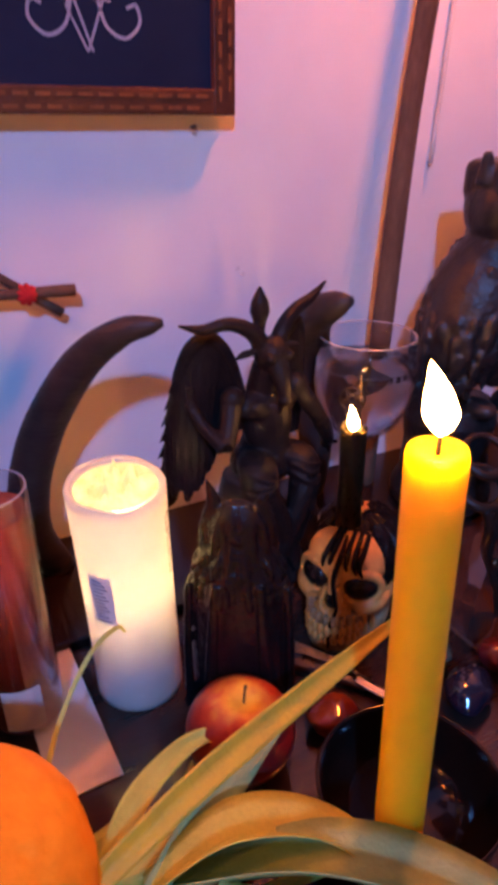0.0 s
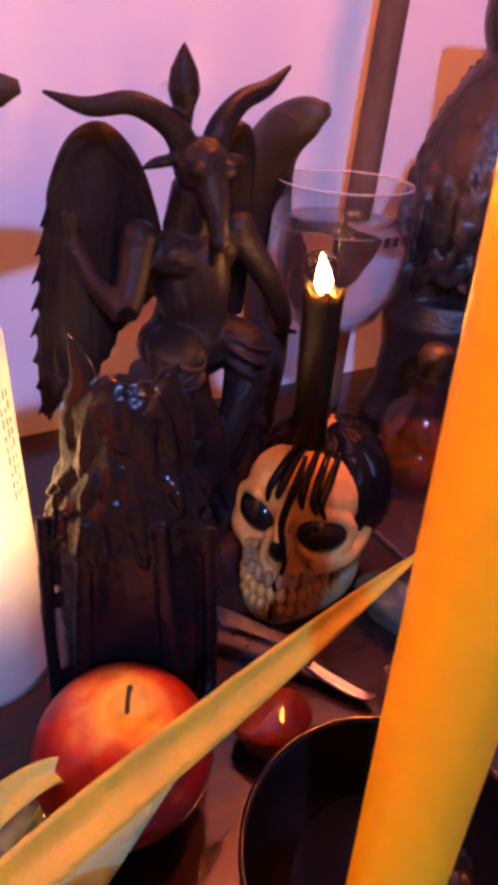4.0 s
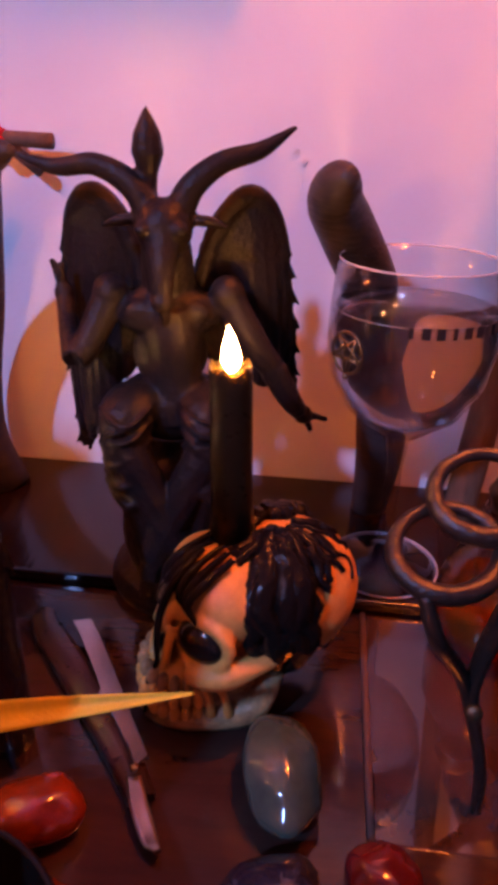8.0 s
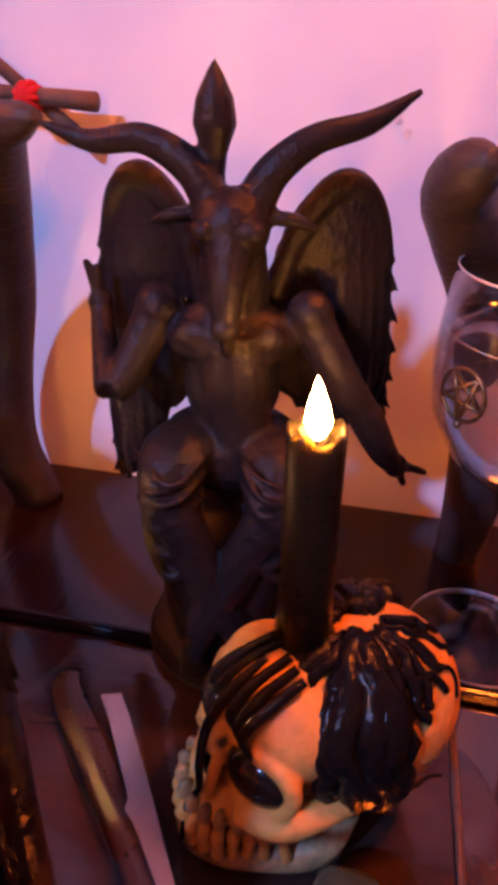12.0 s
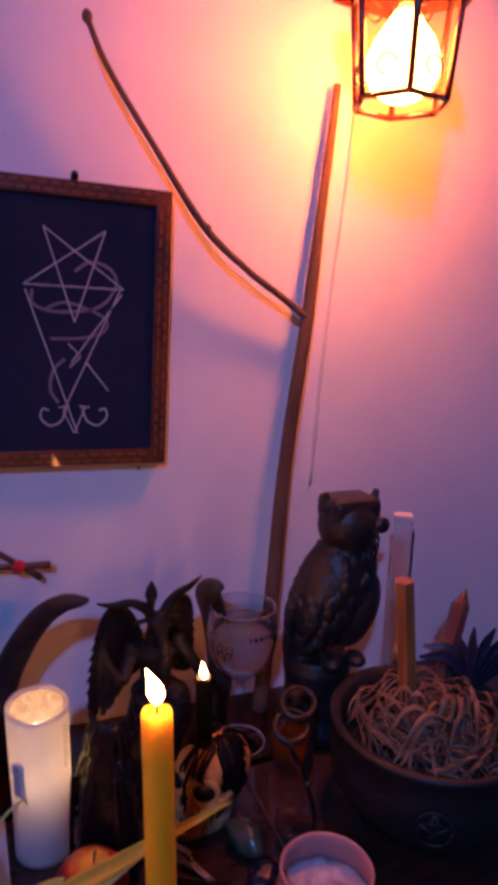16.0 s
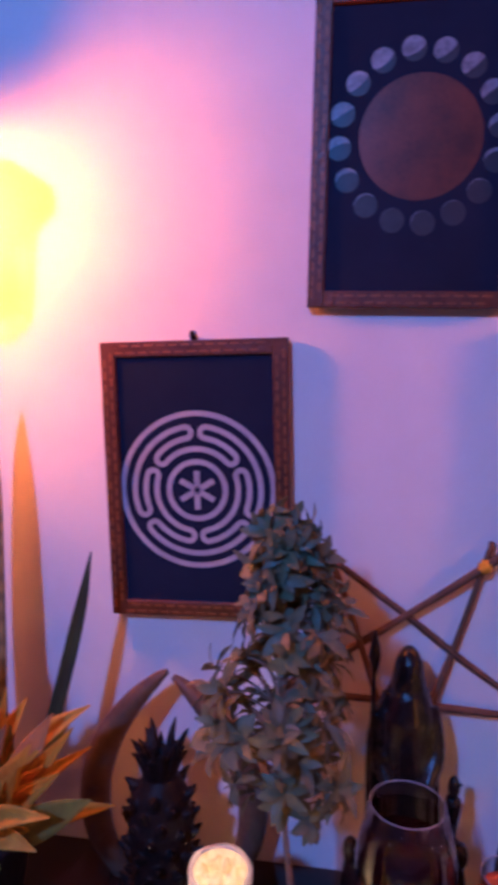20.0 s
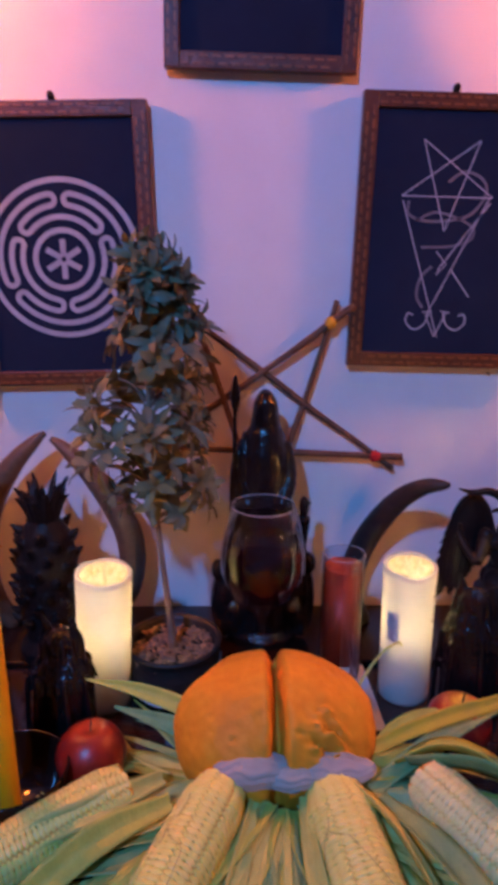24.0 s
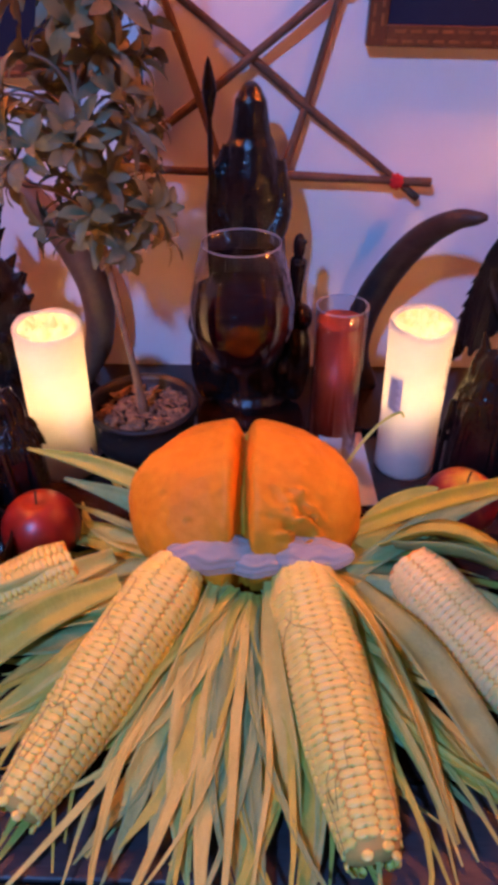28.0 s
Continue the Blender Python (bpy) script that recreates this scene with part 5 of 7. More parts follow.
# amber bottle
amb = thing("amber_bottle", (0.388, -0.172, TZ), "small round glass bottle half full of amber oil", "bottle")
part("glass", lathe([(0, 0), (0.026, 0), (0.030, 0.004), (0.032, 0.020), (0.031, 0.045), (0.024, 0.062), (0.014, 0.070), (0.012, 0.084), (0.0145, 0.087), (0.0145, 0.093), (0.011, 0.093), (0.010, 0.072), (0.022, 0.059), (0.0293, 0.044), (0.0303, 0.020), (0.028, 0.006), (0, 0.005)], 40), GLASS, amb)
part("oil", lathe([(0, 0.0055), (0.0278, 0.0065), (0.0300, 0.020), (0.0295, 0.040), (0, 0.0398)], 36), pane("amber_oil", (0.92, 0.27, 0.03), 0.88, 0.1), amb, "amber oil")
part("stopper", lathe([(0, 0.088), (0.0098, 0.088), (0.011, 0.096), (0.014, 0.104), (0.010, 0.112), (0, 0.114)], 24), BRONZE, amb, "dark metal stopper")

# iron scissors standing on their points
OLDIRON = mat("rusty_iron", (0.010, 0.008, 0.007), (0.022, 0.013, 0.010), rough=0.34, metal=0.0, scale=60, bump=0.5)
sc = thing("iron_scissors", (0.366, -0.290, TZ), "old dark iron scissors propped upright on their points", "scissors")
t0, t1 = Vector((1, 0.10, 0.05)).normalized(), Vector((-0.05, 0.82, 0.55)).normalized()
for k, c in enumerate((Vector((-0.033, 0.015, 0.134)), Vector((-0.018, 0.030, 0.152)))):
    part("finger_ring", tube([c + 0.0195 * (1.08 * math.cos(t) * t0 + 0.95 * math.sin(t) * t1) for t in np.linspace(0, 2 * math.pi, 37)], [0.0036 - 0.0008 * math.sin(t) for t in np.linspace(0, 2 * math.pi, 37)], 10), OLDIRON, sc)
    q = c - 0.0175 * t1 - (0.010 - 0.016 * k) * t0
    part("blade", tube([q, q + Vector((0.008, -0.001, -0.022)), Vector((-0.016 + 0.004 * k, 0.014, 0.066)), Vector((-0.004, 0.005, 0.026)), Vector((-0.001 - 0.003 * k, 0.0, 0.001))], [0.0040, 0.0046, 0.0042, 0.0038, 0.0012], 10, 26, 0.75), OLDIRON, sc)
part("pivot", lathe([(0, 0), (0.004, 0.0), (0.0035, 0.002), (0, 0.0025)], 12, (-0.012, 0.005, 0.058), rot(70)), BRONZE, sc)

# ---------------------------------------------------------------- pink jar candle
jar = thing("jar_candle", (0.299, -0.434, TZ), "frosted pink glass jar with white candle wax", "candle")
PINK = pane("pink_glass", (0.58, 0.32, 0.30), 0.25, 0.4)
part("jar", lathe([(0, 0), (0.036, 0), (0.046, 0.008), (0.051, 0.026), (0.0515, 0.050), (0.047, 0.070), (0.0445, 0.084), (0.0455, 0.092), (0.0445, 0.0935), (0.042, 0.092), (0.0415, 0.084), (0.044, 0.070), (0.048, 0.050), (0.047, 0.026), (0.042, 0.012), (0, 0.006)], 56), PINK, jar)
bm = lathe([(0, 0.0635)] + [(0.0445 * t, 0.0635 + 0.0015 * math.sin(t * 9)) for t in np.linspace(0.1, 1, 12)] + [(0.044, 0.050), (0, 0.045)], 48)
for v in bm.verts:
    v.co.z += 0.0050 * noise.noise(v.co * 110) if v.co.z > 0.055 else 0
part("wax", bm, mat("pale_wax", (0.58, 0.52, 0.54), (0.36, 0.30, 0.33), rough=0.6, scale=40, bump=0.8, bscale=90), jar, "rough white wax")

# ---------------------------------------------------------------- fruit
def apple(x, y, r, m, label, turn=0, tilt=(0, 0), z=TZ, tall=0.93):
    e = thing("apple", (x, y, z), label, "apple", group="apples", turn=turn, tilt=tilt)
    bm = ball((0, 0, 0), 1.0, None, 48, 32)
    for v in bm.verts:
        x_, y_, z_ = v.co
        rr = math.hypot(x_, y_)
        lob = 1 + 0.018 * math.cos(5 * math.atan2(y_, x_)) * max(0, -z_)
        top = -0.20 * math.exp(-(rr / 0.26) ** 2) if z_ > 0 else 0.14 * math.exp(-(rr / 0.25) ** 2)
        wid = 1.0 + 0.05 * z_ - 0.06 * z_ * z_
        v.co = (x_ * r * wid * lob, y_ * r * wid * lob, (z_ * tall + top) * r + r * tall * 0.97)
    part("fruit", bm, m, e)
    part("stem", tube([(0, 0, r * tall * 1.62), (0.001, 0.001, r * tall * 2.0), (0.002, 0.001, r * tall * 2.15)], [0.0010, 0.0009, 0.0012], 8, 8), mat("stem", (0.08, 0.05, 0.02), rough=0.8), e)
    return e


def apple_skin(name, hi, mid, low, streak):
    m = bpy.data.materials.new(name)
    m.use_nodes = True
    n, l = m.node_tree.nodes, m.node_tree.links
    b = n["Principled BSDF"]
    tc = n.new("ShaderNodeTexCoord")
    mp = n.new("ShaderNodeMapping")
    mp.inputs["Scale"].default_value = (34, 34, 5)
    l.new(tc.outputs["Object"], mp.inputs[0])
    nz = n.new("ShaderNodeTexNoise")
    nz.inputs["Scale"].default_value, nz.inputs["Detail"].default_value = 3.0, 5
    l.new(mp.outputs[0], nz.inputs["Vector"])
    big = n.new("ShaderNodeTexNoise")
    big.inputs["Scale"].default_value = 22
    l.new(tc.outputs["Object"], big.inputs["Vector"])
    sep = n.new("ShaderNodeSeparateXYZ")
    l.new(tc.outputs["Object"], sep.inputs[0])
    sq = n.new("ShaderNodeVectorMath")
    sq.operation = "LENGTH"
    cb = n.new("ShaderNodeCombineXYZ")
    l.new(sep.outputs[0], cb.inputs[0])
    l.new(sep.outputs[1], cb.inputs[1])
    l.new(cb.outputs[0], sq.inputs[0])
    mr = n.new("ShaderNodeMapRange")
    mr.inputs["From Min"].default_value, mr.inputs["From Max"].default_value = 0.002, 0.031
    l.new(sq.outputs["Value"], mr.inputs["Value"])
    ad = n.new("ShaderNodeMath")
    ad.operation = "MULTIPLY_ADD"
    l.new(nz.outputs[0], ad.inputs[0])
    ad.inputs[1].default_value = streak
    l.new(mr.outputs["Result"], ad.inputs[2])
    ad2 = n.new("ShaderNodeMath")
    ad2.operation = "MULTIPLY_ADD"
    l.new(big.outputs[0], ad2.inputs[0])
    ad2.inputs[1].default_value = 0.5
    l.new(ad.outputs[0], ad2.inputs[2])
    cr = n.new("ShaderNodeValToRGB")
    cr.color_ramp.elements[0].position, cr.color_ramp.elements[0].color = 0.45, (*hi, 1)
    cr.color_ramp.elements[1].position, cr.color_ramp.elements[1].color = 1.35 / 1.6, (*mid, 1)
    e3 = cr.color_ramp.elements.new(1.0)
    e3.color = (*low, 1)
    dv = n.new("ShaderNodeMath")
    dv.operation = "MULTIPLY"
    dv.inputs[1].default_value = 0.62
    l.new(ad2.outputs[0], dv.inputs[0])
    l.new(dv.outputs[0], cr.inputs[0])
    l.new(cr.outputs[0], b.inputs["Base Color"])
    b.inputs["Roughness"].default_value = 0.36
    b.inputs["Coat Weight"].default_value = 0.08
    return m


apple(0.091, -0.317, 0.0370, apple_skin("apple_two_tone", (0.74, 0.44, 0.04), (0.46, 0.05, 0.012), (0.26, 0.010, 0.008), 0.9), "red and yellow streaked apple", turn=40, tilt=(6, 0))
REDAPPLE = apple_skin("apple_dark_red", (0.38, 0.04, 0.010), (0.26, 0.012, 0.006), (0.14, 0.005, 0.005), 0.5)
apple(-0.322, -0.372, 0.0375, REDAPPLE, "dark red apple beside the corn", turn=10, tall=1.02)
apple(-0.517, -0.187, 0.030, REDAPPLE, "small dark red apple among the figures", turn=70)

orange = thing("dried_orange", (-0.481, -0.244, TZ), "small wrinkled orange-pink fruit", "fruit")
bm = ball((0, 0, 0.026), (0.026, 0.026, 0.026), None, 32, 22)
for v in bm.verts:
    v.co += v.co.normalized() * 0.003 * noise.noise(v.co * 90)
part("fruit", bm, mat("dried_peel", (0.55, 0.20, 0.08), (0.36, 0.10, 0.05), rough=0.6, scale=60, bump=0.8), orange)

# ---------------------------------------------------------------- loaf
BREAD = mat("bread_crust", (0.88, 0.36, 0.014), (0.72, 0.25, 0.008), rough=0.66, scale=14, bump=0.9, bscale=70, fine=0.15)
CRUMB = mat("bread_crumb", (0.80, 0.46, 0.28), (0.66, 0.34, 0.18), rough=0.75, scale=50, bump=0.8)
loaf = thing("bread_loaf", (-0.126, -0.350, TZ + 0.002), "round orange-brown loaf with a deep slit down its middle", "bread", tilt=(17, 0))
bm = ball((0, 0, 0), 1.0, None, 150, 100)
random.seed(17)
PITS = [(Vector((random.gauss(0, 1), random.gauss(-0.4, 1), random.uniform(0.0, 1.2))).normalized(), random.uniform(0.02, 0.05)) for _ in range(46)]
for v in bm.verts:
    x, y, z = v.co
    px, py, pz = 0.108 * x, 0.082 * y, 0.072 * z
    if z < -0.55:
        pz = -0.0396 + (pz + 0.0396) * 0.15
    g = math.exp(-(px / 0.0058) ** 2) * max(0, min(1, (z + 0.55) * 2)) * (1 if y < 0.75 else 0.6)
    nrm = Vector((x / 0.108, y / 0.082, z / 0.072)).normalized()
    dep = 0.026 * g
    px, py, pz = px, py - nrm.y * dep, pz - nrm.z * dep
    for s in (-1, 1):
        h = math.exp(-((px - s * 0.013) / 0.010) ** 2) * max(0, z + 0.3)
        pz += 0.003 * h
    h = math.exp(-(((px - 0.052) / 0.020) ** 2 + ((py + 0.052) / 0.022) ** 2)) * (1 if z > -0.2 else 0)
    pz += 0.022 * h * noise.noise(Vector((px * 70, py * 160, 3)))
    w = 0.0045 * noise.noise(Vector((px, py, pz)) * 22) + 0.0012 * noise.noise(Vector((px, py, pz)) * 90)
    for c, pr in PITS:
        gap = (v.co - c).length
        if gap < 2 * pr:
            w -= 0.0034 * math.exp(-(gap / pr * 1.6) ** 2)
    v.co = Vector((px, py, pz)) + nrm * w + Vector((0, 0, 0.064))
for v in bm.verts:
    v.co.z *= 1.085
part("crust", bm, BREAD, loaf)
bm = b_new()
add_ribbon(bm, [(0, -0.060, 0.050), (0, -0.044, 0.085), (0, 0.0, 0.108), (0, 0.05, 0.092)], [0.010, 0.013, 0.013, 0.009], [(0, -1, 0.6), (0, -0.6, 1), (0, 0, 1), (0, 0.5, 1)], -0.35, 16)
part("split", bm, CRUMB, loaf, "pale torn crumb in the slit")

# gauze bunched below the loaf
GAUZE = pane("blue_gauze", (0.74, 0.73, 0.70), 0.55, 0.9)
gz = thing("gauze_ribbon", (-0.098, -0.441, TZ + 0.005), "pale blue gauze bunched in two puffs under the loaf", "ribbon")
for cx, cy, cz, rx, ry, rz in ((-0.052, 0.002, 0.072, 0.040, 0.017, 0.019), (0.026, 0.002, 0.071, 0.042, 0.016, 0.015), (-0.014, -0.004, 0.068, 0.026, 0.014, 0.013)):
    bm = ball((0, 0, 0), (rx, ry, rz), None, 96, 64)
    for v in bm.verts:
        u = math.atan2(v.co.z / rz, v.co.y / ry)
        w = 0.0006 * math.sin(11 * u + 60 * v.co.x + 40 * cx + 3 * noise.noise(v.co * 60)) + 0.0030 * noise.noise(v.co * 38 + Vector((cx * 90, 5, 0))) + 0.0008 * noise.noise(v.co * 190)
        v.co += v.co.normalized() * w
        v.co += Vector((cx, cy, cz + 0.003 * noise.noise(Vector((v.co.x * 60, 1, cx)))))
    part("puff", bm, GAUZE, gz)

# ---------------------------------------------------------------- corn
KERN = mat("corn_kernel", (0.92, 0.78, 0.22), (0.90, 0.69, 0.13), rough=0.40, scale=1.5, rand=0.35, sss=0.5, sss_col=(0.006, 0.004, 0.0015))
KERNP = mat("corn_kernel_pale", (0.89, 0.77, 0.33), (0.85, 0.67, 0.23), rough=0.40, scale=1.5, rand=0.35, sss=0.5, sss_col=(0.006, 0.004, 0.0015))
COB = mat("corn_cob", (0.84, 0.50, 0.12), (0.74, 0.40, 0.08), rough=0.8, scale=60)
HUSKS = [mat("husk_a", (0.66, 0.66, 0.12), (0.50, 0.53, 0.09), rough=0.5, scale=6, bump=0.5, bscale=40, stretch=(9, 9, 1), rand=0.7, translucent=0.25),
         mat("husk_b", (0.40, 0.56, 0.21), (0.28, 0.43, 0.16), rough=0.5, scale=6, bump=0.5, bscale=40, stretch=(9, 9, 1), rand=0.7, translucent=0.25),
         mat("husk_c", (0.76, 0.74, 0.21), (0.64, 0.62, 0.15), rough=0.55, scale=6, bump=0.5, bscale=40, stretch=(9, 9, 1), rand=0.7, translucent=0.25)]


def kernel_unit():
    """A rounded kernel: 1 deep, 1 wide, 1 long, standing on z = 0."""
    vs, fs = [], []
    rings = [(1.0, 0.0), (1.0, 0.74), (0.86, 0.95)]
    for s, z in rings:
        for k in range(8):
            a = math.pi / 4 * k + math.pi / 8
            c, d = math.cos(a), math.sin(a)
            q = 0.5 / max(abs(c), abs(d)) * 0.72 + 0.5 * 0.28
            vs.append((c * q * s, d * q * s, z))
    vs.append((0, 0, 1.0))
    for r in range(2):
        for k in range(8):
            j = (k + 1) % 8
            fs.append((8 * r + k, 8 * r + j, 8 * r + 8 + j, 8 * r + 8 + k))
    fs += [(16 + k, 16 + (k + 1) % 8, 24) for k in range(8)]
    return np.array(vs), fs


KV, KF = kernel_unit()


def corn(top, tip, r, m, seed, label, spin=0.0):
    """An ear from its thick end (top) to its point (tip), with rows of kernels."""
    top, tip = Vector(top), Vector(tip)
    d = tip - top
    L = d.length
    e = thing("corn_ear", top, label, "corn", group="corn ears on husks")
    q = d.to_track_quat("Z", "Y").to_matrix().to_4x4()
    e.matrix_basis = Matrix.Translation(top) @ q @ rot(0, 0, spin)
    rng = random.Random(seed)
    rad = lambda t: r * (0.80 + 0.20 * min(1, t / 0.12)) * (1 - 0.42 * max(0, (t - 0.45) / 0.55) ** 1.7)
    part("cob", lathe([(0, 0.0)] + [(rad(t) * 0.937, L * t) for t in np.linspace(0.0, 0.985, 16)] + [(0, L)], 24), COB, e)
    rows, per = 16, 38
    V, F = [], []
    piece = bpy.data.meshes.new("kernel")
    piece.from_pydata(KV.tolist(), [], KF)
    piece.polygons.foreach_set("use_smooth", [True] * len(piece.polygons))
    piece.materials.append(m)
    turned = (q @ rot(0, 0, spin)).to_3x3()
    for k in range(rows):
        wob = rng.uniform(-0.008, 0.008)
        for i in range(per):
            t = (i + 0.5 + 0.05 * rng.uniform(-1, 1) + 0.5 * (k // 2 % 2)) / per
            if t > 0.955 and rng.random() < 0.5:
                continue
            a = 2 * math.pi * (k + (0.06 if k % 2 == 0 else -0.06)) / rows + 0.04 * math.sin(t * 5 + k // 2) + wob
            R = rad(t)
            w, ln, dp = 2 * math.pi * R / rows * 1.07, L / per * 1.13, R * 0.158 * rng.uniform(0.96, 1.04)
            c, s = math.cos(a), math.sin(a)
            base = R * 0.87
            sx = rng.uniform(0.93, 1.03)
            if (turned @ Vector((c, s, 0))).z > -0.02:                      # kernels on the open side
                o = new("kernel", piece)
                o.parent = e
                o.matrix_basis = Matrix(((-s * w * sx, 0, c * dp, base * c), (c * w * sx, 0, s * dp, base * s), (0, ln, 0, L * t), (0, 0, 0, 1)))
                continue
            P = KV * (w * sx, ln, dp)
            X = (base + P[:, 2]) * c - P[:, 0] * s
            Y = (base + P[:, 2]) * s + P[:, 0] * c
            Z = L * t + P[:, 1]
            o = len(V)
            V += list(zip(X, Y, Z))
            F += [tuple(o + j for j in f) for f in KF]
    me = bpy.data.meshes.new("kernel_rest")
    me.from_pydata(V, [], F)
    me.polygons.foreach_set("use_smooth", [True] * len(me.polygons))
    me.materials.append(m)
    o = new("kernel_rest", me)
    o.parent = e
    tagged(o, kind="stuff")
    return e


corn((-0.180, -0.442, 0.958), (-0.272, -0.632, 0.924), 0.0300, KERN, 1, "ripe yellow ear of corn laid on husks", 10)
corn((-0.074, -0.444, 0.957), (-0.034, -0.655, 0.922), 0.0315, KERN, 2, "ripe yellow ear of corn laid on husks", 0)
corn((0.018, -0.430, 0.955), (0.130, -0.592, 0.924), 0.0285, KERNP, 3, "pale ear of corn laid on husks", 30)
corn((-0.274, -0.432, 0.952), (-0.432, -0.530, 0.924), 0.0275, KERN, 4, "ripe yellow ear of corn laid on husks", 50)


SILK = mat("corn_silk", (0.30, 0.14, 0.06), (0.18, 0.08, 0.03), rough=0.7, scale=40)
rng = random.Random(77)
silk = thing("corn_silk", (0, 0, 0), "thin dry brown corn silk threads on the ears", "corn silk")
for top, tip, r in (((-0.074, -0.444, 0.957), (-0.034, -0.655, 0.922), 0.0315), ((-0.180, -0.442, 0.958), (-0.272, -0.632, 0.924), 0.0300)):
    top, tip = Vector(top), Vector(tip)
    d = (tip - top).normalized()
    across = d.cross(Vector((0, 0, 1))).normalized()
    upw = across.cross(d)
    for k in range(6):
        t0, a0, tw = rng.uniform(0.15, 0.8), rng.uniform(-0.9, 0.9), rng.uniform(-1.2, 1.2)
        pts = []
        for i in range(6):
            t, a = t0 + 0.05 * i * rng.uniform(0.4, 1.2), a0 + tw * i / 5 + rng.uniform(-0.1, 0.1)
            rr = r * (1 - 0.42 * max(0, (t - 0.45) / 0.55) ** 1.7) * 1.045 + 0.0006
            pts.append(top.lerp(tip, min(t, 0.97)) + rr * (math.sin(a) * across + math.cos(a) * upw))
        part("thread", tube(pts, [0.0002] * 6, 4, 16), SILK, silk)


HUB = Vector((-0.118, -0.425, 0.930))
random.seed(21)


def husk(a0, length, w, z_end, m, z0=0.0, curl=0.0, start=0.03, label=""):
    """One husk leaf from the hub outwards; a0: its way on the table, in degrees from +x."""
    a = radians(a0)
    pts, ws, ups = [], [], []
    for i in range(6):
        t = i / 5
        ang = a + curl * t * t + random.uniform(-0.02, 0.02)
        dd = start + length * t
        zz = (HUB.z + z0 - TZ) * (1 - t) ** 1.6 + z_end * t ** 1.2 + 0.016 * math.sin(math.pi * t) + random.uniform(-0.002, 0.002)
        pts.append((HUB.x + dd * math.cos(ang), HUB.y + dd * math.sin(ang), TZ + max(zz, 0.003)))
        ws.append(w * (0.55 + 0.6 * math.sin(math.pi * min(1, t * 0.9 + 0.12))) * (1 - t ** 3) + 0.0012)
        ups.append((random.uniform(-0.35, 0.35), random.uniform(-0.35, 0.35), 1))
    return ribbon(pts, ws, ups, random.uniform(0.06, 0.3), 18, 0.0006, 4)


husks = thing("corn_husks", (0, 0, 0), "fan of dry green and straw-coloured corn husk leaves", "husks")
k = 0
for a0, n in ((-100, 26), (-60, 22), (-135, 22), (-30, 18), (-160, 16), (0, 14), (178, 12), (25, 8), (155, 8)):
    for i in range(n):
        k += 1
        wide = random.random() < 0.62
        long_ = random.uniform(0.13, 0.27) if a0 not in (25, 155) else random.uniform(0.14, 0.24)
        mm = HUSKS[random.choice((0, 0, 1, 2) if abs(a0) < 70 else (0, 1, 2, 2))]
        part("husk_leaf", husk(a0 + random.uniform(-20, 20), long_, random.uniform(0.016, 0.036) if wide else random.uniform(0.005, 0.012), random.uniform(0.003, 0.012), mm, random.uniform(-0.02, 0.015), random.uniform(-0.35, 0.35)), mm, husks)
for k in range(40):                                                       # thin torn strips
    mm = HUSKS[random.choice((2, 2, 0))]
    part("husk_strip", husk(random.uniform(-150, -30), random.uniform(0.20, 0.29), random.uniform(0.004, 0.009), random.uniform(0.006, 0.018), mm, random.uniform(-0.01, 0.02), random.uniform(-0.5, 0.5)), mm, husks)
# the long leaves that reach towards the skull and the candle
def long_leaf(pts, ws, m, up=(0, -0.5, 1), fold=0.22):
    part("husk_leaf", ribbon(pts, ws, [up] * len(pts), fold, 26, 0.0007, 6), m, husks)


long_leaf([(-0.05, -0.395, 0.950), (0.04, -0.372, 0.975), (0.12, -0.353, 0.985), (0.19, -0.337, 0.992), (0.24, -0.326, 0.996)], [0.012, 0.017, 0.015, 0.009, 0.0012], mat("husk_yellow", (0.78, 0.62, 0.05), (0.66, 0.52, 0.06), rough=0.5, scale=6, bump=0.5, bscale=40, stretch=(9, 9, 1), translucent=0.3), (0.2, -0.7, 0.8))
long_leaf([(-0.03, -0.425, 0.938), (0.045, -0.375, 0.950), (0.10, -0.345, 0.957), (0.150, -0.325, 0.960)], [0.016, 0.022, 0.016, 0.002], HUSKS[1])
long_leaf([(-0.04, -0.405, 0.935), (0.010, -0.350, 0.950), (0.062, -0.328, 0.953), (0.082, -0.352, 0.948)], [0.012, 0.015, 0.010, 0.002], HUSKS[0])
long_leaf([(-0.02, -0.450, 0.942), (0.05, -0.474, 0.950), (0.12, -0.512, 0.940), (0.19, -0.560, 0.912)], [0.030, 0.044, 0.038, 0.005], HUSKS[1])
long_leaf([(0.0, -0.445, 0.928), (0.075, -0.490, 0.926), (0.145, -0.552, 0.918), (0.20, -0.610, 0.904)], [0.026, 0.038, 0.034, 0.005], HUSKS[0])
long_leaf([(-0.15, -0.400, 0.945), (-0.205, -0.372, 0.985), (-0.265, -0.354, 1.003), (-0.330, -0.342, 1.011)], [0.012, 0.019, 0.016, 0.002], HUSKS[0], (0, -0.8, 0.6))
long_leaf([(-0.15, -0.410, 0.935), (-0.215, -0.372, 0.965), (-0.300, -0.345, 0.978)], [0.016, 0.022, 0.003], HUSKS[1], (0, -0.8, 0.6))
long_leaf([(-0.05, -0.340, 0.930), (-0.02, -0.285, 0.955), (0.010, -0.262, 0.985), (0.030, -0.264, 1.004), (0.036, -0.266, 1.000)], [0.003, 0.0035, 0.003, 0.003, 0.001], HUSKS[2])

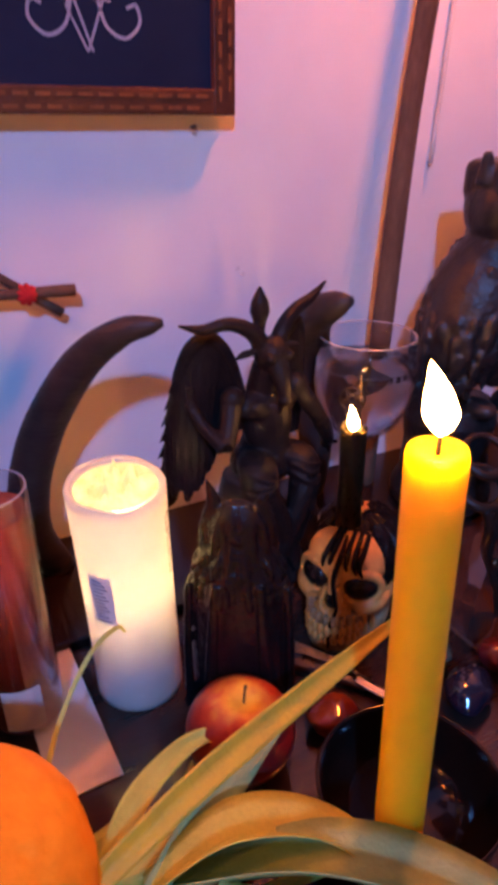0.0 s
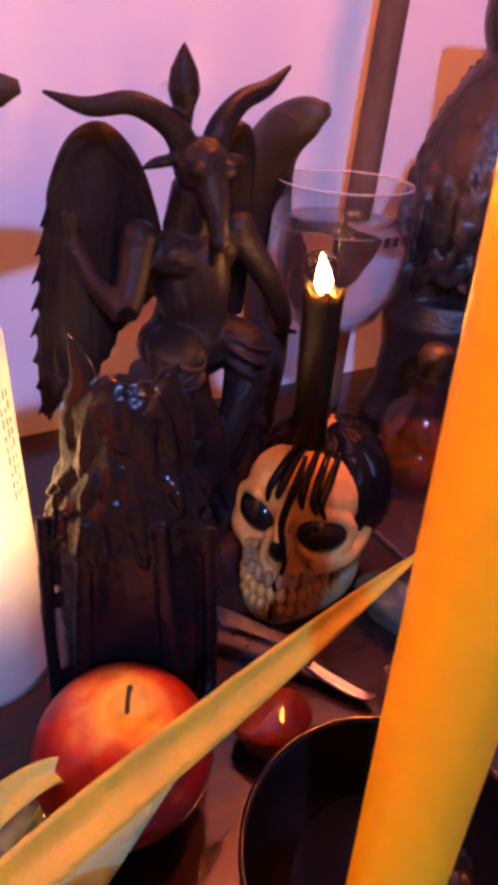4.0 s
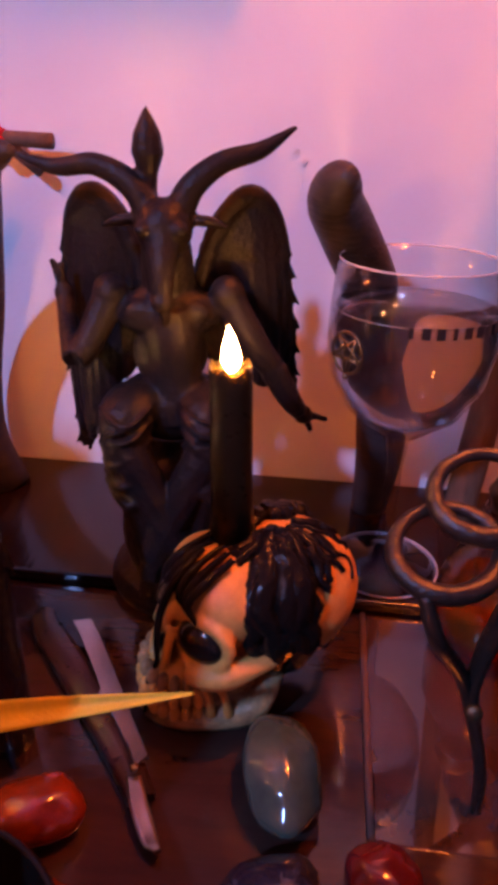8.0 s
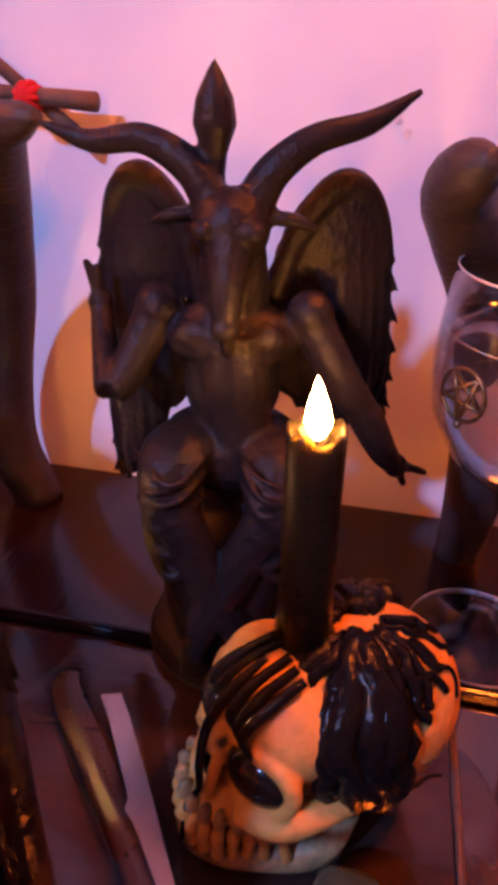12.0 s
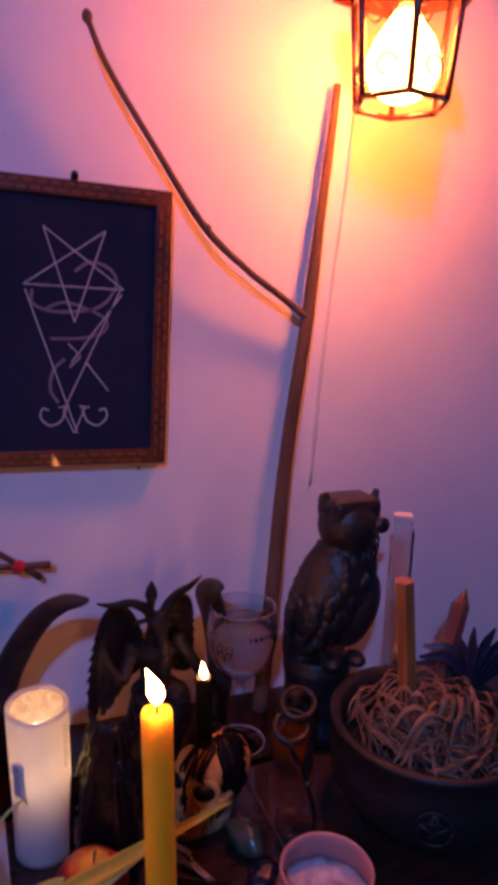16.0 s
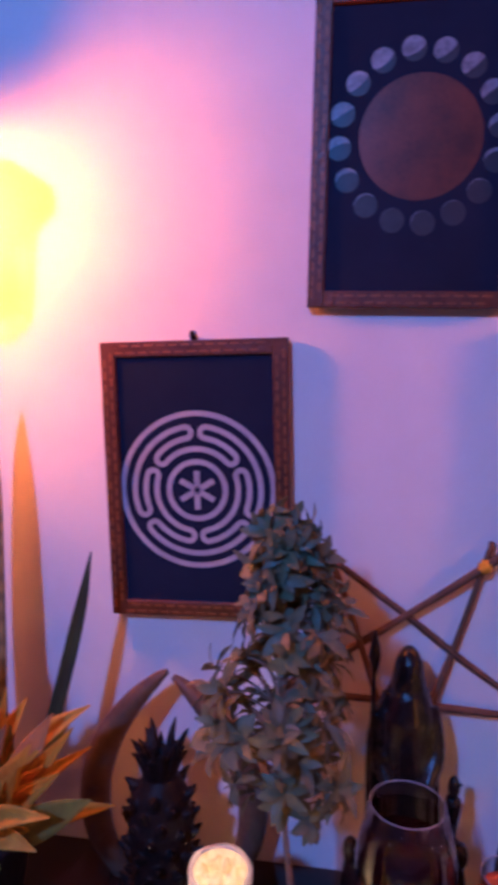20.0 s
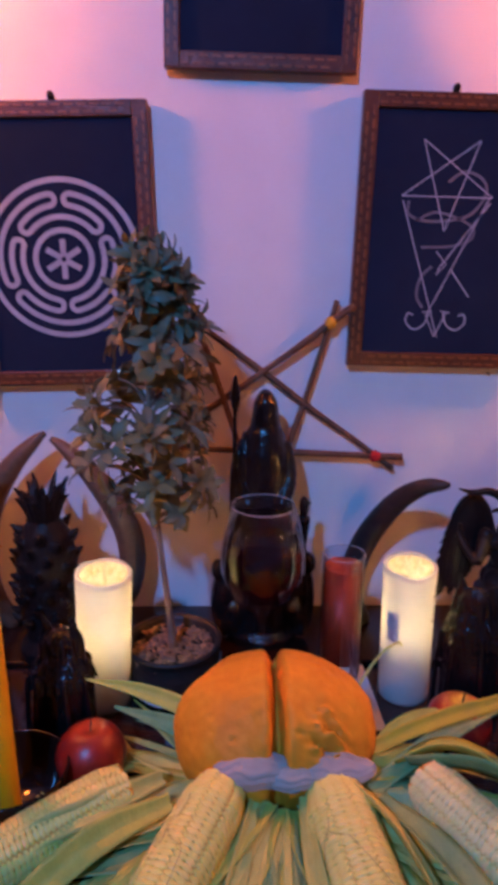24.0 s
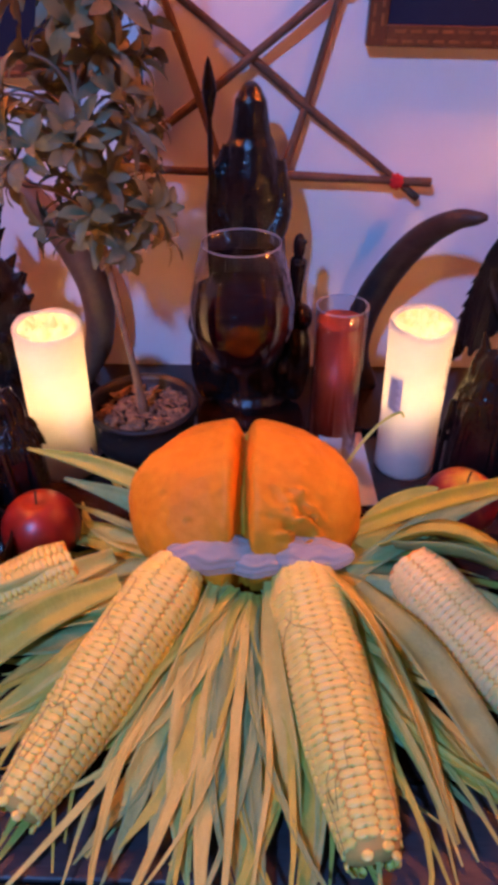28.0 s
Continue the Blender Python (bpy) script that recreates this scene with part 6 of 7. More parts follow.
long_leaf([(-0.070, -0.436, 0.972), (-0.028, -0.500, 0.968), (0.000, -0.570, 0.950), (0.022, -0.640, 0.918)], [0.016, 0.022, 0.019, 0.004], HUSKS[2], (0.8, 0, 0.7), 0.3)
long_leaf([(-0.100, -0.450, 0.955), (-0.098, -0.520, 0.948), (-0.086, -0.590, 0.930), (-0.080, -0.650, 0.908)], [0.012, 0.018, 0.016, 0.003], HUSKS[2], (-0.5, 0, 0.8), 0.25)
long_leaf([(-0.150, -0.450, 0.950), (-0.166, -0.520, 0.942), (-0.190, -0.590, 0.926), (-0.222, -0.650, 0.908)], [0.010, 0.020, 0.017, 0.003], HUSKS[2], (0.5, 0, 0.8), 0.25)
long_leaf([(-0.230, -0.452, 0.952), (-0.290, -0.490, 0.950), (-0.350, -0.540, 0.930), (-0.410, -0.610, 0.908)], [0.016, 0.028, 0.024, 0.004], HUSKS[0], (0.2, -0.6, 0.8), 0.25)
long_leaf([(-0.240, -0.425, 0.956), (-0.300, -0.470, 0.962), (-0.360, -0.500, 0.950), (-0.430, -0.560, 0.915)], [0.014, 0.024, 0.020, 0.003], HUSKS[2], (0.3, -0.7, 0.8), 0.3)

long_leaf([(0.012, -0.405, 0.952), (0.082, -0.448, 0.974), (0.146, -0.504, 0.955), (0.205, -0.568, 0.914)], [0.028, 0.056, 0.060, 0.008], HUSKS[1], (0.5, 0.4, 1), 0.28)
long_leaf([(0.000, -0.400, 0.948), (0.050, -0.405, 0.968), (0.098, -0.428, 0.958), (0.128, -0.478, 0.930)], [0.024, 0.046, 0.042, 0.006], HUSKS[0], (0.3, 0.5, 1), 0.22)
long_leaf([(-0.030, -0.450, 0.950), (0.010, -0.520, 0.958), (0.052, -0.590, 0.935), (0.090, -0.650, 0.908)], [0.020, 0.034, 0.030, 0.004], HUSKS[1], (0.4, -0.2, 1), 0.25)

# small dark horn laid across the cup
lying = tube([(0, 0, 0), (0.035, -0.004, 0.006), (0.075, -0.003, 0.002), (0.118, 0.004, -0.012)], [0.0125, 0.0115, 0.0085, 0.0025], 16, 30)
whole("small_horn", lying, HORN, (-0.547, -0.414, TZ + 0.1595), "small dark horn laid across a cup", "horn")

# ---------------------------------------------------------------- potted plant
LEAF = [mat("leaf_grey_green", (0.165, 0.175, 0.090), (0.090, 0.100, 0.054), rough=0.5, scale=30, bump=0.3, rand=0.8, translucent=0.2),
        mat("leaf_dusky", (0.20, 0.19, 0.115), (0.12, 0.122, 0.072), rough=0.5, scale=30, bump=0.3, rand=0.8, translucent=0.2)]
GRAVEL = mat("bark_chips", (0.34, 0.19, 0.11), (0.12, 0.07, 0.045), rough=0.8, scale=120, bump=0.8)
plant = thing("potted_plant", (-0.250, -0.186, TZ), "bushy grey-green plant in a small black iron pot", "plant")
part("pot", lathe([(0, 0), (0.044, 0), (0.054, 0.006), (0.062, 0.022), (0.063, 0.040), (0.058, 0.054), (0.064, 0.058), (0.065, 0.063), (0.060, 0.064), (0.056, 0.058), (0.057, 0.040), (0, 0.036)], 44), IRON, plant, "black iron pot")
part("handle", tube([(0.064 * math.cos(a), -0.020 - 0.062 * math.sin(a), 0.056 - 0.040 * math.sin(a)) for a in np.linspace(0, math.pi, 17)], [0.0016] * 17, 6), mat("wire", (0.35, 0.33, 0.32), rough=0.3, metal=0.9), plant, "thin wire handle")
bm = b_new()
random.seed(8)
for k in range(260):
    a, rr = random.uniform(0, 6.28), 0.054 * math.sqrt(random.random())
    s = random.uniform(0.0025, 0.0055)
    add_ball(bm, (rr * math.cos(a), rr * math.sin(a), 0.050 + random.uniform(-0.004, 0.003)), (s * 1.9, s * 0.75, s * 0.4), rot(random.uniform(0, 90), 0, random.uniform(0, 180)), 7, 5)
tagged(part("gravel", bm, GRAVEL, plant, "pale bark chips and gravel"), kind="stuff")
STEMM = mat("stem_pale", (0.30, 0.20, 0.13), (0.18, 0.12, 0.08), rough=0.8, scale=60, bump=0.5)
part("stem", tube([(0.0, 0.0, 0.045), (-0.004, -0.010, 0.12), (-0.012, -0.022, 0.22), (-0.018, -0.034, 0.34), (-0.018, -0.034, 0.50)], [0.0065, 0.0042, 0.0036, 0.003, 0.002], 8, 20), STEMM, plant)


def leaf_verts(L, w):
    """A pointed leaf along +x, gently arched."""
    v, f = [], []
    n = 4
    for i in range(n + 1):
        t = i / n
        ww = w * math.sin(math.pi * (0.10 + 0.86 * t) ** 1.45) * 0.5
        z = 0.10 * L * math.sin(math.pi * t) - 0.12 * L * t * t
        v += [(L * t, -ww, z + ww * 0.3), (L * t, 0, z), (L * t, ww, z + ww * 0.3)]
    for i in range(n):
        for j in range(2):
            f.append((3 * i + j, 3 * i + 3 + j, 3 * i + 4 + j, 3 * i + 1 + j))
    return np.array(v), f


def foliage(name, clusters, m, parent, rng, L=(0.020, 0.036), w=(0.0080, 0.0135), per=(6, 9)):
    V, F = [], []
    for c, up in clusters:
        up = Vector(up).normalized()
        base = up.to_track_quat("Z", "Y").to_matrix()
        n = rng.randint(*per)
        ph = rng.uniform(0, 6)
        for k in range(n):
            LV, LF = leaf_verts(rng.uniform(*L), rng.uniform(*w))
            M = base @ (rot(0, 0, math.degrees(ph + k * 6.283 / n) + rng.uniform(-15, 15)).to_3x3() @ rot(rng.uniform(-30, 30), rng.uniform(-62, 30), 0).to_3x3())
            P = np.array([tuple(M @ Vector(p)) for p in LV]) + np.array(c)
            o = len(V)
            V += P.tolist()
            F += [tuple(o + j for j in f) for f in LF]
    me = bpy.data.meshes.new(name)
    me.from_pydata(V, [], F)
    me.polygons.foreach_set("use_smooth", [True] * len(me.polygons))
    me.materials.append(m)
    o = new(name, me)
    o.parent = parent
    tagged(o, label="many small pointed leaves", kind="stuff")
    return o


rng = random.Random(4)
cl = [[], []]
twigs = b_new()
for k in range(150):
    t = rng.random() ** 0.9
    z = 0.265 + 0.295 * t
    rr = 0.096 * (1.02 - 0.80 * t ** 1.15) * math.sqrt(rng.uniform(0.12, 1))
    if t < 0.12:
        rr *= 0.6
    a = rng.uniform(0, 2 * math.pi)
    c = (-0.018 + 0.010 * t + rr * math.cos(a) + 0.008 * math.sin(z * 30), -0.034 + rr * 0.85 * math.sin(a), z)
    up = (math.cos(a) * 0.9, math.sin(a) * 0.9, 0.5)
    cl[k % 2].append((c, up))
    part("twig", tube([(-0.018, -0.034, z - 0.03), ((c[0] - 0.018) / 2, (c[1] - 0.034) / 2, z - 0.008), c], [0.0016, 0.0013, 0.001], 5, 6), STEMM, plant)
foliage("foliage", cl[0], LEAF[0], plant, rng)
foliage("foliage", cl[1], LEAF[1], plant, rng)

# ---------------------------------------------------------------- snake plant with dried leaves
POT = mat("dark_pot", (0.018, 0.022, 0.032), (0.012, 0.014, 0.022), rough=0.4, scale=20, bump=0.2)
snake = thing("snake_plant", (-0.668, -0.160, TZ), "tall banded snake plant with dry leaves in a dark pot", "plant")
part("pot", lathe([(0, 0), (0.050, 0), (0.056, 0.004), (0.074, 0.125), (0.080, 0.127), (0.081, 0.146), (0.075, 0.147), (0.072, 0.128), (0, 0.118)], 40), POT, snake)


def banded(name, c1, c2, freq):
    m = mat(name, c1, c2, rough=0.45, scale=20, bump=0.3)
    n, l = m.node_tree.nodes, m.node_tree.links
    wv = n.new("ShaderNodeTexWave")
    wv.bands_direction = "Z"
    wv.inputs["Scale"].default_value, wv.inputs["Distortion"].default_value, wv.inputs["Detail"].default_value = freq, 9.0, 4
    tc = n.new("ShaderNodeTexCoord")
    l.new(tc.outputs["Object"], wv.inputs["Vector"])
    cr = n.new("ShaderNodeMix")
    cr.data_type = "RGBA"
    cr.inputs["A"].default_value, cr.inputs["B"].default_value = (*c1, 1), (*c2, 1)
    l.new(wv.outputs["Fac"], cr.inputs["Factor"])
    l.new(cr.outputs["Result"], n["Principled BSDF"].inputs["Base Color"])
    return m


SNAKE = banded("snake_leaf", (0.31, 0.22, 0.095), (0.18, 0.130, 0.060), 11.0)
SNAKED = mat("dark_leaf", (0.05, 0.065, 0.030), (0.030, 0.040, 0.022), rough=0.45, scale=20)
part("leaf", ribbon([(-0.002, 0.060, 0.11), (-0.003, 0.064, 0.25), (-0.003, 0.072, 0.40), (-0.001, 0.080, 0.55), (0.000, 0.084, 0.64), (0.003, 0.085, 0.692)], [0.045, 0.052, 0.050, 0.040, 0.022, 0.0015], [(0.1, -1, 0.0)] * 6, 0.18, 30, 0.004, 6), SNAKE, snake, "tall banded leaf")
part("leaf", ribbon([(0.050, 0.030, 0.11), (0.095, 0.046, 0.26), (0.130, 0.058, 0.40), (0.146, 0.063, 0.482)], [0.014, 0.018, 0.016, 0.0015], [(0.2, -1, 0.1)] * 4, 0.25, 18, 0.002, 4), SNAKED, snake, "narrow dark green leaf")
part("leaf", ribbon([(-0.040, 0.03, 0.11), (-0.060, 0.04, 0.26), (-0.080, 0.045, 0.38), (-0.090, 0.046, 0.46)], [0.014, 0.02, 0.018, 0.0015], [(0.2, -1, 0.1)] * 4, 0.25, 18, 0.002, 4), SNAKED, snake, "narrow dark green leaf")
DRY = [mat("dry_straw", (0.86, 0.52, 0.08), (0.68, 0.36, 0.05), rough=0.6, scale=8, bump=0.4, stretch=(6, 6, 1), rand=0.6, translucent=0.4),
       mat("dry_rust", (0.72, 0.34, 0.13), (0.52, 0.20, 0.08), rough=0.6, scale=8, bump=0.4, stretch=(6, 6, 1), rand=0.6, translucent=0.25),
       mat("dry_olive", (0.36, 0.33, 0.07), (0.24, 0.22, 0.06), rough=0.6, scale=8, bump=0.4, stretch=(6, 6, 1), rand=0.6, translucent=0.25)]
rng = random.Random(12)
for k in range(64):
    th = rng.gauss(0.10, 0.46)                  # lean from upright, to +x
    L = rng.uniform(0.19, 0.33) * (1 - 0.22 * abs(th))
    d = Vector((math.sin(th), rng.uniform(-0.55, 0.05), math.cos(th))).normalized()
    p0 = Vector((rng.uniform(-0.034, 0.034), rng.uniform(-0.035, 0.020), 0.112))
    droop = rng.uniform(0.0, 0.03) * abs(math.sin(th))
    twist = rng.uniform(-0.5, 0.5)
    pts = [p0 + d * L * t - Vector((-0.010 * twist * t, 0, droop * t * t * 1.4)) for t in (0, 0.35, 0.7, 1.0)]
    w = rng.uniform(0.018, 0.044)
    part("dry_leaf", ribbon(pts, [w * 0.6, w, w * 0.8, 0.0015], [(twist, -1, rng.uniform(0.0, 0.5)), (0.5 * twist, -1, 0.2), (-0.4 * twist, -1, 0.2), (-twist, -1, 0.3)], rng.uniform(0.1, 0.35), 14, 0.0006, 4), DRY[rng.choice((0, 0, 0, 1, 1, 2))], snake)
for p, q, r2 in (((0.03, -0.04, 0.15), (0.09, -0.075, 0.190), (0.135, -0.085, 0.185)), ((0.05, -0.02, 0.20), (0.12, -0.03, 0.285), (0.175, -0.02, 0.325)), ((0.04, -0.05, 0.16), (0.10, -0.09, 0.225), (0.16, -0.10, 0.240)), ((0.02, -0.05, 0.14), (0.06, -0.085, 0.20), (0.10, -0.10, 0.17))):
    part("dry_leaf", ribbon([p, q, r2], [0.016, 0.026, 0.002], [(0, -1, 0.7)] * 3, 0.3, 14, 0.0007, 4), DRY[0], snake)

# ---------------------------------------------------------------- cauldron of dried things
cauld = thing("iron_cauldron", (0.512, -0.300, TZ), "wide black iron cauldron filled with dried raffia", "cauldron")
part("body", lathe([(0, 0), (0.070, 0), (0.095, 0.012), (0.118, 0.050), (0.122, 0.085), (0.116, 0.112), (0.124, 0.120), (0.124, 0.127), (0.116, 0.128), (0.108, 0.116), (0.112, 0.085), (0.100, 0.045), (0, 0.03)], 60), IRON, cauld)
em = b_new()
ea = radians(238)
EC = Vector((0.123 * math.cos(ea), 0.123 * math.sin(ea), 0.068))
eu = Vector((-math.sin(ea), math.cos(ea), 0))
add_tube(em, [EC + 0.020 * (math.cos(t) * eu + math.sin(t) * Vector((0, 0, 1))) for t in np.linspace(0, 2 * math.pi, 25)], [0.0022] * 25, 6)
for k in range(5):
    a, b = math.pi / 2 + k * 4 * math.pi / 5, math.pi / 2 + (k + 1) * 4 * math.pi / 5
    add_tube(em, [EC + 0.019 * (math.cos(a) * eu + math.sin(a) * Vector((0, 0, 1))), EC + 0.019 * (math.cos(b) * eu + math.sin(b) * Vector((0, 0, 1)))], [0.002, 0.002], 5)
part("emblem", em, IRON, cauld, "raised five-pointed star in a ring")
RAFF = mat("raffia", (0.24, 0.17, 0.11), (0.10, 0.07, 0.05), rough=0.75, scale=40, rand=0.3)
raff = thing("raffia_nest", (0.512, -0.300, TZ + 0.055), "tangle of pale dry raffia strips in the cauldron", "raffia")
rng = random.Random(6)
bm = b_new()
for k in range(300):
    a = rng.uniform(0, 6.28)
    r0 = 0.092 * math.sqrt(rng.random())
    z0 = rng.uniform(-0.005, 0.085) * (1 - 0.25 * r0 / 0.09)
    dirn = a + rng.uniform(0.9, 2.2)
    pts = []
    for i in range(5):
        t = i / 4 - 0.5
        x = r0 * math.cos(a) + 0.085 * t * math.cos(dirn + t)
        y = r0 * math.sin(a) + 0.085 * t * math.sin(dirn + t)
        rr = math.hypot(x, y)
        if rr > 0.104:
            x, y = x * 0.104 / rr, y * 0.104 / rr
        pts.append((x, y, z0 + 0.020 * math.cos(t * 3) + rng.uniform(-0.008, 0.012)))
    add_ribbon(bm, pts, [0.001, 0.0026, 0.003, 0.0026, 0.001], [(rng.uniform(-1, 1), rng.uniform(-1, 1), 1)] * 5, 0.2, 12, 0.0005, 2)
tagged(part("raffia_strips", bm, RAFF, raff, "tangled pale raffia strips"), kind="stuff")
for k in range(24):
    a = rng.uniform(2.4, 5.4)
    r0 = rng.uniform(0.05, 0.10)
    pts = [(r0 * math.cos(a), r0 * math.sin(a), 0.06), (r0 * 0.7 * math.cos(a + 0.3), r0 * 0.7 * math.sin(a + 0.3), 0.10 + rng.uniform(0, 0.02)), (r0 * 0.6 * math.cos(a + 0.9), r0 * 0.6 * math.sin(a + 0.9), 0.085), (r0 * math.cos(a + 1.1), r0 * math.sin(a + 1.1), 0.055)]
    part("raffia_loop", ribbon(pts, [0.003, 0.006, 0.006, 0.003], [(rng.uniform(-0.6, 0.6), rng.uniform(-0.6, 0.6), 1)] * 4, 0.2, 16, 0.0005, 2), RAFF, raff)

# things standing behind and in the cauldron
CLEAR = mat("clear_plastic", (0.92, 0.90, 0.92), (0.85, 0.82, 0.86), rough=0.12, trans=0.85, ior=1.3, scale=30)
inc = thing("incense_box", (0.578, -0.118, BZ), "tall clear box with a printed dark panel", "box", turn=-30)
part("box", box((0, 0, 0.156), (0.026, 0.020, 0.312), 0.002), CLEAR, inc, smooth=False)
part("panel", box((0.0145, 0, 0.150), (0.003, 0.021, 0.290)), mat("dark_card", (0.05, 0.035, 0.035), rough=0.5), inc, "dark printed card side", smooth=False)
for k in range(2):
    part("small_print", box((0.0163, 0, 0.255 - 0.040 * k), (0.0008, 0.012, 0.030)), INK, inc, "pale printed block", smooth=False)
part("lid", box((-0.001, 0, 0.316), (0.027, 0.021, 0.008), 0.001), mat("white_lid", (0.75, 0.66, 0.60), rough=0.5), inc, "white cap", smooth=False)
wood = thing("wooden_stick", (0.512, -0.260, TZ + 0.075), "thick amber wooden stick standing in the cauldron", "stick", tilt=(-3, -5))
part("stick", prism([(0.013 * math.cos(radians(60 * k)), 0.013 * math.sin(radians(60 * k))) for k in range(6)], 0.0, 0.213), mat("amber_wood", (0.42, 0.16, 0.04), (0.22, 0.07, 0.02), rough=0.3, scale=12, stretch=(6, 6, 1), coat=0.3), wood, smooth=False)
cry = thing("crystal_point", (0.570, -0.235, TZ + 0.10), "slanting smoky quartz point", "crystal", tilt=(-20, 32))
bm = prism([(0.013 * math.cos(radians(60 * k)), 0.013 * math.sin(radians(60 * k))) for k in range(6)], 0.0, 0.135)
tipv = bm.verts.new((0.002, 0, 0.163))
top = [f for f in bm.faces if abs(f.calc_center_median().z - 0.135) < 1e-4 and len(f.verts) == 6][0]
edges = list(top.edges)
bmesh.ops.delete(bm, geom=[top], context="FACES_ONLY")
for ed in edges:
    bm.faces.new((ed.verts[0], ed.verts[1], tipv))
part("crystal", bm, mat("smoky_quartz", (0.22, 0.10, 0.08), (0.14, 0.07, 0.06), rough=0.10, scale=30, trans=0.4, bump=0.2), cry, smooth=False)
blue = thing("blue_bottle", (0.556, -0.166, BZ), "small blue glass bottle with a pale cap", "bottle")
part("glass", lathe([(0, 0), (0.014, 0), (0.015, 0.003), (0.015, 0.095), (0.009, 0.106), (0.008, 0.118), (0, 0.118)], 24), mat("blue_glass", (0.10, 0.28, 0.65), (0.06, 0.18, 0.5), rough=0.06, trans=0.5, scale=20), blue)
part("cap", lathe([(0, 0.1185), (0.0095, 0.1185), (0.0095, 0.136), (0, 0.137)], 20), mat("pale_cap", (0.6, 0.58, 0.5), rough=0.4), blue)
fea = thing("dark_feathers", (0.610, -0.255, TZ + 0.11), "bunch of dark blue-black feathers in the cauldron", "feathers")
for k in range(9):
    a = radians(-40 + 24 * k)
    pts = [(0, 0, 0), (0.03 * math.cos(a), 0.03 * math.sin(a), 0.05), (0.075 * math.cos(a), 0.06 * math.sin(a), 0.085 - 0.004 * k)]
    part("feather", ribbon(pts, [0.004, 0.020, 0.004], [(0.2, -1, 0.4)] * 3, 0.2, 12, 0.0008, 4), mat("feather", (0.020, 0.025, 0.06), (0.012, 0.014, 0.03), rough=0.35, scale=50, stretch=(1, 1, 5)), fea)

# ---------------------------------------------------------------- stones, razor, papers
def stone(name, x, y, r, m, label, turn=0.0, seed=0, facets=0.0, z=None, cat="stone"):
    bm = ball((0, 0, 0), 1.0, None, 28, 20)
    for v in bm.verts:
        n1 = noise.noise(v.co * 1.3 + Vector((seed, 0, 0)))
        f = 1 + 0.16 * n1 + 0.05 * noise.noise(v.co * 3 + Vector((0, seed, 0)))
        if facets:
            f *= 1 - facets * 0.25 * abs(math.sin(3 * math.atan2(v.co.y, v.co.x) + seed))
        v.co = (v.co.x * r[0] * f, v.co.y * r[1] * f, v.co.z * r[2] * f)
    low = min(v.co.z for v in bm.verts)
    return whole(name, bm, m, (x, y, (z or TZ) - low - 0.0008), label, cat, group="polished stones", turn=turn)


CARN = mat("carnelian", (0.24, 0.034, 0.006), (0.10, 0.010, 0.004), rough=0.10, scale=30, coat=0.6, sss=0.2, sss_col=(0.006, 0.002, 0.001))
GREEN = mat("green_jasper", (0.050, 0.080, 0.060), (0.028, 0.046, 0.038), rough=0.12, scale=30, coat=0.5)
NAVY = mat("dark_blue_stone", (0.012, 0.013, 0.028), (0.008, 0.008, 0.016), rough=0.10, scale=40, coat=0.6)
ROSE = mat("rose_quartz", (0.55, 0.40, 0.46), (0.42, 0.28, 0.34), rough=0.25, scale=30, trans=0.25, bump=0.2)
AGATE = mat("agate", (0.30, 0.22, 0.18), (0.14, 0.095, 0.075), rough=0.2, scale=60, coat=0.4)
stone("carnelian", 0.168, -0.322, (0.021, 0.0165, 0.011), CARN, "polished red carnelian pebble", 20, 3)
stone("carnelian", 0.218, -0.372, (0.019, 0.016, 0.011), CARN, "polished red carnelian pebble", -40, 7)
stone("carnelian", 0.186, -0.358, (0.012, 0.010, 0.008), CARN, "small polished red carnelian pebble", 10, 9)
stone("jasper_egg", 0.273, -0.292, (0.0185, 0.029, 0.015), GREEN, "egg-shaped grey-green polished stone", 14, 1)
stone("dark_stone", 0.272, -0.350, (0.024, 0.018, 0.013), NAVY, "dark blue polished stone", 30, 5, 0.0)
stone("dark_stone", 0.318, -0.334, (0.016, 0.016, 0.012), mat("garnet", (0.10, 0.012, 0.016), (0.05, 0.006, 0.01), rough=0.12, scale=30, coat=0.5), "dark red rounded stone", 0, 6)
stone("rose_quartz", 0.262, -0.520, (0.024, 0.018, 0.016), ROSE, "rough pale rose quartz", 30, 2, 0.8)
stone("rose_quartz", 0.296, -0.512, (0.020, 0.018, 0.017), ROSE, "rough pale rose quartz", -20, 4, 0.8)
stone("rose_quartz", 0.312, -0.552, (0.017, 0.015, 0.014), mat("pink_stone", (0.55, 0.22, 0.20), (0.40, 0.14, 0.13), rough=0.3, scale=30), "rounded pink stone on the table", 0, 8)
for k, (x, y, r, z) in enumerate(((0.206, -0.492, 0.032, 0.0), (0.222, -0.512, 0.026, 0.0))):
    bm = lathe([(0, 0.0)] + [(r * t, 0) for t in (0.2, 0.6, 0.95)] + [(r, 0.002), (r * 0.98, 0.006), (r * 0.5, 0.0065), (0, 0.0065)], 26)
    for v in bm.verts:
        v.co *= 1 + 0.10 * noise.noise(Vector((v.co.x * 40, v.co.y * 40, k)))
    whole("agate_slice", bm, AGATE, (x, y, TZ + 0.007 * k), "grey-brown polished agate slice", "stone", group="polished stones", tilt=(0, 12 * k))
STICKD = mat("incense", (0.10, 0.05, 0.035), rough=0.8)
whole("incense_stick", tube([(0, 0.150, 0.004), (0, 0.0, 0.0045), (0.002, -0.010, 0.004)], [0.0018, 0.0018, 0.0016], 8, 10), STICKD, (0.315, -0.312, TZ - 0.002), "thin brown incense stick lying flat", "incense")

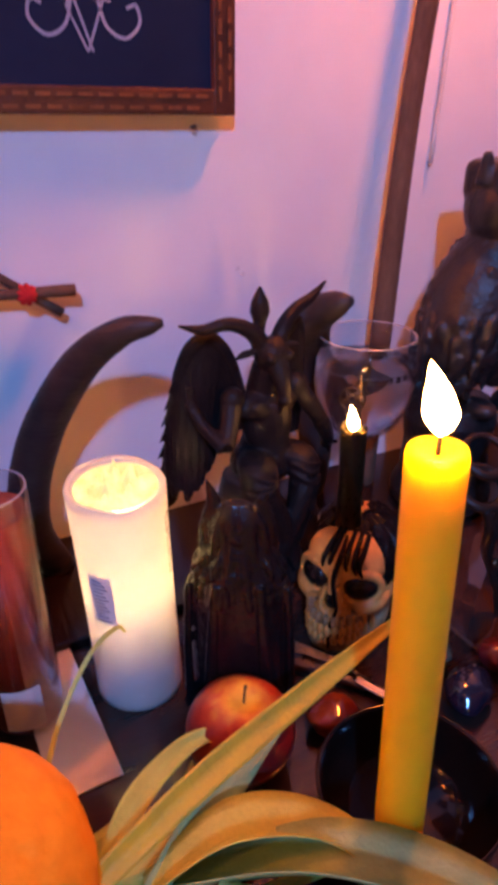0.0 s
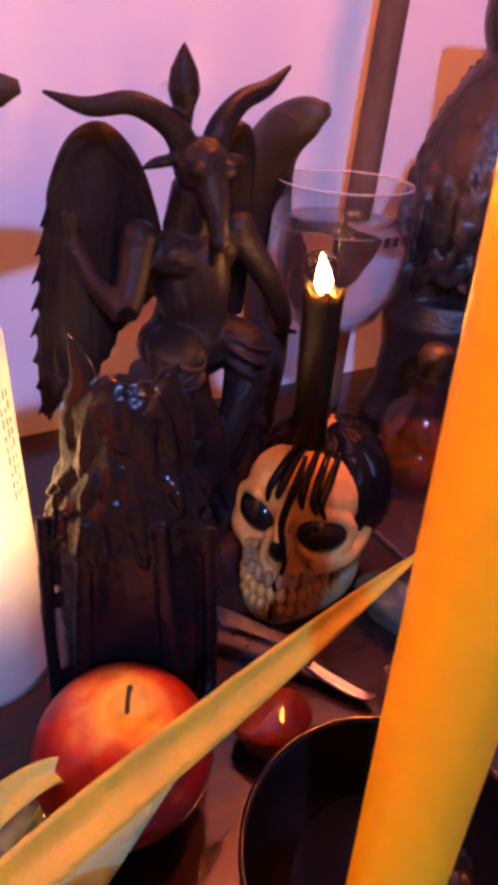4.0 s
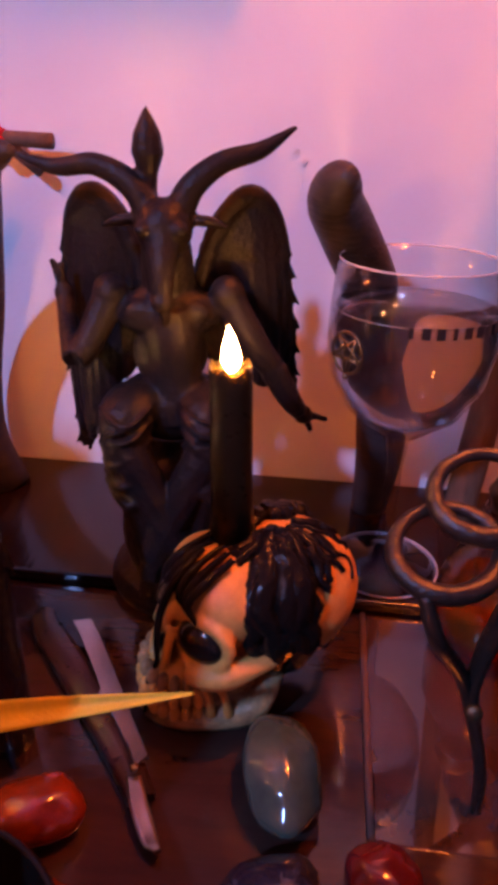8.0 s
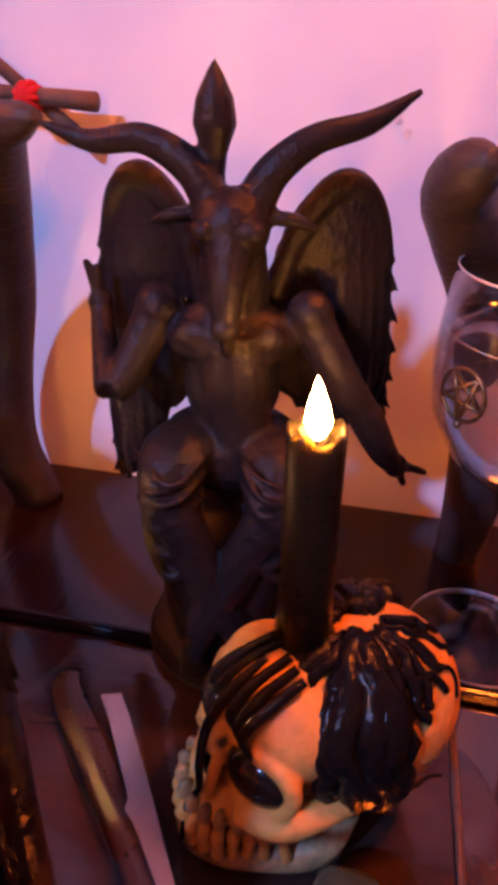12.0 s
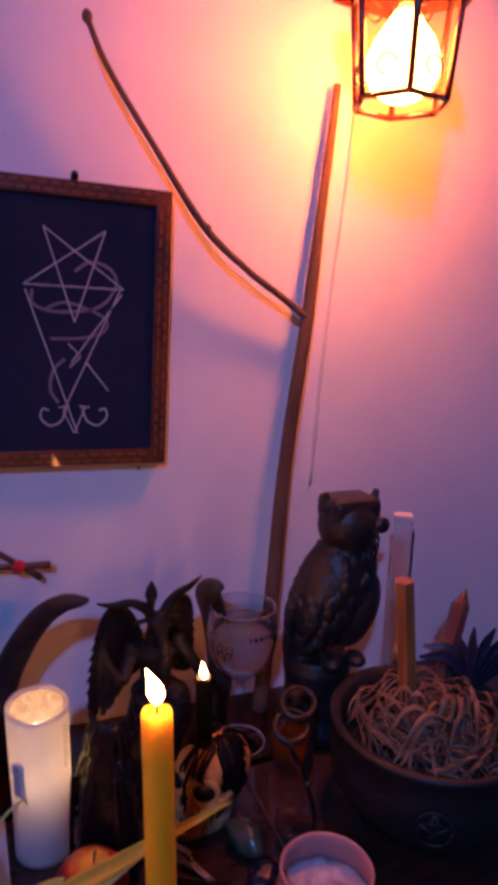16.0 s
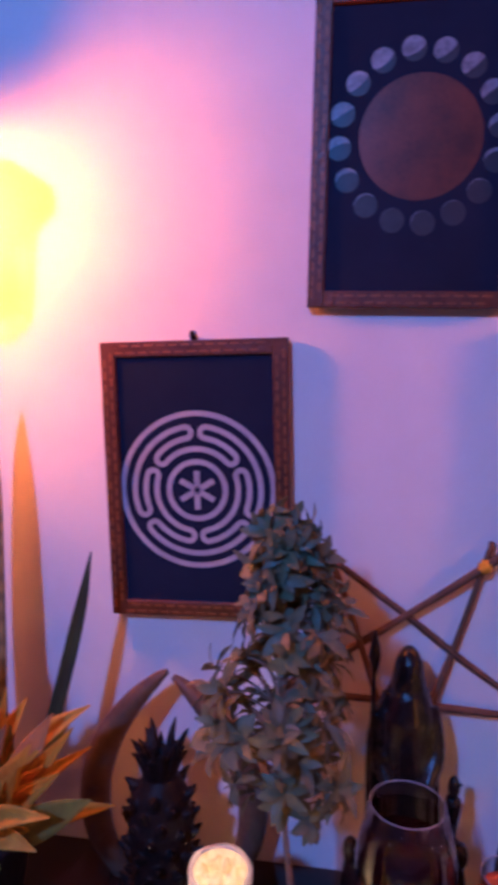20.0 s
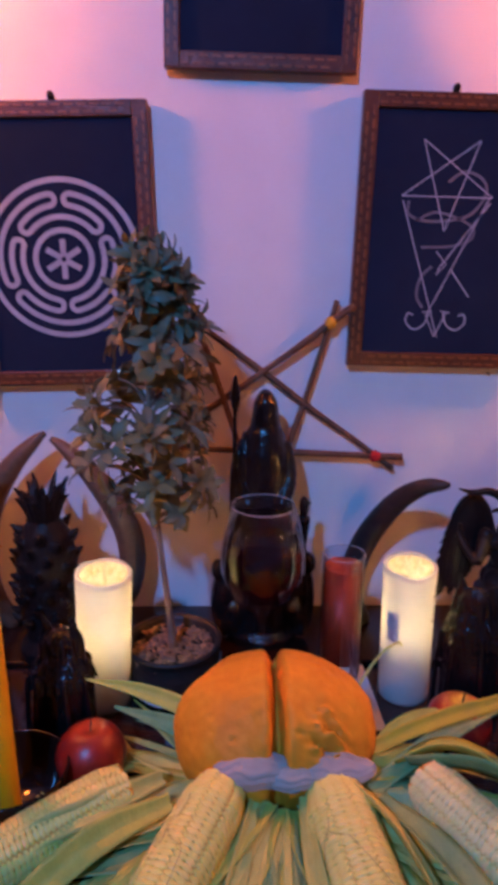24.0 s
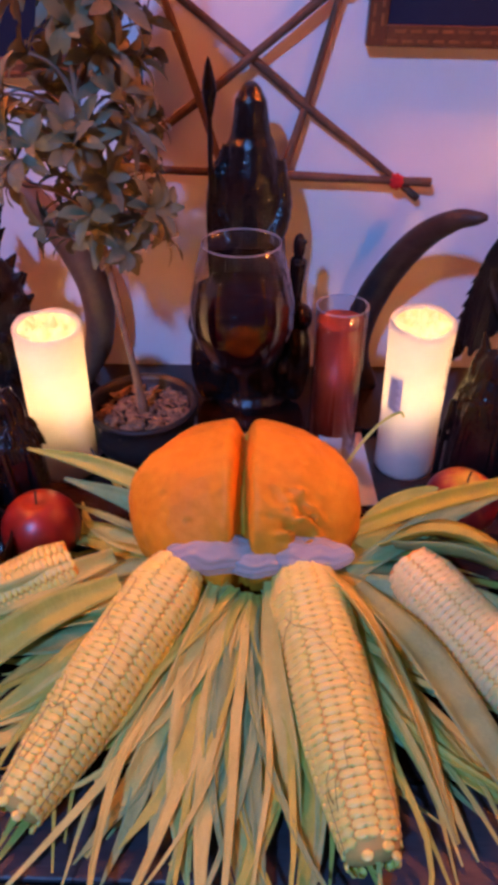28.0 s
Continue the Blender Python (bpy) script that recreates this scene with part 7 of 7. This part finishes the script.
razor = thing("straight_razor", (0.199, -0.294, TZ + 0.001), "straight razor with a dark handle, half folded", "razor")
razor.scale = (0.97, 0.80, 1.0)
part("handle", ribbon([(0.012, -0.016, 0.006), (-0.010, 0.020, 0.008), (-0.048, 0.072, 0.009), (-0.078, 0.112, 0.008), (-0.084, 0.130, 0.006)], [0.014, 0.018, 0.019, 0.017, 0.010], [(0, 0, 1)] * 5, -0.12, 24, 0.007, 6), mat("razor_scale", (0.030, 0.012, 0.012), (0.018, 0.009, 0.009), rough=0.3, scale=20, coat=0.3), razor, "dark plum handle")
STEEL = mat("worn_steel", (0.55, 0.50, 0.50), (0.49, 0.44, 0.44), rough=0.22, metal=0.95, scale=9)
part("blade", prism([(0.006, -0.002), (0.000, 0.010), (-0.020, 0.040), (-0.026, 0.046), (-0.026, 0.052), (-0.050, 0.096), (-0.060, 0.112), (-0.050, 0.116), (-0.040, 0.100), (-0.014, 0.052), (0.010, 0.006)], 0.0085, 0.0105), STEEL, razor, "bare steel blade", smooth=False)
part("tang", ribbon([(0.006, -0.006, 0.007), (0.012, -0.022, 0.006), (0.021, -0.040, 0.005), (0.026, -0.046, 0.007)], [0.007, 0.009, 0.008, 0.003], [(0, 0, 1)] * 4, 0.02, 14, 0.002, 4), STEEL, razor, "bare steel tang")
part("pivot", lathe([(0, 0), (0.0026, 0), (0.0022, 0.0016), (0, 0.002)], 14, (0.006, -0.004, 0.0105)), mat("brass", (0.6, 0.42, 0.2), rough=0.25, metal=1.0), razor, "bright rivet")

note = whole("paper_note", box((0, 0, 0), (0.046, 0.135, 0.0012)), mat("note_paper", (0.78, 0.70, 0.66), (0.70, 0.61, 0.57), rough=0.85, scale=12, bump=0.2), (-0.008, -0.225, TZ + 0.0010), "folded sheet of white paper lying flat", "paper", turn=2, smooth=False)
tile = whole("black_tile", box((0, 0, 0), (0.130, 0.150, 0.006), 0.001), mat("tile_black", (0.050, 0.024, 0.020), (0.036, 0.018, 0.016), rough=0.05, scale=20, coat=1.0, rvar=0.02), (0.378, -0.236, TZ - 0.0025), "flat glossy black tile under a bottle", "tile", smooth=False)
crys = whole("glass_prism", box((0, 0, 0), (0.030, 0.022, 0.016), 0.003, rot(0, 0, 30)), mat("ice_crystal", (0.75, 0.78, 0.90), rough=0.12, trans=0.7), (-0.232, -0.318, TZ + 0.0078), "clear chunky crystal on the table", "crystal", smooth=False)
random.seed(2)
for k, (x, y) in enumerate(((-0.460, -0.400), (-0.535, -0.470), (-0.610, -0.395), (-0.575, -0.430))):
    stone("tumbled_stone", x, y, (0.017, 0.014, 0.011), (mat("orange_calcite", (0.55, 0.17, 0.05), (0.40, 0.10, 0.03), rough=0.3), mat("olive_stone", (0.10, 0.085, 0.03), rough=0.25), AGATE, NAVY)[k], "small tumbled stone on the table", 30 * k, k + 12, 0.5)
